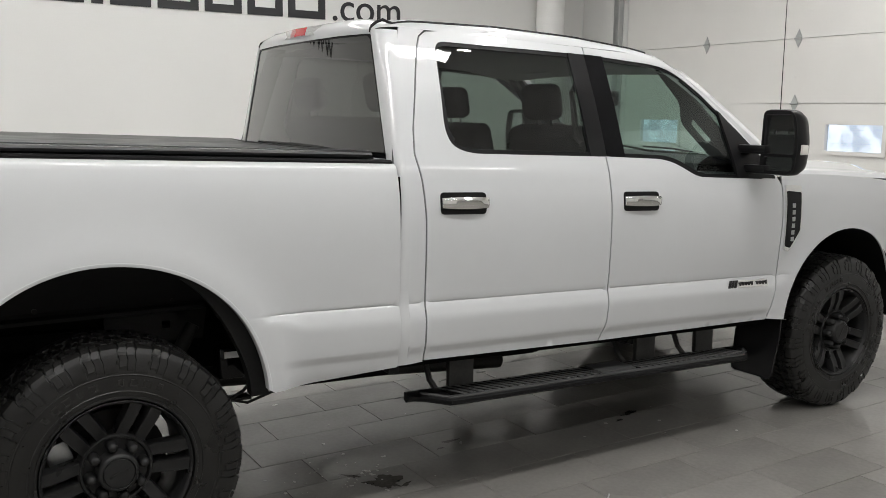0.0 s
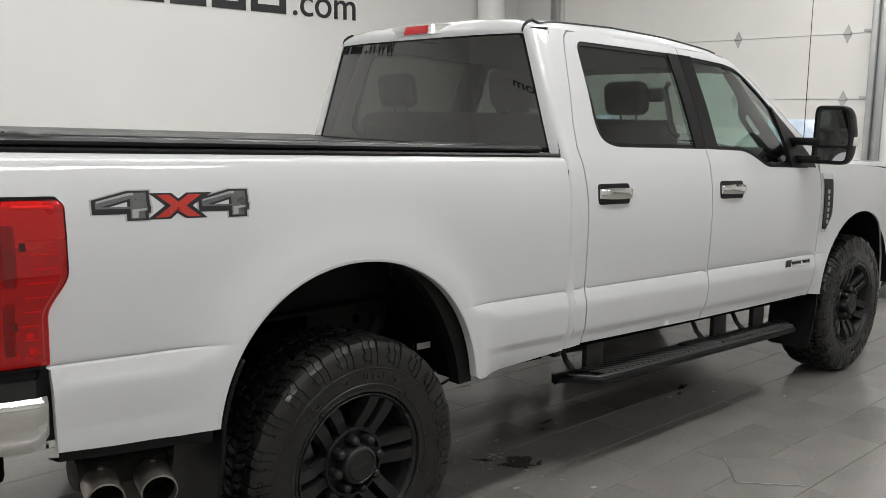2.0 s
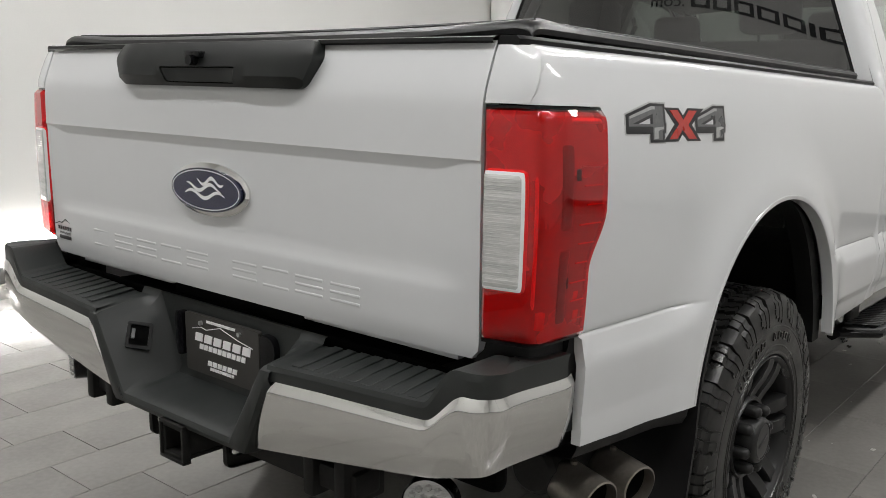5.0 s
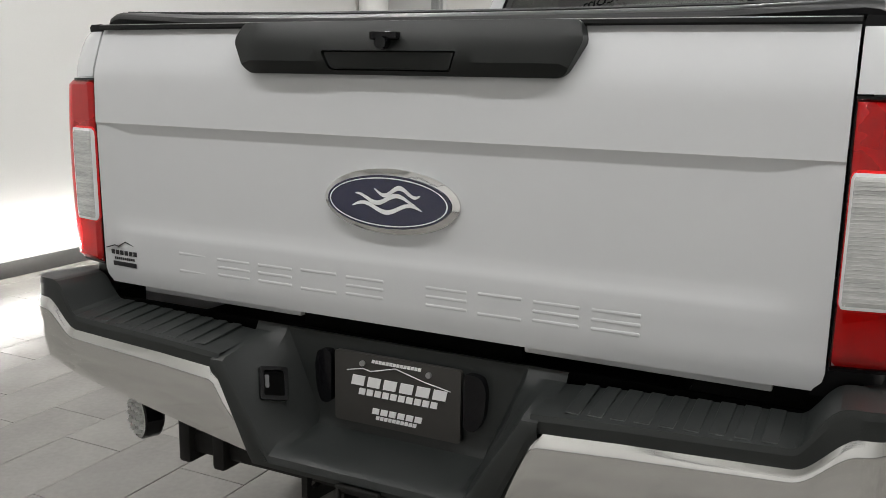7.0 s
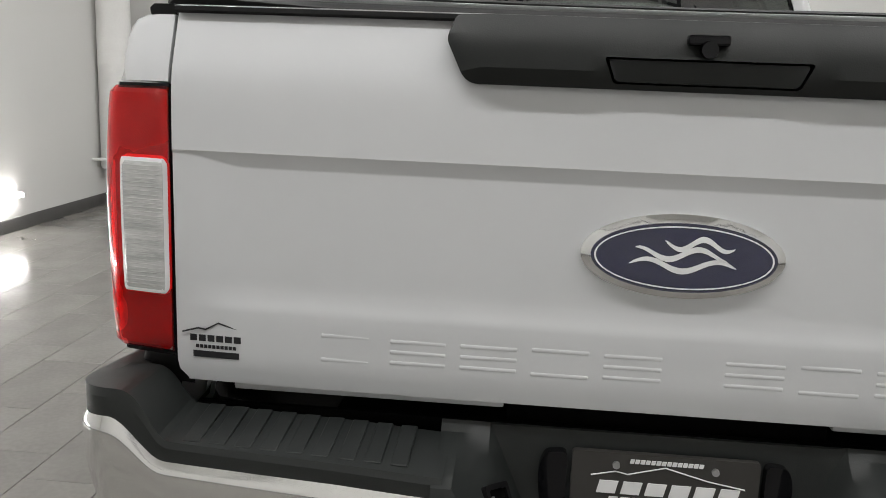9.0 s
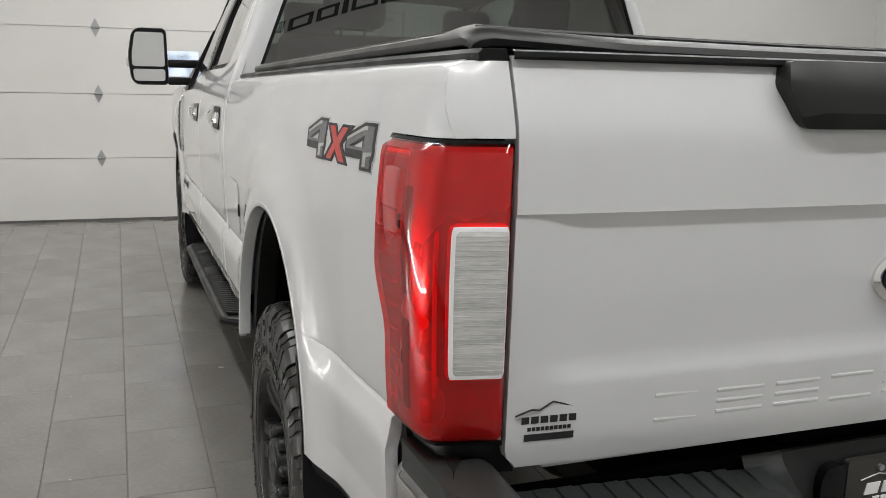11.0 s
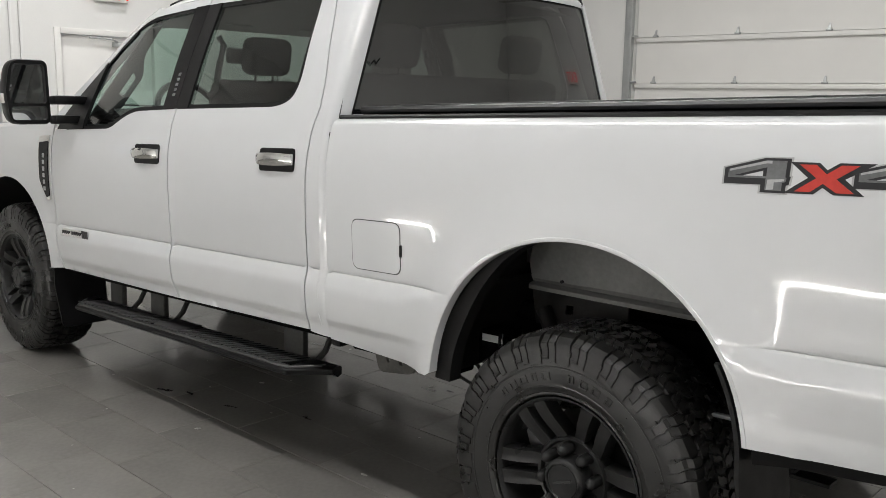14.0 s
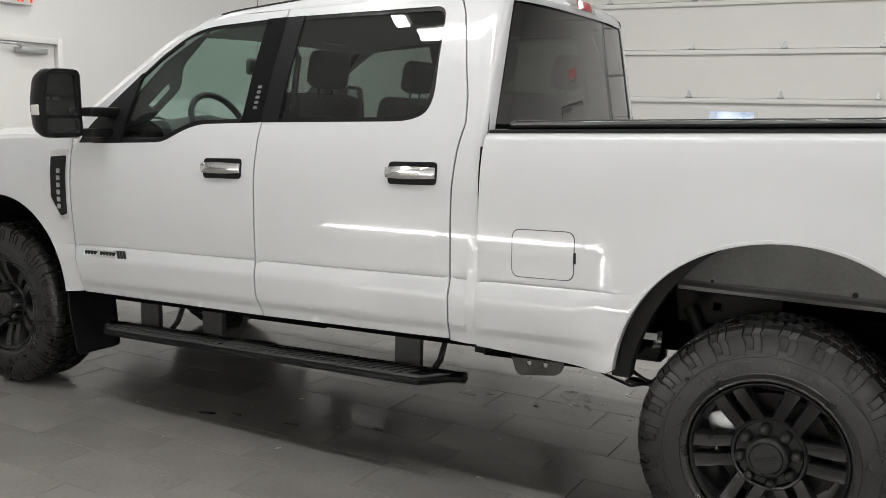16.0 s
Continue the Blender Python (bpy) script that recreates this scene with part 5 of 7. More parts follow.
for s in (-1, 1):
    bm = slab(rounded([(-1.07, 0.752), (-0.985, 0.745), (-0.985, 0.95), (-1.02, 0.95), (-1.03, 0.92), (-1.07, 0.92)], 0.008), lambda x, z: Vector((x, s * 0.928, z)), (0, -s * 0.03, 0), 0.05)
    part("bumper_gap_filler", bm, BLACK_TRIM, truck, "black filler between bumper and bed", slope=True)
bumper = part("rear_bumper", boxed(-1.15, -1.10, -0.85, 0.85, 0.62, 0.80, 0.02), DARK, truck, "chrome rear bumper with black step pads", slope=True)
for s in (-1, 1):
    bm = bmesh.new()
    rows = []
    for i in range(101):
        u = i / 100
        x, y = bumper_xy(u)
        za, zb = z_low(u), z_top(u)
        row = []
        for v in (0, 0.08, 0.18, 0.3, 0.45, 0.6, 0.74, 0.82, 0.87, 0.91, 0.94, 0.965, 0.985, 1.0):
            yy = y + (0.09 * v if u < 0.001 else 0.09 * v * max(0, 1 - u / 0.25))
            inx = 0.022 * (1 - v) ** 2.6 + 0.075 * max(0.0, v - 0.875) * smooth(0.865, 0.89, v) + 0.016 * max(0.0, 1 - u / 0.035) ** 2
            side_in = smooth(0.62, 0.76, u)
            row.append(Vector((x + inx * (1 - side_in), s * (yy - inx * side_in), za + (zb - za) * v)))
        rows.append(row)
    grid(bm, rows)
    rim(bm, (0.03, -s * 0.01, 0))
    part("chrome_face", bm, CHROME, bumper, "scuffed chrome bumper face", slope=True)
    # step pad with raised outer end
    bm = bmesh.new()
    rows = []
    for i in range(101):
        u = i / 100
        x, y = bumper_xy(u)
        yr = y
        y += 0.085 * max(0, 1 - u / 0.25)
        zt = z_top(u)
        up = smooth(0.79, 0.875, yr)
        lift = 0.032 * (1 - up) + (0.931 - 0.008 * smooth(0.76, 1, u) - zt) * up
        side_in = smooth(0.62, 0.76, u)
        cx, cy = (-1.17, y) if u < 0.62 else (max(x, -1.17), y * (1 - side_in) + 0.885 * side_in)
        a = Vector((x, s * y, zt))
        ins = Vector((cx, s * cy, zt + lift + 0.016 * (1 - up)))
        row = [a + Vector((0.030 * (1 - side_in), -s * 0.028 * side_in, -0.02)), a + Vector((0.0100 * (1 - side_in), -s * 0.0100 * side_in, 0.0)), a + Vector((0.009 * (1 - side_in), -s * 0.009 * side_in, lift * 0.7)), a + (ins - a) * 0.08 + Vector((0, 0, lift - 0.08 * lift))]
        row += [a + (ins - a) * t + Vector((0, 0, lift * (1 - t))) for t in (0.16, 0.4, 0.7, 1.0)]
        row.append(Vector((ins.x, ins.y, ins.z - 0.06)))
        rows.append(row)
    grid(bm, rows)
    part("step_pad", bm, STEP_PLASTIC, bumper, "ribbed black plastic step pad", sharp=14, slope=True)
    rb = bmesh.new()
    box(rb, -0.060, 0.070, -0.0135, 0.0135, -0.004, 0.0016, 0.0012, 1)
    for k in range(9):
        y = 0.425 + 0.0415 * k
        ob = part("pad_rib", rb.copy(), STEP_PLASTIC, bumper)
        zc = 0.800 + 0.04 * (y - 0.35) + 0.032 + 0.0085
        ob.matrix_world = Matrix.Translation((-1.245, s * y, zc + 0.0015 + RAKE * 1.245)) @ pose(0, 0, 0, 0, -5.5, 0)
    rb.free()
    if s > 0:
        # square trailer socket let into the slanted flank
        ua = Vector((0.055, -0.034, -0.012)).normalized()
        va = Vector((0.013, 0.038, 0.074))
        va = (va - ua * va.dot(ua)).normalized()
        na = ua.cross(va)
        na = na if na.x < 0 else -na
        mid = Vector((-1.253, 0.270, 0.757)) + na * 0.004

        def flank(a, b, out=0.0):
            return mid + ua * a + va * b + na * out

        ring = rounded([(-0.033, -0.037), (0.033, -0.037), (0.033, 0.037), (-0.033, 0.037)], 0.008)
        hole = rounded([(-0.024, -0.028), (0.024, -0.028), (0.024, 0.028), (-0.024, 0.028)], 0.005)
        bm = sheet(ring, lambda a, b: flank(a, b, 0.006), 0.02, [hole])
        rim(bm, -na * 0.012)
        part("trailer_socket", bm, BLACK_TRIM, bumper, "black square trailer socket", slope=True)
        part("socket_face", sheet(ring, lambda a, b: flank(a, b, 0.001), 0.02), DARK, bumper, slope=True)
        bm = sheet(rounded([(-0.020, -0.010), (-0.011, -0.010), (-0.011, 0.018), (-0.020, 0.018)], 0.003), lambda a, b: flank(a, b, 0.004), 0.01)
        rim(bm, -na * 0.003)
        part("socket_pin", bm, GREY_MARK, bumper, "bare metal contacts", slope=True)
    bm = slab(rounded([(s * 0.160, 0.715), (s * 0.188, 0.712), (s * 0.203, 0.745), (s * 0.207, 0.80), (s * 0.196, 0.832), (s * 0.160, 0.836)], 0.014), lambda y, z: Vector((-1.182 - 0.008 * smooth(0.21, 0.18, abs(y)), y, z)), (0.02, 0, 0), 0.012)
    part("plate_lamp", bm, GLOSS_BLACK, bumper, "black number plate lamp housing", slope=True)

bm = bmesh.new()
rows = []
half = [0.0, 0.10, 0.18, 0.205, 0.215, 0.225, 0.245, 0.27, 0.29, 0.315, 0.34, 0.356, 0.372]
for y in [-v for v in half[:0:-1]] + half:
    a = abs(y)
    f_back, f_front = min(1, max(0, (a - 0.205) / 0.085)), min(1, max(0, (a - 0.225) / 0.115))
    zs_b, zs_f = 0.655 + 0.195 * f_back, 0.634 + 0.190 * f_front
    edge = min(zs_f - 0.022, max(0.618, 0.612 + 0.188 * (a - 0.27) / 0.09)) if a > 0.27 else 0.618
    low = edge - 0.618
    rows.append([Vector((x, y, z)) for x, z in ((-1.160, 0.866), (-1.164, max(0.864, zs_b)), (-1.166, zs_b + 0.018), (-1.176, zs_b), (-1.21, zs_b + (zs_f - zs_b) * 0.25), (-1.29, zs_b + (zs_f - zs_b) * 0.75),
                                                (-1.322, zs_f), (-1.333, zs_f - 0.006), (-1.338, zs_f - 0.02), (-1.337, edge), (-1.33, 0.60 + low), (-1.30, 0.594 + low), (-1.18, 0.596 + low))])
grid(bm, rows)
part("recess", bm, STEP_PLASTIC, bumper, "black plastic plate recess", slope=True)
# dealer insert in the plate place, all words as bars
part("plate_insert", slab(rounded([(-0.152, 0.68), (0.152, 0.68), (0.152, 0.838), (-0.152, 0.838)], 0.008), lambda y, z: Vector((-1.186, y, z)), (0.012, 0, 0), 0.06), PLATE, bumper, "dark dealer plate insert with pale bars", slope=True)
for y0, y1, z0, z1, n in ((-0.06, 0.06, 0.822, 0.829, 14), (-0.118, 0.118, 0.767, 0.789, 6), (-0.098, 0.095, 0.747, 0.761, 10), (-0.062, 0.062, 0.708, 0.721, 6), (-0.05, 0.05, 0.696, 0.704, 10)):
    for k in range(n):
        bm = bmesh.new()
        a, b, lean = y0 + (y1 - y0) * k / n, y0 + (y1 - y0) * (k + 0.78) / n, (z1 - z0) * 0.22
        flat_poly(bm, [(-1.188, a, z0), (-1.188, b, z0), (-1.188, b - lean, z1), (-1.188, a - lean, z1)], (0.0025, 0, 0))
        part("plate_bar", bm, WHITE_MARK, bumper, slope=True)
bm = bmesh.new()
tube(bm, [(-1.187, y, z) for y, z in ((0.12, 0.797), (0.08, 0.806), (0.06, 0.802), (0.0, 0.818), (-0.07, 0.8), (-0.13, 0.79))], 0.0012, 6)
part("plate_line", bm, WHITE_MARK, bumper, "thin pale zigzag line", slope=True)
for y in (-0.08, 0.08):
    bm = bmesh.new()
    cyl(bm, (-1.193, y, 0.818), (-1.18, y, 0.818), 0.006, n=12)
    part("plate_screw", bm, GALV, bumper, slope=True)

# hitch, brackets, round work lamps
hitch = part("hitch_bar", boxed(-1.25, -1.17, -0.55, 0.55, 0.545, 0.605, 0.01), STEEL, truck, "black hitch cross bar", slope=True)
bm = bmesh.new()
for a, b, c, d in ((-0.042, 0.042, 0.515, 0.525), (-0.042, 0.042, 0.589, 0.599), (-0.042, -0.032, 0.5255, 0.5885), (0.032, 0.042, 0.5255, 0.5885)):
    box(bm, -1.338, -1.1, a, b, c, d, 0.002)
for a, b, c, d in ((-0.05, 0.05, 0.507, 0.5148), (-0.05, 0.05, 0.5992, 0.607), (-0.05, -0.0422, 0.515, 0.599), (0.0422, 0.05, 0.515, 0.599)):
    box(bm, -1.344, -1.321, a, b, c, d, 0.001)
part("receiver", bm, STEEL, hitch, "square hitch receiver", slope=True)
for s in (-1, 1):
    bm = slab(rounded([(-1.30, 0.52), (-1.16, 0.51), (-1.14, 0.61), (-1.30, 0.60)], 0.02), lambda x, z: Vector((x, s * 0.15, z)), (0, s * 0.014, 0), 0.04, [[(-1.262 + 0.022 * math.cos(k * 0.5236), 0.56 + 0.015 * math.sin(k * 0.5236)) for k in range(12)]])
    part("chain_loop", bm, STEEL, hitch, slope=True)
    for yb in (0.40, 0.50):
        part("bumper_bracket", boxed(-1.27, -1.14, s * yb, s * (yb + 0.035), 0.525, 0.64, 0.008), STEEL, truck, slope=True)
    lampw = part("work_lamp", boxed(-1.20, -1.16, s * 0.70, s * 0.735, 0.63, 0.68, 0.004), STEEL, truck, "round chrome work lamp under the bumper", slope=True)
    m = pose(-1.20, s * 0.718, 0.583, 0, 0, 90 - s * 24)
    bm = bmesh.new()
    lathe(bm, [(0.0, -0.045), (0.04, -0.045), (0.056, -0.035), (0.06, -0.03), (0.06, 0.008), (0.056, 0.012)], 32, m)
    part("lamp_body", bm, GLOSS_BLACK, lampw, slope=True)
    bm = bmesh.new()
    lathe(bm, [(0.0, 0.014), (0.05, 0.013), (0.056, 0.011)], 32, m)
    part("lamp_lens", bm, WHITE_LENS, lampw, "faceted clear lens", slope=True)
    for k in range(19):
        rr, aa = (0, 0) if k == 0 else ((0.021, k * 60) if k < 7 else (0.041, k * 30))
        bm = bmesh.new()
        bmesh.ops.create_icosphere(bm, subdivisions=1, radius=0.009, matrix=Matrix.Translation(m @ Vector((rr * math.cos(radians(aa)), 0.014, rr * math.sin(radians(aa))))))
        part("led", bm, WHITE_LENS, lampw, slope=True)

# twin exhaust tips behind the right rear wheel
for c in ((-0.868, -0.935, 0.538), (-0.716, -0.952, 0.531)):
    c = Vector(c)
    m = Matrix.Translation(c) @ Vector((-0.22, -0.96, -0.12)).to_track_quat("Y", "Z").to_matrix().to_4x4()
    bm = bmesh.new()
    lathe(bm, [(0.030, -0.125), (0.051, -0.122), (0.0535, -0.117), (0.0535, -0.006), (0.0535, -0.002), (0.0490, 0.0), (0.0495, -0.002), (0.0490, -0.03)], 36, m)
    ex = part("exhaust_tip", bm, BRUSHED, truck, "dull polished exhaust tip, slightly heat-tinted", slope=True)
    bm = bmesh.new()
    cyl(bm, m @ Vector((0.0, -0.095, 0.050)), m @ Vector((0.0, -0.095, 0.0605)), 0.008, n=10)
    part("tip_bolt", bm, BRUSHED, ex, slope=True)
    bm = bmesh.new()
    lathe(bm, [(0.036, -0.20), (0.036, -0.118)], 20, m)
    part("tip_neck", bm, STEEL, ex, "dark exhaust neck", slope=True)
    bm = bmesh.new()
    lathe(bm, [(0.0490, -0.03), (0.050, -0.115), (0.0, -0.118)], 30, m)
    part("tip_bore", bm, STEEL, ex, "dark bore", slope=True)
bm = bmesh.new()
lathe(bm, [(0.0, -0.14), (0.05, -0.138), (0.062, -0.125), (0.062, 0.125), (0.05, 0.138), (0.0, 0.14)], 24, pose(-0.76, -0.765, 0.575, 0, 0, 90))
part("exhaust_collector", bm, STEEL, truck, "dark rusty exhaust collector", slope=True)
bm = bmesh.new()
tube(bm, [(-0.74, -0.66, 0.58), (-0.66, -0.64, 0.60), (-0.4, -0.60, 0.62), (0.3, -0.5, 0.62), (2.0, -0.4, 0.5)], 0.045, 14)
part("exhaust_pipe", bm, STEEL, truck, slope=True)

# ---- wheels ----
R_T, W_T = 0.449, 0.30


def ring_block(bm, poly, sgn=1, base=0.012, shrink=0.0014):
    """A tread block: poly of (angle, along, radius), sunk by base and slightly narrower on top."""
    ca, cy = sum(p[0] for p in poly) / len(poly), sum(p[1] for p in poly) / len(poly)
    lo = [bm.verts.new(((r - base) * math.cos(a), sgn * y, (r - base) * math.sin(a))) for a, y, r in poly]
    hi = []
    for a, y, r in poly:
        da, dy = (ca - a) * r, cy - y
        k = shrink / max(1e-6, math.hypot(da, dy))
        a2, y2 = a + da * k / r, y + dy * k
        hi.append(bm.verts.new((r * math.cos(a2), sgn * y2, r * math.sin(a2))))
    bm.faces.new(hi)
    for q in range(len(poly)):
        w = (q + 1) % len(poly)
        bm.faces.new((lo[q], lo[w], hi[w], hi[q]))


def build_wheel():
    h = W_T / 2
    bm = bmesh.new()
    lathe(bm, [(0.245, -0.12), (0.235, -0.1), (0.225, 0.0), (0.232, h - 0.05), (0.242, h - 0.024), (0.249, h - 0.012), (0.253, h - 0.004), (0.2555, h + 0.001), (0.2525, h + 0.003), (0.247, h - 0.002), (0.241, h - 0.014), (0.236, h - 0.05)], 72)
    w = part("wheel", bm, RIM_BLACK, None, "satin black alloy wheel with paired spokes and all-terrain tyre", sharp=30)
    bm = bmesh.new()
    lathe(bm, [(0.245, -h + 0.03), (0.258, -h + 0.005), (0.29, -h - 0.006), (0.335, -h - 0.008), (0.385, -h + 0.0), (0.419, -h + 0.010), (R_T - 0.012, -h + 0.03), (R_T - 0.010, 0),
               (R_T - 0.012, h - 0.03), (0.428, h - 0.014), (0.414, h - 0.004), (0.400, h + 0.002), (0.380, h + 0.006), (0.356, h + 0.0078), (0.350, h + 0.0078), (0.348, h + 0.0092), (0.3455, h + 0.0092), (0.344, h + 0.0078), (0.335, h + 0.0085), (0.292, h + 0.0065), (0.290, h + 0.0085), (0.2875, h + 0.0085), (0.286, h + 0.0062), (0.2725, h + 0.003), (0.271, h + 0.006), (0.266, h + 0.0065), (0.262, h + 0.004), (0.259, h - 0.004), (0.252, h - 0.02)], 96)
    part("tyre", bm, RUBBER, w, "black all-terrain tyre with worn shoulder blocks", sharp=30)
    # middle tread: four staggered rows of stepped blocks, each split by a sipe
    bm = bmesh.new()
    random.seed(11)
    n = 44
    step = 2 * math.pi / n
    for row, (ya, yb) in enumerate(((-0.104, -0.058), (-0.050, -0.004), (0.004, 0.050), (0.058, 0.104))):
        flip = row % 2
        for k in range(n):
            a0 = step * (k + 0.5 * flip + 0.2 * (row > 1)) + random.uniform(-0.008, 0.008)
            wd = step * random.uniform(0.86, 0.92)
            r = R_T + random.uniform(-0.0012, 0.0008)
            cut = random.uniform(0.42, 0.56)
            notch = random.uniform(0.18, 0.3)
            for pts in (((0, 0), (cut, 0), (cut - 0.05, 0.45), (cut + 0.06, 0.55), (cut + 0.02, 1), (notch, 1), (notch * 0.8, 0.66), (0.02, 0.6)),
                        ((cut + 0.07, 0), (1 - notch, 0), (1 - notch * 0.8, 0.36), (1, 0.42), (0.98, 1), (cut + 0.09, 1), (cut + 0.13, 0.55), (cut + 0.02, 0.45))):
                ring_block(bm, [(a0 + wd * ((1 - u) if flip else u) + 0.05 * (v - 0.5) * (1 if flip else -1), ya + (yb - ya) * v, r) for u, v in pts])
    # shoulders: paired lugs that fold down onto the sidewall
    n = 46
    step = 2 * math.pi / n
    for sgn in (-1, 1):
        for k in range(n):
            long = k % 2
            a0 = step * (k + 0.3 * (sgn > 0))
            parts = ((0.0, 0.92),) if long else ((0.0, 0.45), (0.50, 0.93))
            for q, (u0, u1) in enumerate(parts):
                deep = (0.372, 0.362, 0.356)[2 * long + q]
                back = 0.0 if long else 0.007
                top = R_T - 0.001 - 0.0022 * ((k + q) % 2)
                prof = [(top, 0.110), (top - 0.003, 0.130 - back), (top - 0.009, 0.1425 - back), (0.424, 0.1500 - back), (0.416, 0.1535), (0.400, 0.1565), (0.382, 0.1590), (deep + 0.006, 0.1608), (deep, 0.1600), (deep - 0.004, 0.150)]
                sa, sb = a0 + step * u0, a0 + step * u1
                rows = []
                for aa, e in ((sa, 0.010), (sa + 0.004, 0.0), (sb - 0.004, 0.0), (sb, 0.010)):
                    rows.append([Vector(((r - e) * math.cos(aa + bend), sgn * (y - e), (r - e) * math.sin(aa + bend))) for r, y in prof
                                 for bend in [0.005 * (1 if r > 0.43 else -1 if r > 0.40 else 1)]])
                grid(bm, rows)
            if long:
                am = a0 + step * 0.92
                mt = pose(0, 0, 0, 0, -math.degrees(am) + 90, 0)
                for v in bmesh.ops.create_cube(bm, size=1)["verts"]:
                    v.co = mt @ Vector((v.co.x * 0.008, sgn * (0.1570 + v.co.y * 0.008), 0.392 + v.co.z * 0.016))
    part("tread", bm, RUBBER, w, "blocky tread with sipes", sharp=25)
    # raised sidewall marks as plain outlined blocks
    for start in (137, 317):
        for k in range(10):
            if k == 4:
                continue
            bm = bmesh.new()
            a = radians(start - k * 8)
            m = Matrix.Translation((0.319 * math.cos(a), h + 0.0085, 0.319 * math.sin(a))) @ pose(0, 0, 0, 0, -math.degrees(a) + 90, 0)
            wx, wz = (0.0145 if k % 3 else 0.010), 0.0125
            for x0, x1, z0, z1 in ((-wx, wx, wz - 0.0045, wz), (-wx, wx, -wz, -wz + 0.0045), (-wx, -wx + 0.0055, -wz + 0.0045, wz - 0.0045), (wx - 0.0055, wx, -wz + 0.0045, wz - 0.0045)):
                box(bm, x0, x1, -0.0022, 0.0032, z0, z1)
            bmesh.ops.transform(bm, matrix=m, verts=bm.verts)
            part("sidewall_bar", bm, MARK_RUBBER, w)
    # rim: six pairs of broad spokes that run out flush to the lip
    yo = h - 0.034
    for k in range(6):
        for d in (-1, 1):
            bm = bmesh.new()
            rows = []
            for t in (0, 0.1, 0.25, 0.5, 0.75, 0.92, 1.0):
                r = 0.112 + (0.247 - 0.112) * t
                cx = d * (0.0335 + 0.0035 * t)
                hw = 0.0195 + 0.0035 * t
                yy = yo - 0.010 + 0.026 * smooth(0, 0.75, t) + 0.010 * t
                rows.append([Vector((cx + hw * a, yy + b, r)) for a, b in ((-1.15, -0.05), (-1.02, -0.006), (-0.90, 0.0), (-0.3, -0.0015), (0.3, -0.0015), (0.90, 0.0), (1.02, -0.006), (1.15, -0.05))])
            grid(bm, rows)
            bmesh.ops.rotate(bm, verts=bm.verts, cent=(0, 0, 0), matrix=Matrix.Rotation(radians(60 * k + 15), 3, "Y"))
            part("spoke", bm, RIM_BLACK, w, sharp=30)
    bm = bmesh.new()
    lathe(bm, [(0.0, yo - 0.02), (0.108, yo - 0.018), (0.113, yo - 0.004), (0.121, yo - 0.002), (0.127, yo - 0.012), (0.131, yo - 0.05), (0.06, yo - 0.06)], 48)
    part("hub", bm, RIM_BLACK, w, sharp=30)
    bm = bmesh.new()
    lathe(bm, [(0.0, yo + 0.040), (0.050, yo + 0.041), (0.053, yo + 0.038), (0.056, yo + 0.042), (0.063, yo + 0.040), (0.069, yo + 0.032), (0.072, yo - 0.02)], 40)
    box(bm, -0.034, 0.034, yo + 0.038, yo + 0.0425, -0.0045, 0.0045, 0.0015)
    part("centre_cap", bm, RIM_BLACK, w, "black centre cap")
    for k in range(8):
        a = radians(45 * k + 10)
        bm = bmesh.new()
        lathe(bm, [(0.0, yo + 0.036), (0.008, yo + 0.035), (0.0145, yo + 0.030), (0.0175, yo + 0.022), (0.0185, yo + 0.006), (0.0185, yo - 0.02)], 12, Matrix.Translation((0.0905 * math.cos(a), 0, 0.0905 * math.sin(a))))
        part("lug_nut", bm, RIM_BLACK, w)
    # brake disc behind
    bm = bmesh.new()
    lathe(bm, [(0.06, 0.02), (0.19, 0.02), (0.19, 0.0), (0.06, 0.0)], 40)
    part("brake_disc", bm, STEEL, w, "bare steel brake disc")
    part("brake_caliper", boxed(0.10, 0.185, -0.03, 0.05, 0.05, 0.16, 0.01), GALV, w, "grey brake caliper")
    return w


wheel = build_wheel()
for cx, cy, ang in ((0.004, 0.828, 20), (4.06, 0.80, 55)):
    for s in (-1, 1):
        m = Matrix.Translation((cx, s * cy, R_T - 0.001)) @ pose(0, 0, 0, 0, 0, 0 if s > 0 else 180) @ pose(0, 0, 0, 0, ang, 0)
        copy_thing(wheel, m).parent = truck
for o in (*wheel.children_recursive, wheel):
    bpy.data.objects.remove(o)

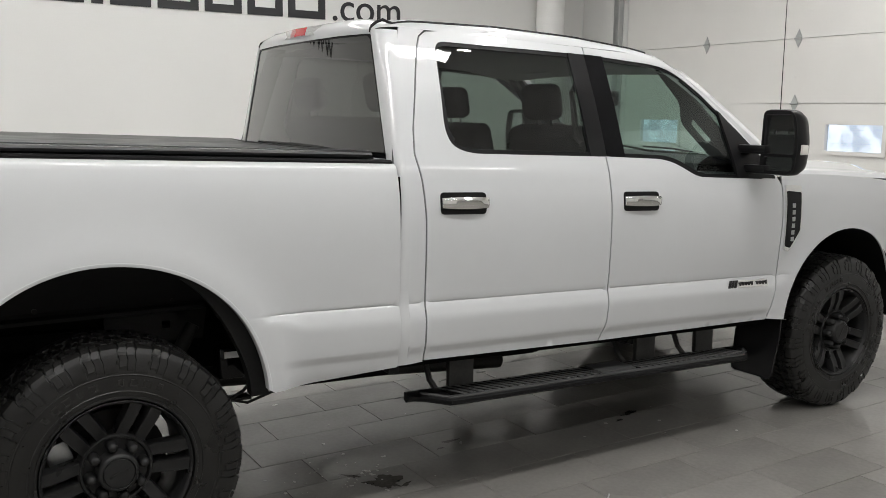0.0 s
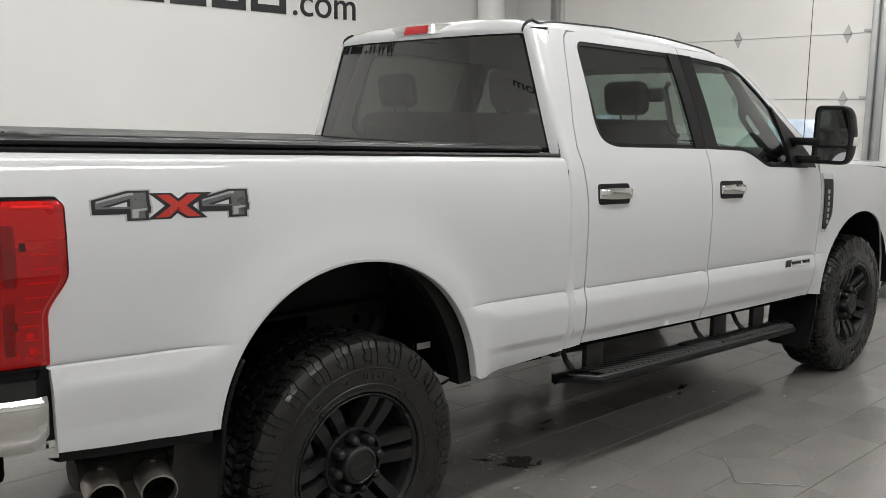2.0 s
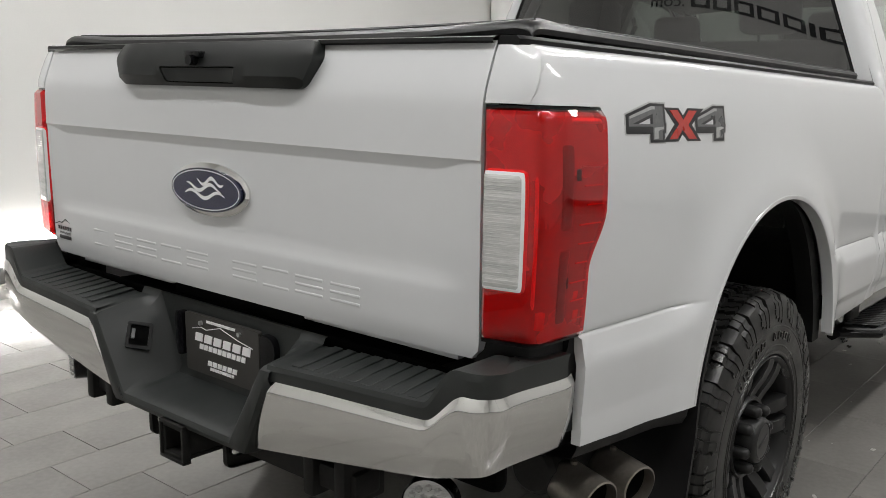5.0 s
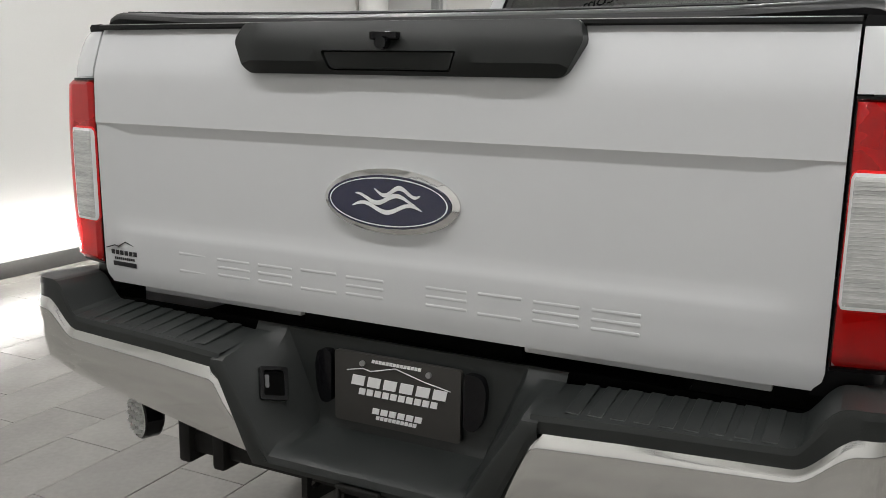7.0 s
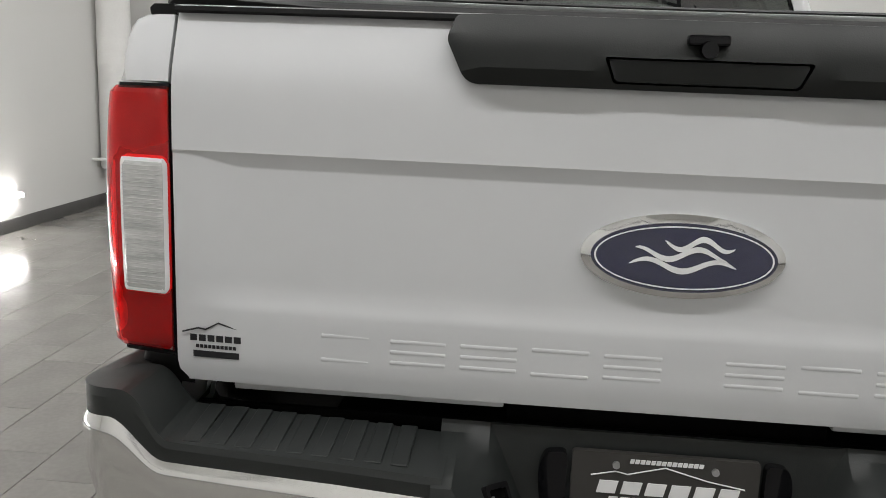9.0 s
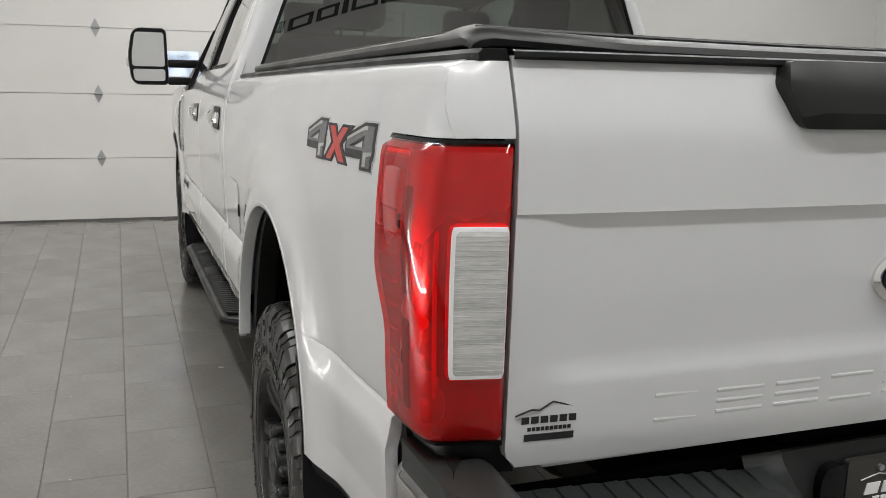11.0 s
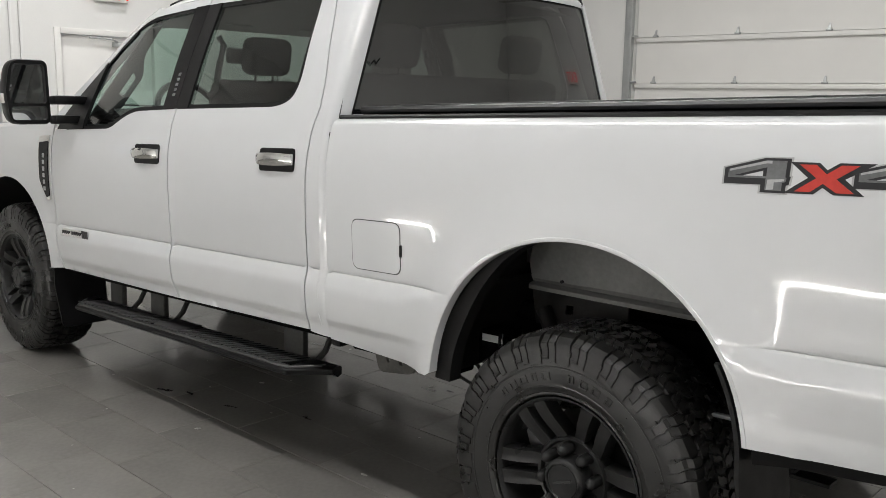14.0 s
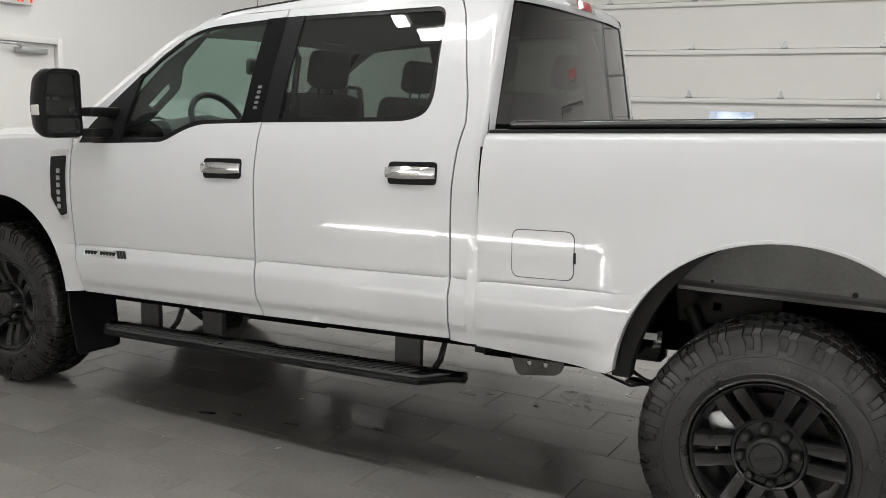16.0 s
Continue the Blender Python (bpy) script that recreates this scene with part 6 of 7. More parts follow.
# axles, springs, frame
bm = bmesh.new()
cyl(bm, (0, -0.72, R_T), (0, 0.72, R_T), 0.055, n=16)
bmesh.ops.create_uvsphere(bm, u_segments=20, v_segments=12, radius=0.16, matrix=Matrix.Translation((0, 0.05, R_T)))
part("axle", bm, STEEL, truck)
bm = bmesh.new()
cyl(bm, (4.06, -0.7, R_T), (4.06, 0.7, R_T), 0.05, n=16)
part("axle", bm, STEEL, truck)
for s in (-1, 1):
    part("frame_rail", boxed(-1.15, 4.85, s * 0.40, s * 0.48, 0.66, 0.80, 0.01), STEEL, truck, slope=True)
    bm = bmesh.new()
    for k in range(4):
        box(bm, -0.62 + 0.1 * k, 0.62 - 0.1 * k, s * 0.52, s * 0.58, R_T + 0.05 + 0.013 * k, R_T + 0.061 + 0.013 * k)
    part("leaf_spring", bm, STEEL, truck)
    bm = bmesh.new()
    cyl(bm, (0.12, s * 0.62, R_T - 0.04), (0.38, s * 0.60, 0.85), 0.028, n=14)
    part("damper", bm, STEEL, truck)
    # mud flaps
    def flap_x(z):
        return AR_X - math.sqrt(max(0.0, AR_R ** 2 - max(0.0, z - AR_Z) ** 2)) + 0.006 - 0.13 * max(0.0, AR_Z - z)

    bm = slab(rounded([(s * 0.70, 0.22), (s * 0.99, 0.22), (s * 1.003, 0.62), (s * 1.003, 0.90), (s * 0.985, 0.905), (s * 0.95, 0.76), (s * 0.70, 0.74)], [0.02, 0.03, 0.02, 0.006, 0.006, 0.03, 0.02]), lambda y, z: Vector((flap_x(z), y, z)), (0.012, 0, 0), 0.03)
    part("mud_flap", bm, BLACK_TRIM, truck, "black rubber mud flap", slope=True)
    bm = slab(rounded([(s * 0.68, 0.36), (s * 0.95, 0.36), (s * 0.975, 0.60), (s * 0.965, 0.80), (s * 0.68, 0.80)], 0.03), lambda y, z: Vector((3.50 - 0.10 * (0.75 - z), y, z)), (-0.012, 0, 0), 0.06)
    part("mud_flap", bm, BLACK_TRIM, truck, "black rubber mud flap", slope=True)
for s in (-1, 1):
    # inner bed panel with its flange, the sheet behind it and small things in the well
    q = rounded([(-0.50, 0.915), (0.43, 0.945), (0.44, 1.05), (0.30, 1.25), (-0.40, 1.25), (-0.52, 1.08)], [0.01, 0.03, 0.08, 0.1, 0.1, 0.1])
    bm = sheet(q, lambda x, z: Vector((x, s * (0.60 + 0.16 * max(0, z - 0.95) + 0.10 * smooth(1.15, 1.27, z)), z)), 0.04)
    rows = []
    for i in range(9):
        x = -0.50 + 0.92 * i / 8
        zz = 0.918 + 0.030 * (x + 0.5) / 0.92
        rows.append([Vector((x, s * y, zz + dz)) for y, dz in ((0.600, 0.022), (0.607, 0.008), (0.628, 0.003), (0.634, -0.002), (0.634, -0.016))])
    grid(bm, rows)
    # the right panel takes the dark liner colour, the left one the grey
    panel = part("bed_wheel_panel", bm, PANEL if s > 0 else LINER, truck, "bare grey inner bed panel with a folded flange" if s > 0 else "darker inner bed panel with a folded flange", slope=True)
    bm = slab(rounded([(s * 0.50, 0.83), (s * 0.90, 0.83), (s * 0.90, 1.23), (s * 0.50, 1.23)], 0.03), lambda y, z: Vector((0.535, y, z)), (0.012, 0, 0), 0.08)
    box(bm, 0.515, 0.535, s * 0.70, s * 0.82, 1.02, 1.13, 0.006)
    part("bed_bulkhead", bm, BULKHEAD, truck, "dull dark front sheet of the wheelhouse", slope=True)
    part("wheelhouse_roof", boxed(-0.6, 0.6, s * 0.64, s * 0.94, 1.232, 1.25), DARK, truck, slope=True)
    for bx, bz in ((-0.19, 0.955), (0.30, 0.965)):
        bm = bmesh.new()
        cyl(bm, (bx, s * 0.595, bz), (bx, s * 0.610, bz), 0.010 if bx < 0 else 0.006, n=10)
        part("panel_bolt", bm, STEEL, panel, slope=True)
    bm = slab([(0.05, 0.80), (0.42, 0.80), (0.44, 0.92), (0.05, 0.905)], lambda x, z: Vector((x, s * 0.585, z)), (0, -s * 0.01, 0), 0.05, [[(0.28 + a, 0.865 + b) for a, b in ((-0.016, -0.016), (0.016, -0.016), (0.016, 0.016), (-0.016, 0.016))]])
    part("frame_plate", bm, STEEL, truck, "dull grey frame plate with a square hole", slope=True)
    bx = part("control_box", boxed(0.435, 0.545, s * 0.66, s * 0.75, 0.665, 0.79, 0.008), GLOSS_BLACK, truck, "small black box with a paper label", slope=True)
    part("paper_label", boxed(0.455, 0.525, s * 0.75, s * 0.7525, 0.75, 0.775), WHITE_MARK, bx, "white paper label", slope=True)
    bm = bmesh.new()
    tube(bm, [(0.70, s * 0.72, 0.60), (0.66, s * 0.71, 0.58), (0.56, s * 0.70, 0.545), (0.48, s * 0.66, 0.56)], 0.006, 6)
    part("brake_line", bm, STEEL, truck, slope=True)
    bm = bmesh.new()
    tube(bm, [(0.60, s * 0.71, 0.66), (0.54, s * 0.71, 0.60), (0.47, s * 0.68, 0.55)], 0.007, 6)
    part("brake_line", bm, STEEL, truck, slope=True)
    if s < 0:
        continue
    bm = slab(rounded([(0.79, 0.66), (0.815, 0.575), (1.0, 0.553), (1.04, 0.67)], 0.03), lambda x, z: Vector((x, s * 0.80, z)), (0, -s * 0.012, 0), 0.05,
              [[(cx + 0.012 * math.cos(k * 0.785), 0.61 + 0.012 * math.sin(k * 0.785)) for k in range(8)] for cx in (0.88, 0.95)])
    part("spring_hanger", bm, HANGER, truck, "dull metal bracket with two holes", slope=True)
    part("rear_hook", boxed(-0.455, -0.36, s * 0.78, s * 0.80, 0.69, 0.70, 0.002), GALV, truck, slope=True)
for s in (-1, 1):
    part("cross_sill", boxed(0.60, 1.16, s * 0.70, s * 0.80, 0.615, 0.69, 0.012), DARK, truck, slope=True)
part("fuel_tank", boxed(0.75, 2.3, -0.42, 0.1, 0.50, 0.70, 0.05), DARK, truck, slope=True)
part("transmission", boxed(2.4, 3.4, -0.2, 0.2, 0.45, 0.75, 0.06), DARK, truck, slope=True)
part("engine_block", boxed(3.5, 4.7, -0.4, 0.4, 0.6, 1.3, 0.05), DARK, truck, slope=True)

# ---- details on the truck's sides ----
for s in (-1, 1):
    def on(fn, out, s=s):
        return lambda x, z: Vector((x, s * (fn(x, z) + out), z))

    # mirror
    mx, my = (0.0, -0.03) if s < 0 else (0.06, 0.002)
    arm = bmesh.new()
    for z0, z1, ya in ((1.60, 1.645, 0.88), (1.50, 1.545, 0.92)):
        r = box(arm, 3.15, 3.235, s * ya, s * 1.06, z0, z1, 0.012)
    mir = part("door_mirror", arm, BLACK_TRIM, truck, "large black towing mirror on two arms", slope=True)
    bm = slab(rounded([(3.105, 1.478), (3.385, 1.472), (3.325, 1.565), (3.20, 1.70), (3.075, 1.815), (3.085, 1.77)], 0.012), on(y_cab, 0.002), (0, -s * 0.02, 0), 0.03)
    part("mirror_base", bm, BLACK_TRIM, mir, "black mirror base plate", slope=True)
    bm = slab([(3.085, 1.474), (3.11, 1.474), (3.095, 1.80), (3.073, 1.815)], on(y_cab, 0.004), (0, -s * 0.02, 0), 0.04)
    part("window_divider", bm, BLACK_TRIM, mir, "black divider bar", slope=True)
    bm = bmesh.new()
    rows = []
    for dx, k in ((0.0, 1.0), (0.015, 1.03), (0.06, 1.02), (0.10, 0.92), (0.13, 0.72), (0.145, 0.35), (0.147, 0.02)):
        q = rounded([(-0.12, -0.158), (0.115, -0.158), (0.135, 0.0), (0.105, 0.158), (-0.11, 0.158)], [0.035, 0.06, 0.04, 0.06, 0.035])
        rows.append([Vector((3.165 + dx + mx, s * (1.155 + my + 0.86 * a * k), 1.662 + b * k)) for a, b in q])
    for r in rows:
        r.append(r[0].copy())
    grid(bm, rows)
    bmesh.ops.remove_doubles(bm, verts=bm.verts, dist=1e-5)
    part("mirror_shell", bm, BLACK_TRIM, mir, "textured black mirror shell", slope=True)
    fr = rounded([(1.035, 1.504), (1.27, 1.504), (1.29, 1.662), (1.26, 1.82), (1.045, 1.82)], [0.035, 0.06, 0.04, 0.06, 0.035])
    hole1 = rounded([(1.055, 1.605), (1.268, 1.605), (1.268, 1.68), (1.245, 1.80), (1.06, 1.80)], 0.02)
    hole2 = rounded([(1.055, 1.522), (1.255, 1.522), (1.265, 1.59), (1.055, 1.59)], 0.02)
    bm = sheet(fr, lambda y, z: Vector((3.160 + mx, s * (1.155 + 0.86 * (y - 1.155) + my), z)), 0.04, [hole1, hole2])
    rim(bm, (0.02, 0, 0))
    part("mirror_frame", bm, BLACK_TRIM, mir, slope=True)
    for h in (hole1, hole2):
        bm = sheet(h, lambda y, z: Vector((3.176 + mx + 0.03 * (z - (h[0][1] + h[len(h) // 2][1]) / 2), s * (1.155 + 0.86 * (y - 1.155) + my), z)), 0.06)
        part("mirror_glass", bm, MIRROR, mir, "mirror glass", slope=True)
    part("marker_lamp", boxed(3.185 + mx, 3.235 + mx, s * (1.243 + my), s * (1.281 + my), 1.605, 1.655, 0.006), AMBER, mir, "clear marker lamp", slope=True)

    # fender vent
    fd = slab(rounded([(3.455, 1.09), (3.50, 1.085), (3.578, 1.19), (3.582, 1.435), (3.452, 1.442)], 0.012), on(y_cab, 0.010), (0, -s * 0.014, 0), 0.03)
    vent = part("fender_vent", fd, CHROME, truck, "chrome-framed black fender vent", slope=True)
    fd = slab(rounded([(3.459, 1.112), (3.50, 1.101), (3.569, 1.195), (3.573, 1.402), (3.459, 1.409)], 0.01), on(y_cab, 0.0125), (0, -s * 0.008, 0), 0.03)
    part("vent_mesh", fd, BLACK_TRIM, vent, slope=True)
    bm = bmesh.new()
    for k in range(6):
        z = 1.15 + 0.036 * k
        box(bm, 3.498, 3.524, s * (y_cab(3.51, z) + 0.010), s * (y_cab(3.51, z) + 0.0145), z - 0.012, z + 0.012, 0.002, 1)
    part("vent_bars", bm, GALV, vent, "small pale bars", slope=True)
    # engine badge on the front door, as bars
    bm = slab(rounded([(3.11, 0.905), (3.345, 0.905), (3.345, 0.94), (3.11, 0.94)], 0.004), on(y_cab, 0.003), (0, -s * 0.004, 0), 0.04)
    eb = part("engine_badge", bm, CHROME, truck, "chrome engine badge drawn as bars", slope=True)
    for k in range(10):
        x = 3.12 + 0.0222 * k
        if k == 5:
            continue
        y = y_cab(x, 0.92) + 0.0035
        part("badge_bar", boxed(x, x + 0.015, s * (y - 0.002), s * (y + 0.001), 0.913, 0.933), DARK_MARK, eb, slope=True)
    for k in range(3):
        bm = bmesh.new()
        x = 3.035 + 0.022 * k
        y = y_cab(x, 0.92) + 0.003
        flat_poly(bm, [(x, s * y, 0.905), (x + 0.018, s * y, 0.905), (x + 0.026, s * y, 0.945), (x + 0.008, s * y, 0.945)], (0, s * 0.002, 0))
        part("badge_mark", bm, DARK_MARK, eb, slope=True)

    # 4x4 decal on the bed side: outlined slanted figures
    sgn = 1 if s < 0 else -1
    x_start = -0.875 if s < 0 else -0.429

    def figure(poly, hole, out, mat, name, x_off):
        def flat(q):
            return [(x_start + sgn * (x_off + a * 0.16), 1.3554 + b * 0.0636) for a, b in q]
        part(name, slab(flat(poly), on(y_bed, out), (0, -s * 0.0008, 0), 0.03, [flat(hole)] if hole else []), mat, decal, slope=True)

    bm = slab([(x_start + sgn * 0.12, 1.36), (x_start + sgn * 0.14, 1.36), (x_start + sgn * 0.14, 1.37), (x_start + sgn * 0.12, 1.37)], on(y_bed, 0.0004), (0, -s * 0.0004, 0), 0.03)
    decal = part("four_by_four_decal", bm, DARK_MARK, truck, "grey and red 4x4 decal with dark outlines", slope=True)
    for off in (0.0, 0.305):
        figure([(-0.03, -0.04), (-0.03, 0.64), (0.60, 1.05), (1.03, 1.05), (1.03, 0.37), (1.05, 0.37), (1.03, 0.0), (0.99, -0.03), (0.99, -0.34), (0.55, -0.34), (0.55, -0.04)], [(0.2, 0.26), (0.60, 0.26), (0.60, 0.52)], 0.0006, LIGHT_MARK, "figure_edge", off)
        figure([(0, 0), (0, 0.61), (0.61, 1.0), (1.0, 1.0), (1.0, 0.34), (1.02, 0.34), (1.0, 0.03), (0.96, 0), (0.96, -0.29), (0.58, -0.29), (0.58, 0)], [(0.2, 0.26), (0.60, 0.26), (0.60, 0.52)], 0.0010, DARK_MARK, "figure_outline", off)
        figure([(0.06, 0.24), (0.06, 0.55), (0.63, 0.91), (0.94, 0.91), (0.94, 0.30), (0.96, 0.26), (0.95, 0.13), (0.90, 0.10), (0.90, -0.2), (0.65, -0.2), (0.65, 0.24)], [(0.15, 0.32), (0.655, 0.32), (0.655, 0.66)], 0.0014, GREY_MARK, "figure_fill", off)
        figure([(0.08, 0.48), (0.08, 0.56), (0.63, 0.90), (0.72, 0.90), (0.72, 0.80), (0.64, 0.80)], None, 0.0018, LIGHT_MARK, "figure_shine", off)
        figure([(0.68, 0.20), (0.93, 0.24), (0.93, 0.16), (0.78, 0.10), (0.78, -0.16), (0.67, -0.18)], None, 0.0018, LIGHT_MARK, "figure_shine", off)
    cross = [(0.0, 0.88), (0.42, 0.88), (0.54, 0.62), (0.70, 0.88), (1.20, 0.88), (0.80, 0.30), (1.08, -0.27), (0.66, -0.27), (0.50, -0.02), (0.38, -0.27), (-0.06, -0.27), (0.28, 0.32)]
    inner = [(0.14, 0.80), (0.38, 0.80), (0.54, 0.47), (0.73, 0.80), (0.98, 0.80), (0.68, 0.30), (0.94, -0.19), (0.70, -0.19), (0.50, 0.13), (0.33, -0.19), (0.10, -0.19), (0.40, 0.32)]
    figure(cross, None, 0.0012, DARK_MARK, "cross_outline", 0.158)
    figure(inner, None, 0.0017, RED_MARK, "cross_fill", 0.158)

    # running board
    bm = bmesh.new()
    rows = []
    for i in range(33):
        x = 1.222 + (3.345 - 1.222) * i / 32
        yo = 0.985 - 0.145 * (1 - smooth(1.222, 1.37, x)) ** 1.0 - 0.12 * smooth(3.22, 3.345, x)
        yo = max(yo, 0.85)
        rows.append([Vector((x, s * y, z)) for y, z in ((0.80, 0.500), (0.80, 0.53), (0.81, 0.536), (yo - 0.035, 0.536), (yo - 0.012, 0.533), (yo, 0.526), (yo, 0.513), (yo - 0.012, 0.503), (0.82, 0.490))])
    for r in rows:
        r.append(r[0].copy())
    grid(bm, rows)
    bmesh.ops.remove_doubles(bm, verts=bm.verts, dist=1e-5)
    bmesh.ops.holes_fill(bm, edges=[e for e in bm.edges if e.is_boundary])
    board = part("running_board", bm, BLACK_TRIM, truck, "black running board with slanted tread ribs", slope=True)
    # near-black bed holds the shade of the slots between the ribs
    part("tread_bed", boxed(1.38, 3.25, s * 0.818, s * 0.952, 0.5355, 0.5385), DARK, board, "near-black tread bed, shade between the ribs put into its colour", slope=True)
    rb = bmesh.new()
    box(rb, -0.0100, 0.0100, -0.064, 0.064, 0, 0.0068, 0.0015, 1)
    for v in rb.verts:
        v.co.x += v.co.y * 0.55 * s
    tread = bpy.data.meshes.new("tread_rib")
    rb.to_mesh(tread)
    rb.free()
    tread.materials.append(RIB)
    for k in range(42):
        x = 1.41 + 0.0438 * k
        if 2.20 < x < 2.46:
            continue
        ob = new("tread_rib", tread)
        ob.location = (x, s * 0.885, 0.535 - RAKE * x)
        ob.parent = board
    # pale strip draws the glint along the board's outer edge
    bm = bmesh.new()
    rows = []
    for i in range(25):
        x = 1.27 + 2.02 * i / 24
        yo = max(0.85, 0.985 - 0.145 * (1 - smooth(1.222, 1.37, x)) - 0.12 * smooth(3.22, 3.345, x))
        rows.append([Vector((x, s * (yo - q), z)) for q, z in ((0.034, 0.534), (0.034, 0.5405), (0.030, 0.5425), (0.018, 0.5415), (0.013, 0.538), (0.013, 0.53))])
    grid(bm, rows)
    part("edge_strip", bm, RIB, board, "lighter outer edge, a highlight put into the colour", slope=True)
    part("board_plate", boxed(2.22, 2.44, s * 0.82, s * 0.95, 0.5355, 0.5475, 0.003), RIB, board, "flat plate between the ribs", slope=True)
    for x in (1.50, 2.62, 3.05):
        bm = boxed(x - 0.065, x + 0.065, s * 0.80, s * 0.83, 0.52, 0.72, 0.006)
        tube(bm, [(x - 0.11, s * 0.80, 0.515), (x - 0.125, s * 0.76, 0.56), (x - 0.12, s * 0.70, 0.66), (x - 0.1, s * 0.62, 0.70)], 0.014, 8)
        part("board_bracket", bm, BRACKET, truck, "dark grey board bracket", slope=True)
    part("body_mount", boxed(1.08, 1.13, s * 0.84, s * 0.93, 0.66, 0.72, 0.008), BLACK_TRIM, truck, slope=True)

# fuel door on the left bed side
q = rounded([(0.712, 0.985), (0.962, 0.985), (0.962, 1.168), (0.712, 1.168)], 0.035)
# a black ring on the paint stands in for the shaded gap
bm = sheet(q, lambda x, z: Vector((x, y_bed(x, z) + 0.0006, z)), 0.03, [[(0.837 + (a - 0.837) * 0.972, 1.0765 + (b - 1.0765) * 0.965) for a, b in q]])
fd = part("fuel_door", bm, DARK_MARK, truck, "white fuel door, the shade of its gap drawn as a dark ring", slope=True)
bm = slab([(0.837 + (a - 0.837) * 0.972, 1.0765 + (b - 1.0765) * 0.965) for a, b in q], lambda x, z: Vector((x, y_bed(x, z) + 0.0022, z)), (0, -0.003, 0), 0.03)
part("fuel_flap", bm, PAINT, fd, slope=True)
part("flap_pull", boxed(0.706, 0.716, 0.966, 0.978, 1.05, 1.092, 0.003), BLACK_TRIM, fd, "black pull notch", slope=True)

# ---- cabin ----
part("cabin_floor", boxed(1.2, 3.4, -0.86, 0.86, 0.74, 0.78), DARK, truck, slope=True)
bm = bmesh.new()
grid(bm, [[Vector((x, a * (y_cab(x, 2.03) - 0.03), 2.055 - 0.02 * abs(a) ** 3 + (roof_z(x) - 2.12))) for a in (-1, -0.8, -0.4, 0, 0.4, 0.8, 1)] for x in (1.22, 1.5, 2.0, 2.5, 2.85)])
part("headliner", bm, HEADLINER, truck, "pale grey headliner", slope=True)


def seat(x, y, w, name):
    bm = boxed(x - 0.05, x + 0.46, y - w / 2, y + w / 2, 1.02, 1.17, 0.05, 3)
    st = part(name, bm, SEAT, truck, "dark cloth seat", slope=True)
    bm = bmesh.new()
    vs = box(bm, -0.07, 0.07, -w / 2, w / 2, 0, 0.60, 0.05, 3)
    bmesh.ops.transform(bm, matrix=pose(x - 0.02, y, 1.12, 0, -14, 0), verts=bm.verts)
    part("backrest", bm, SEAT, st, slope=True)
    for yy in ((y,) if w < 0.8 else (y - 0.42, y + 0.42)):
        bm = bmesh.new()
        box(bm, -0.05, 0.05, -0.13, 0.13, 0.03, 0.21, 0.045, 3)
        bmesh.ops.transform(bm, matrix=pose(x - 0.175, yy, 1.70, 0, -10, 0), verts=bm.verts)
        for d in (-0.05, 0.05):
            cyl(bm, (x - 0.165, yy + d, 1.66), (x - 0.175, yy + d, 1.76), 0.006, n=8)
        part("headrest", bm, SEAT, st, slope=True)


seat(2.42, -0.42, 0.54, "front_seat")
seat(2.42, 0.42, 0.54, "front_seat")
seat(1.52, 0.0, 1.45, "rear_bench")
bm = bmesh.new()
grid(bm, [[Vector((x + 0.03 * math.cos(2.2 * y), y, z + 0.020 * math.exp(-((y - 0.42) / 0.17) ** 2) * lift + 0.012 * math.exp(-(y / 0.2) ** 2) * lift)) for x, z, lift in ((2.96, 1.12, 0), (2.90, 1.28, 0), (2.91, 1.44, 0.5), (2.95, 1.54, 1.0), (3.02, 1.578, 1.6), (3.12, 1.578, 1.2), (3.26, 1.55, 0.4), (3.46, 1.525, 0))]
          for y in [-0.82 + 1.64 * k / 40 for k in range(41)]])
part("dashboard", bm, CABIN, truck, "dark grey dashboard with an instrument hood", slope=True)
for y in (-0.30, 0.12):
    bm = bmesh.new()
    tube(bm, [(3.56, y, 1.575), (3.50, y + 0.20, 1.60), (3.47, y + 0.42, 1.605)], 0.006, 6)
    part("wiper", bm, BLACK_TRIM, truck, "black wiper arm on the windscreen", slope=True)
part("console", boxed(2.35, 3.0, -0.14, 0.14, 0.9, 1.2, 0.03), CABIN, truck, slope=True)
bm = bmesh.new()
lathe(bm, [(0.165, 0.0), (0.178, 0.016), (0.192, 0.016), (0.2, 0.0), (0.192, -0.016), (0.178, -0.016), (0.165, 0.0)], 32, pose(2.94, 0.42, 1.555, 0, 0, 90) @ pose(0, 0, 0, 28, 0, 0))
box(bm, 2.92, 3.0, 0.36, 0.48, 1.51, 1.59, 0.02)
cyl(bm, (2.96, 0.25, 1.55), (2.96, 0.60, 1.55), 0.014, n=8)
part("steering_wheel", bm, CABIN, truck, "dark steering wheel", slope=True)
part("cabin_mirror", boxed(2.98, 3.02, -0.135, 0.135, 1.835, 1.925, 0.018, 3), CABIN, truck, "rear-view mirror", slope=True)
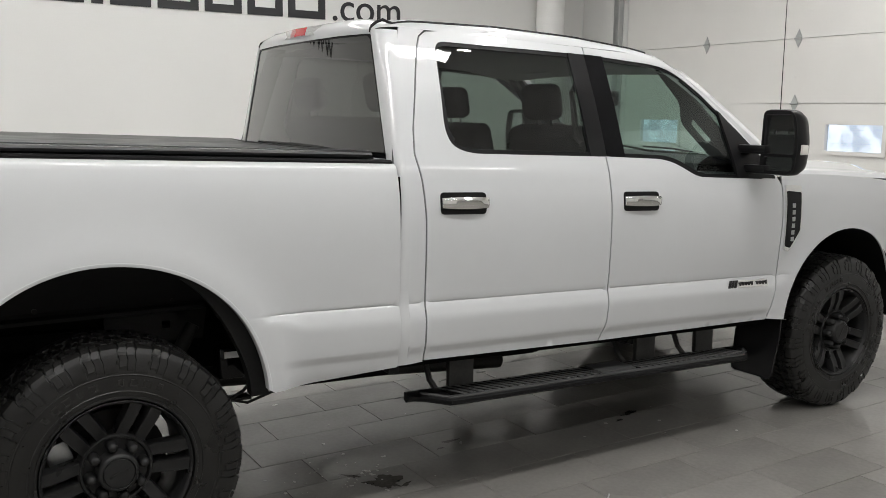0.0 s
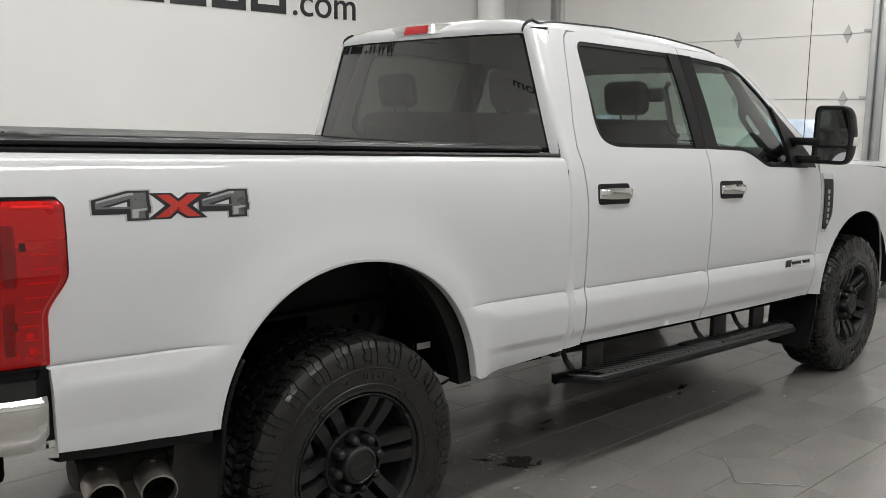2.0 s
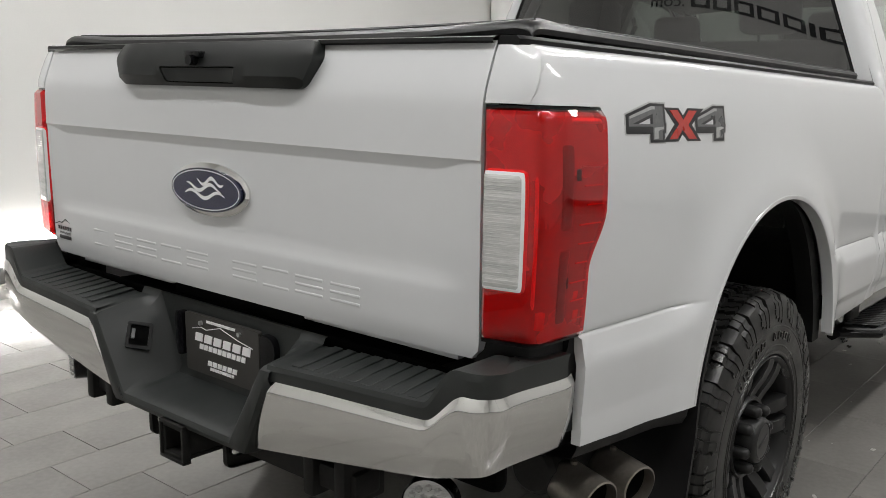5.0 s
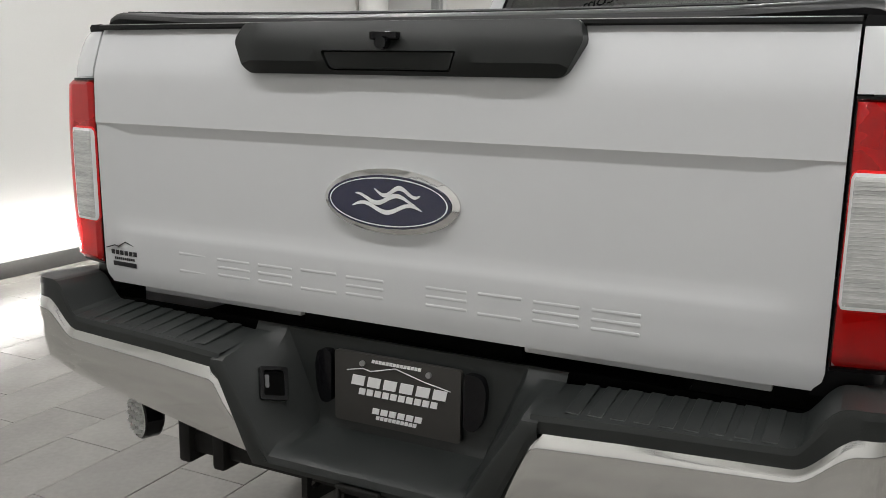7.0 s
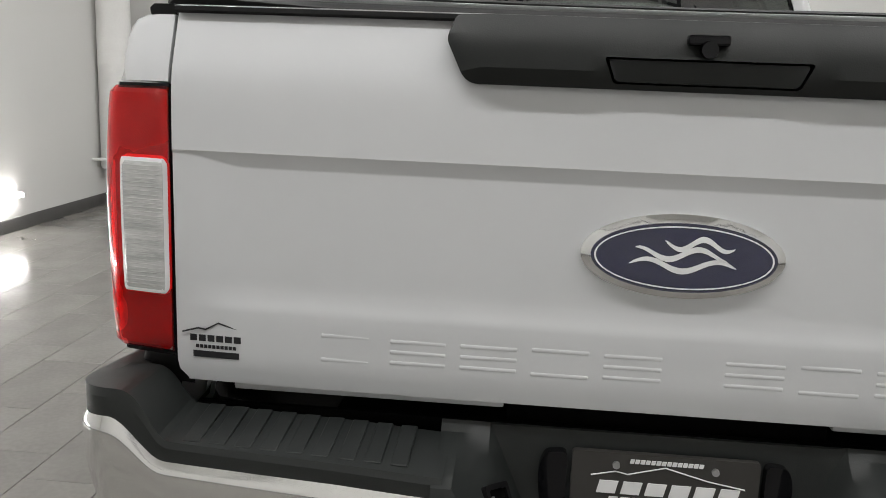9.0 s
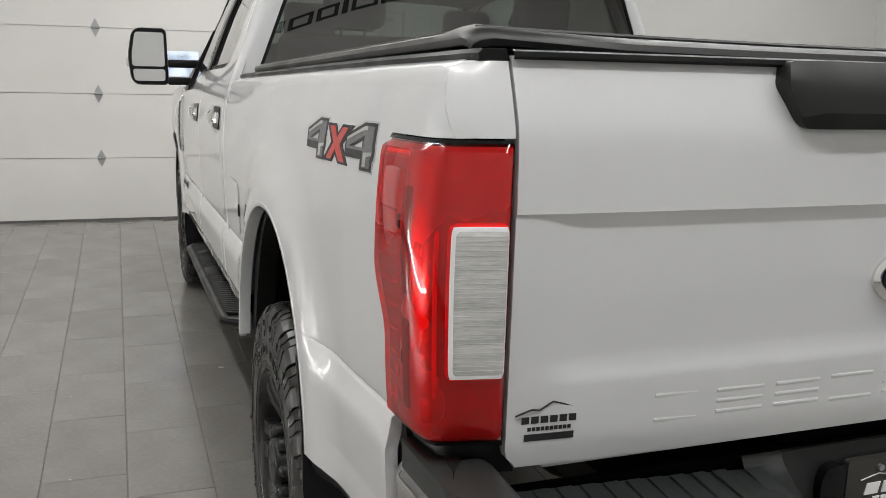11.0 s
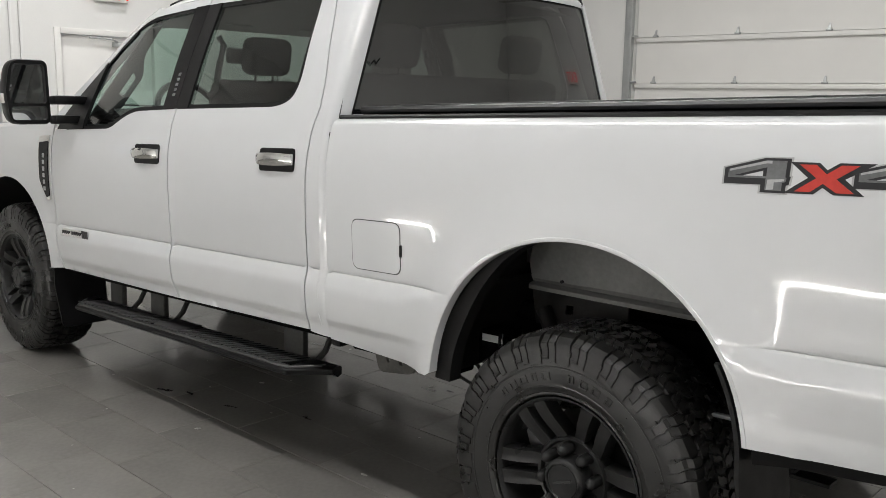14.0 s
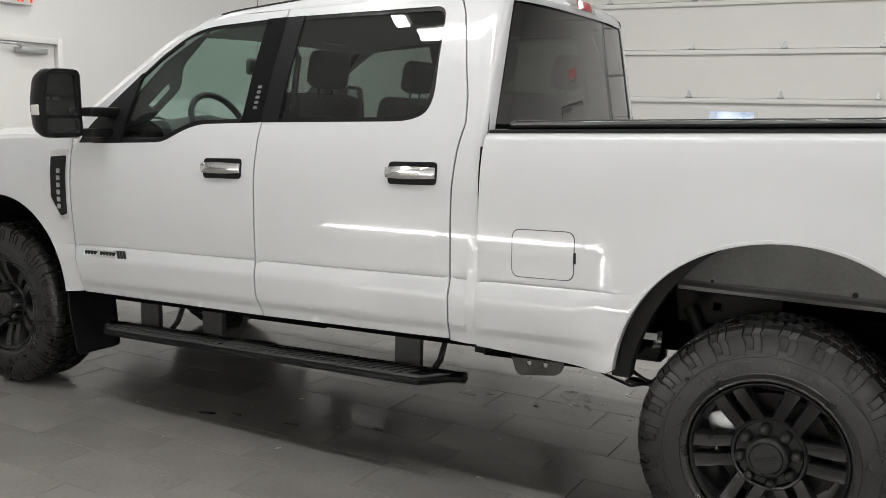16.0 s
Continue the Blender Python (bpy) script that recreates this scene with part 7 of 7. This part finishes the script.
for s in (-1, 1):
    # windscreen pillar trim with a looped grab handle
    def pillar(u, v, s=s):
        """u down the pillar, v inwards from its edge."""
        return Vector((2.80 + 0.60 * u - 0.42 * v, s * (0.655 + 0.125 * u - 0.10 * v), 2.045 - 0.535 * u - 0.55 * v))

    plate = rounded([(0.0, 0.0), (1.0, 0.0), (1.0, 0.10), (0.80, 0.12), (0.68, 0.20), (0.36, 0.20), (0.27, 0.10), (0.0, 0.08)], [0, 0, 0.02, 0.05, 0.05, 0.05, 0.05, 0])
    slot = rounded([(0.41, 0.105), (0.62, 0.105), (0.60, 0.16), (0.43, 0.16)], 0.02)
    bm = sheet(plate, lambda u, v: pillar(u, v) + Vector((0.012, 0, 0)), 0.06, [slot])
    rim(bm, (0.022, -s * 0.012, 0.012))
    part("pillar_trim", bm, CABIN, truck, "dark grey pillar trim with a slotted grab handle", slope=True)
    bm = bmesh.new()
    tube(bm, [(2.20, s * 0.77, 1.62), (2.19, s * 0.735, 1.65), (2.20, s * 0.70, 1.78), (2.21, s * 0.67, 1.86), (2.22, s * 0.69, 1.90)], 0.015, 8)
    part("grab_handle", bm, CABIN, truck, "grey pillar grab handle", slope=True)
    part("sun_visor", boxed(2.70, 2.90, s * 0.16, s * 0.56, 2.012, 2.03, 0.008), HEADLINER, truck, "pale folded sun visor", slope=True)
    part("door_card", boxed(1.3, 3.35, s * 0.86, s * 0.885, 0.8, 1.50), CABIN, truck, slope=True)

# ---- damp marks on the floor ----
def damp(cx, cy, rx, ry, seed, turn=0.0):
    random.seed(seed)
    ph = [random.uniform(0, 6.28) for _ in range(8)]
    q = []
    for i in range(90):
        a = 2 * math.pi * i / 90
        k = 1 + sum(w * math.sin(n * a + p) for n, w, p in zip((1, 2, 3, 5, 8, 13, 19, 27), (0.25, 0.25, 0.2, 0.15, 0.1, 0.07, 0.05, 0.04), ph))
        u, v = rx * k * math.cos(a), ry * k * math.sin(a)
        q.append((cx + u * math.cos(turn) - v * math.sin(turn), cy + u * math.sin(turn) + v * math.cos(turn)))
    bm = sheet(q, lambda x, y: Vector((x, y, 0.0012)), 0.05)
    tagged(part("damp_patch", bm, WET), "small dark wet patch on the tiles", "puddle")


for i, (cx, cy, rx, ry, tn) in enumerate(((1.25, -0.60, 0.085, 0.06, -1.0), (1.13, -0.44, 0.06, 0.010, -0.9), (1.32, -0.66, 0.03, 0.012, 0.4), (1.77, -0.30, 0.045, 0.014, 0.2), (1.68, -0.36, 0.02, 0.008, 0), (2.91, -0.43, 0.07, 0.016, 0.3), (2.78, -0.50, 0.03, 0.010, 0),
                                          (2.3, 0.62, 0.035, 0.010, 0.3), (2.75, 0.72, 0.05, 0.012, 0.2), (2.62, 0.66, 0.03, 0.010, 0), (1.9, 0.45, 0.03, 0.008, 0))):
    damp(cx, cy, rx, ry, i, tn)
# crumbs of mud and drops dried on the tiles
random.seed(31)
bm = bmesh.new()
for k in range(90):
    if k < 55:
        cx, cy = random.gauss(1.12, 0.16), random.gauss(-0.45, 0.16)
    elif k < 75:
        cx, cy = random.uniform(1.2, 3.2), random.uniform(-0.8, 0.9)
    else:
        cx, cy = random.uniform(-0.6, 3.4), random.uniform(0.9, 1.9) * random.choice((-1, 1))
    r = random.choice((0.003, 0.004, 0.005, 0.009))
    m = pose(cx, cy, 0.001, 0, 0, random.uniform(0, 360)) @ Matrix.Diagonal((r * random.uniform(1, 2.4), r, r * 0.35, 1))
    vs = bmesh.ops.create_icosphere(bm, subdivisions=1, radius=1.0, matrix=m)["verts"]
    for v in vs:
        v.co += Vector((random.uniform(-0.3, 0.3) * r, random.uniform(-0.3, 0.3) * r, 0))
tagged(part("mud_crumbs", bm, CRUMB), "dried mud crumbs and drops scattered on the tiles", "dirt", kind="stuff")
# square cover let into the floor beside the truck
cover_plate = thing("floor_cover", "square flush floor cover with a thin bright metal edge", "floor cover", (2.047, -1.418, 0.0))
corner = [Vector(p) for p in ((0.003, 0.203, 0.0), (-0.218, 0.012, 0.0), (-0.017, -0.215, 0.0), (0.232, -0.002, 0.0))]
bm = bmesh.new()
flat_poly(bm, [p * 0.985 + Vector((0, 0, 0.0035)) for p in corner], (0, 0, -0.003))
part("plate", bm, TILE, cover_plate)
for a, b in zip(corner[:2], corner[1:3]):
    d = (b - a).normalized()
    n = Vector((-d.y, d.x, 0)) * 0.0035
    bm = bmesh.new()
    flat_poly(bm, [a - n + Vector((0, 0, 0.005)), b - n + Vector((0, 0, 0.005)), b + n + Vector((0, 0, 0.005)), a + n + Vector((0, 0, 0.005))], (0, 0, -0.0045))
    part("edge_trim", bm, GALV, cover_plate, "thin bright metal trim")
# ---- floor tiles ----
def tile_mesh():
    bm = bmesh.new()
    a, b = 0.3010, 0.1497
    lo = [bm.verts.new((x, y, -0.006)) for x, y in ((-a, -b), (a, -b), (a, b), (-a, b))]
    mi = [bm.verts.new((x, y, -0.0012)) for x, y in ((-a, -b), (a, -b), (a, b), (-a, b))]
    c = 0.0012
    hi = [bm.verts.new((x, y, 0)) for x, y in ((-a + c, -b + c), (a - c, -b + c), (a - c, b - c), (-a + c, b - c))]
    for p, q in ((lo, mi), (mi, hi)):
        for i in range(4):
            bm.faces.new((p[i], p[(i + 1) % 4], q[(i + 1) % 4], q[i]))
    bm.faces.new(hi)
    me = bpy.data.meshes.new("tile")
    bm.to_mesh(me)
    bm.free()
    me.materials.append(TILE)
    return me


tile_me = tile_mesh()
verts, faces = [], []
tv, tf = [v.co.copy() for v in tile_me.vertices], [tuple(p.vertices) for p in tile_me.polygons]
random.seed(5)
row = -27
while 0.16 + 0.3025 * row < Y_LEFT:
    yc = 0.16 + 0.3025 * (row + 0.5)
    x = (1.02 if row % 2 == 0 else 1.42) - 0.605 * 15 + 0.3025
    while x < X_FRONT + 0.3:
        if x > X_BACK - 0.2:
            dz = random.uniform(-0.0004, 0.0004)
            if -2.0 < x < 5.2 and -2.75 < yc < 3.2:
                t = new("tile", tile_me)
                t.location = (x, yc, dz)
                t.parent = floor
            else:
                k = len(verts)
                verts += [(p.x + x, p.y + yc, p.z + dz) for p in tv]
                faces += [tuple(k + i for i in f) for f in tf]
        x += 0.605
    row += 1
me = bpy.data.meshes.new("far_tiles")
me.from_pydata(verts, [], faces)
me.materials.append(TILE)
far = new("far_tiles", me)
far.parent = floor
tagged(far, kind="stuff")
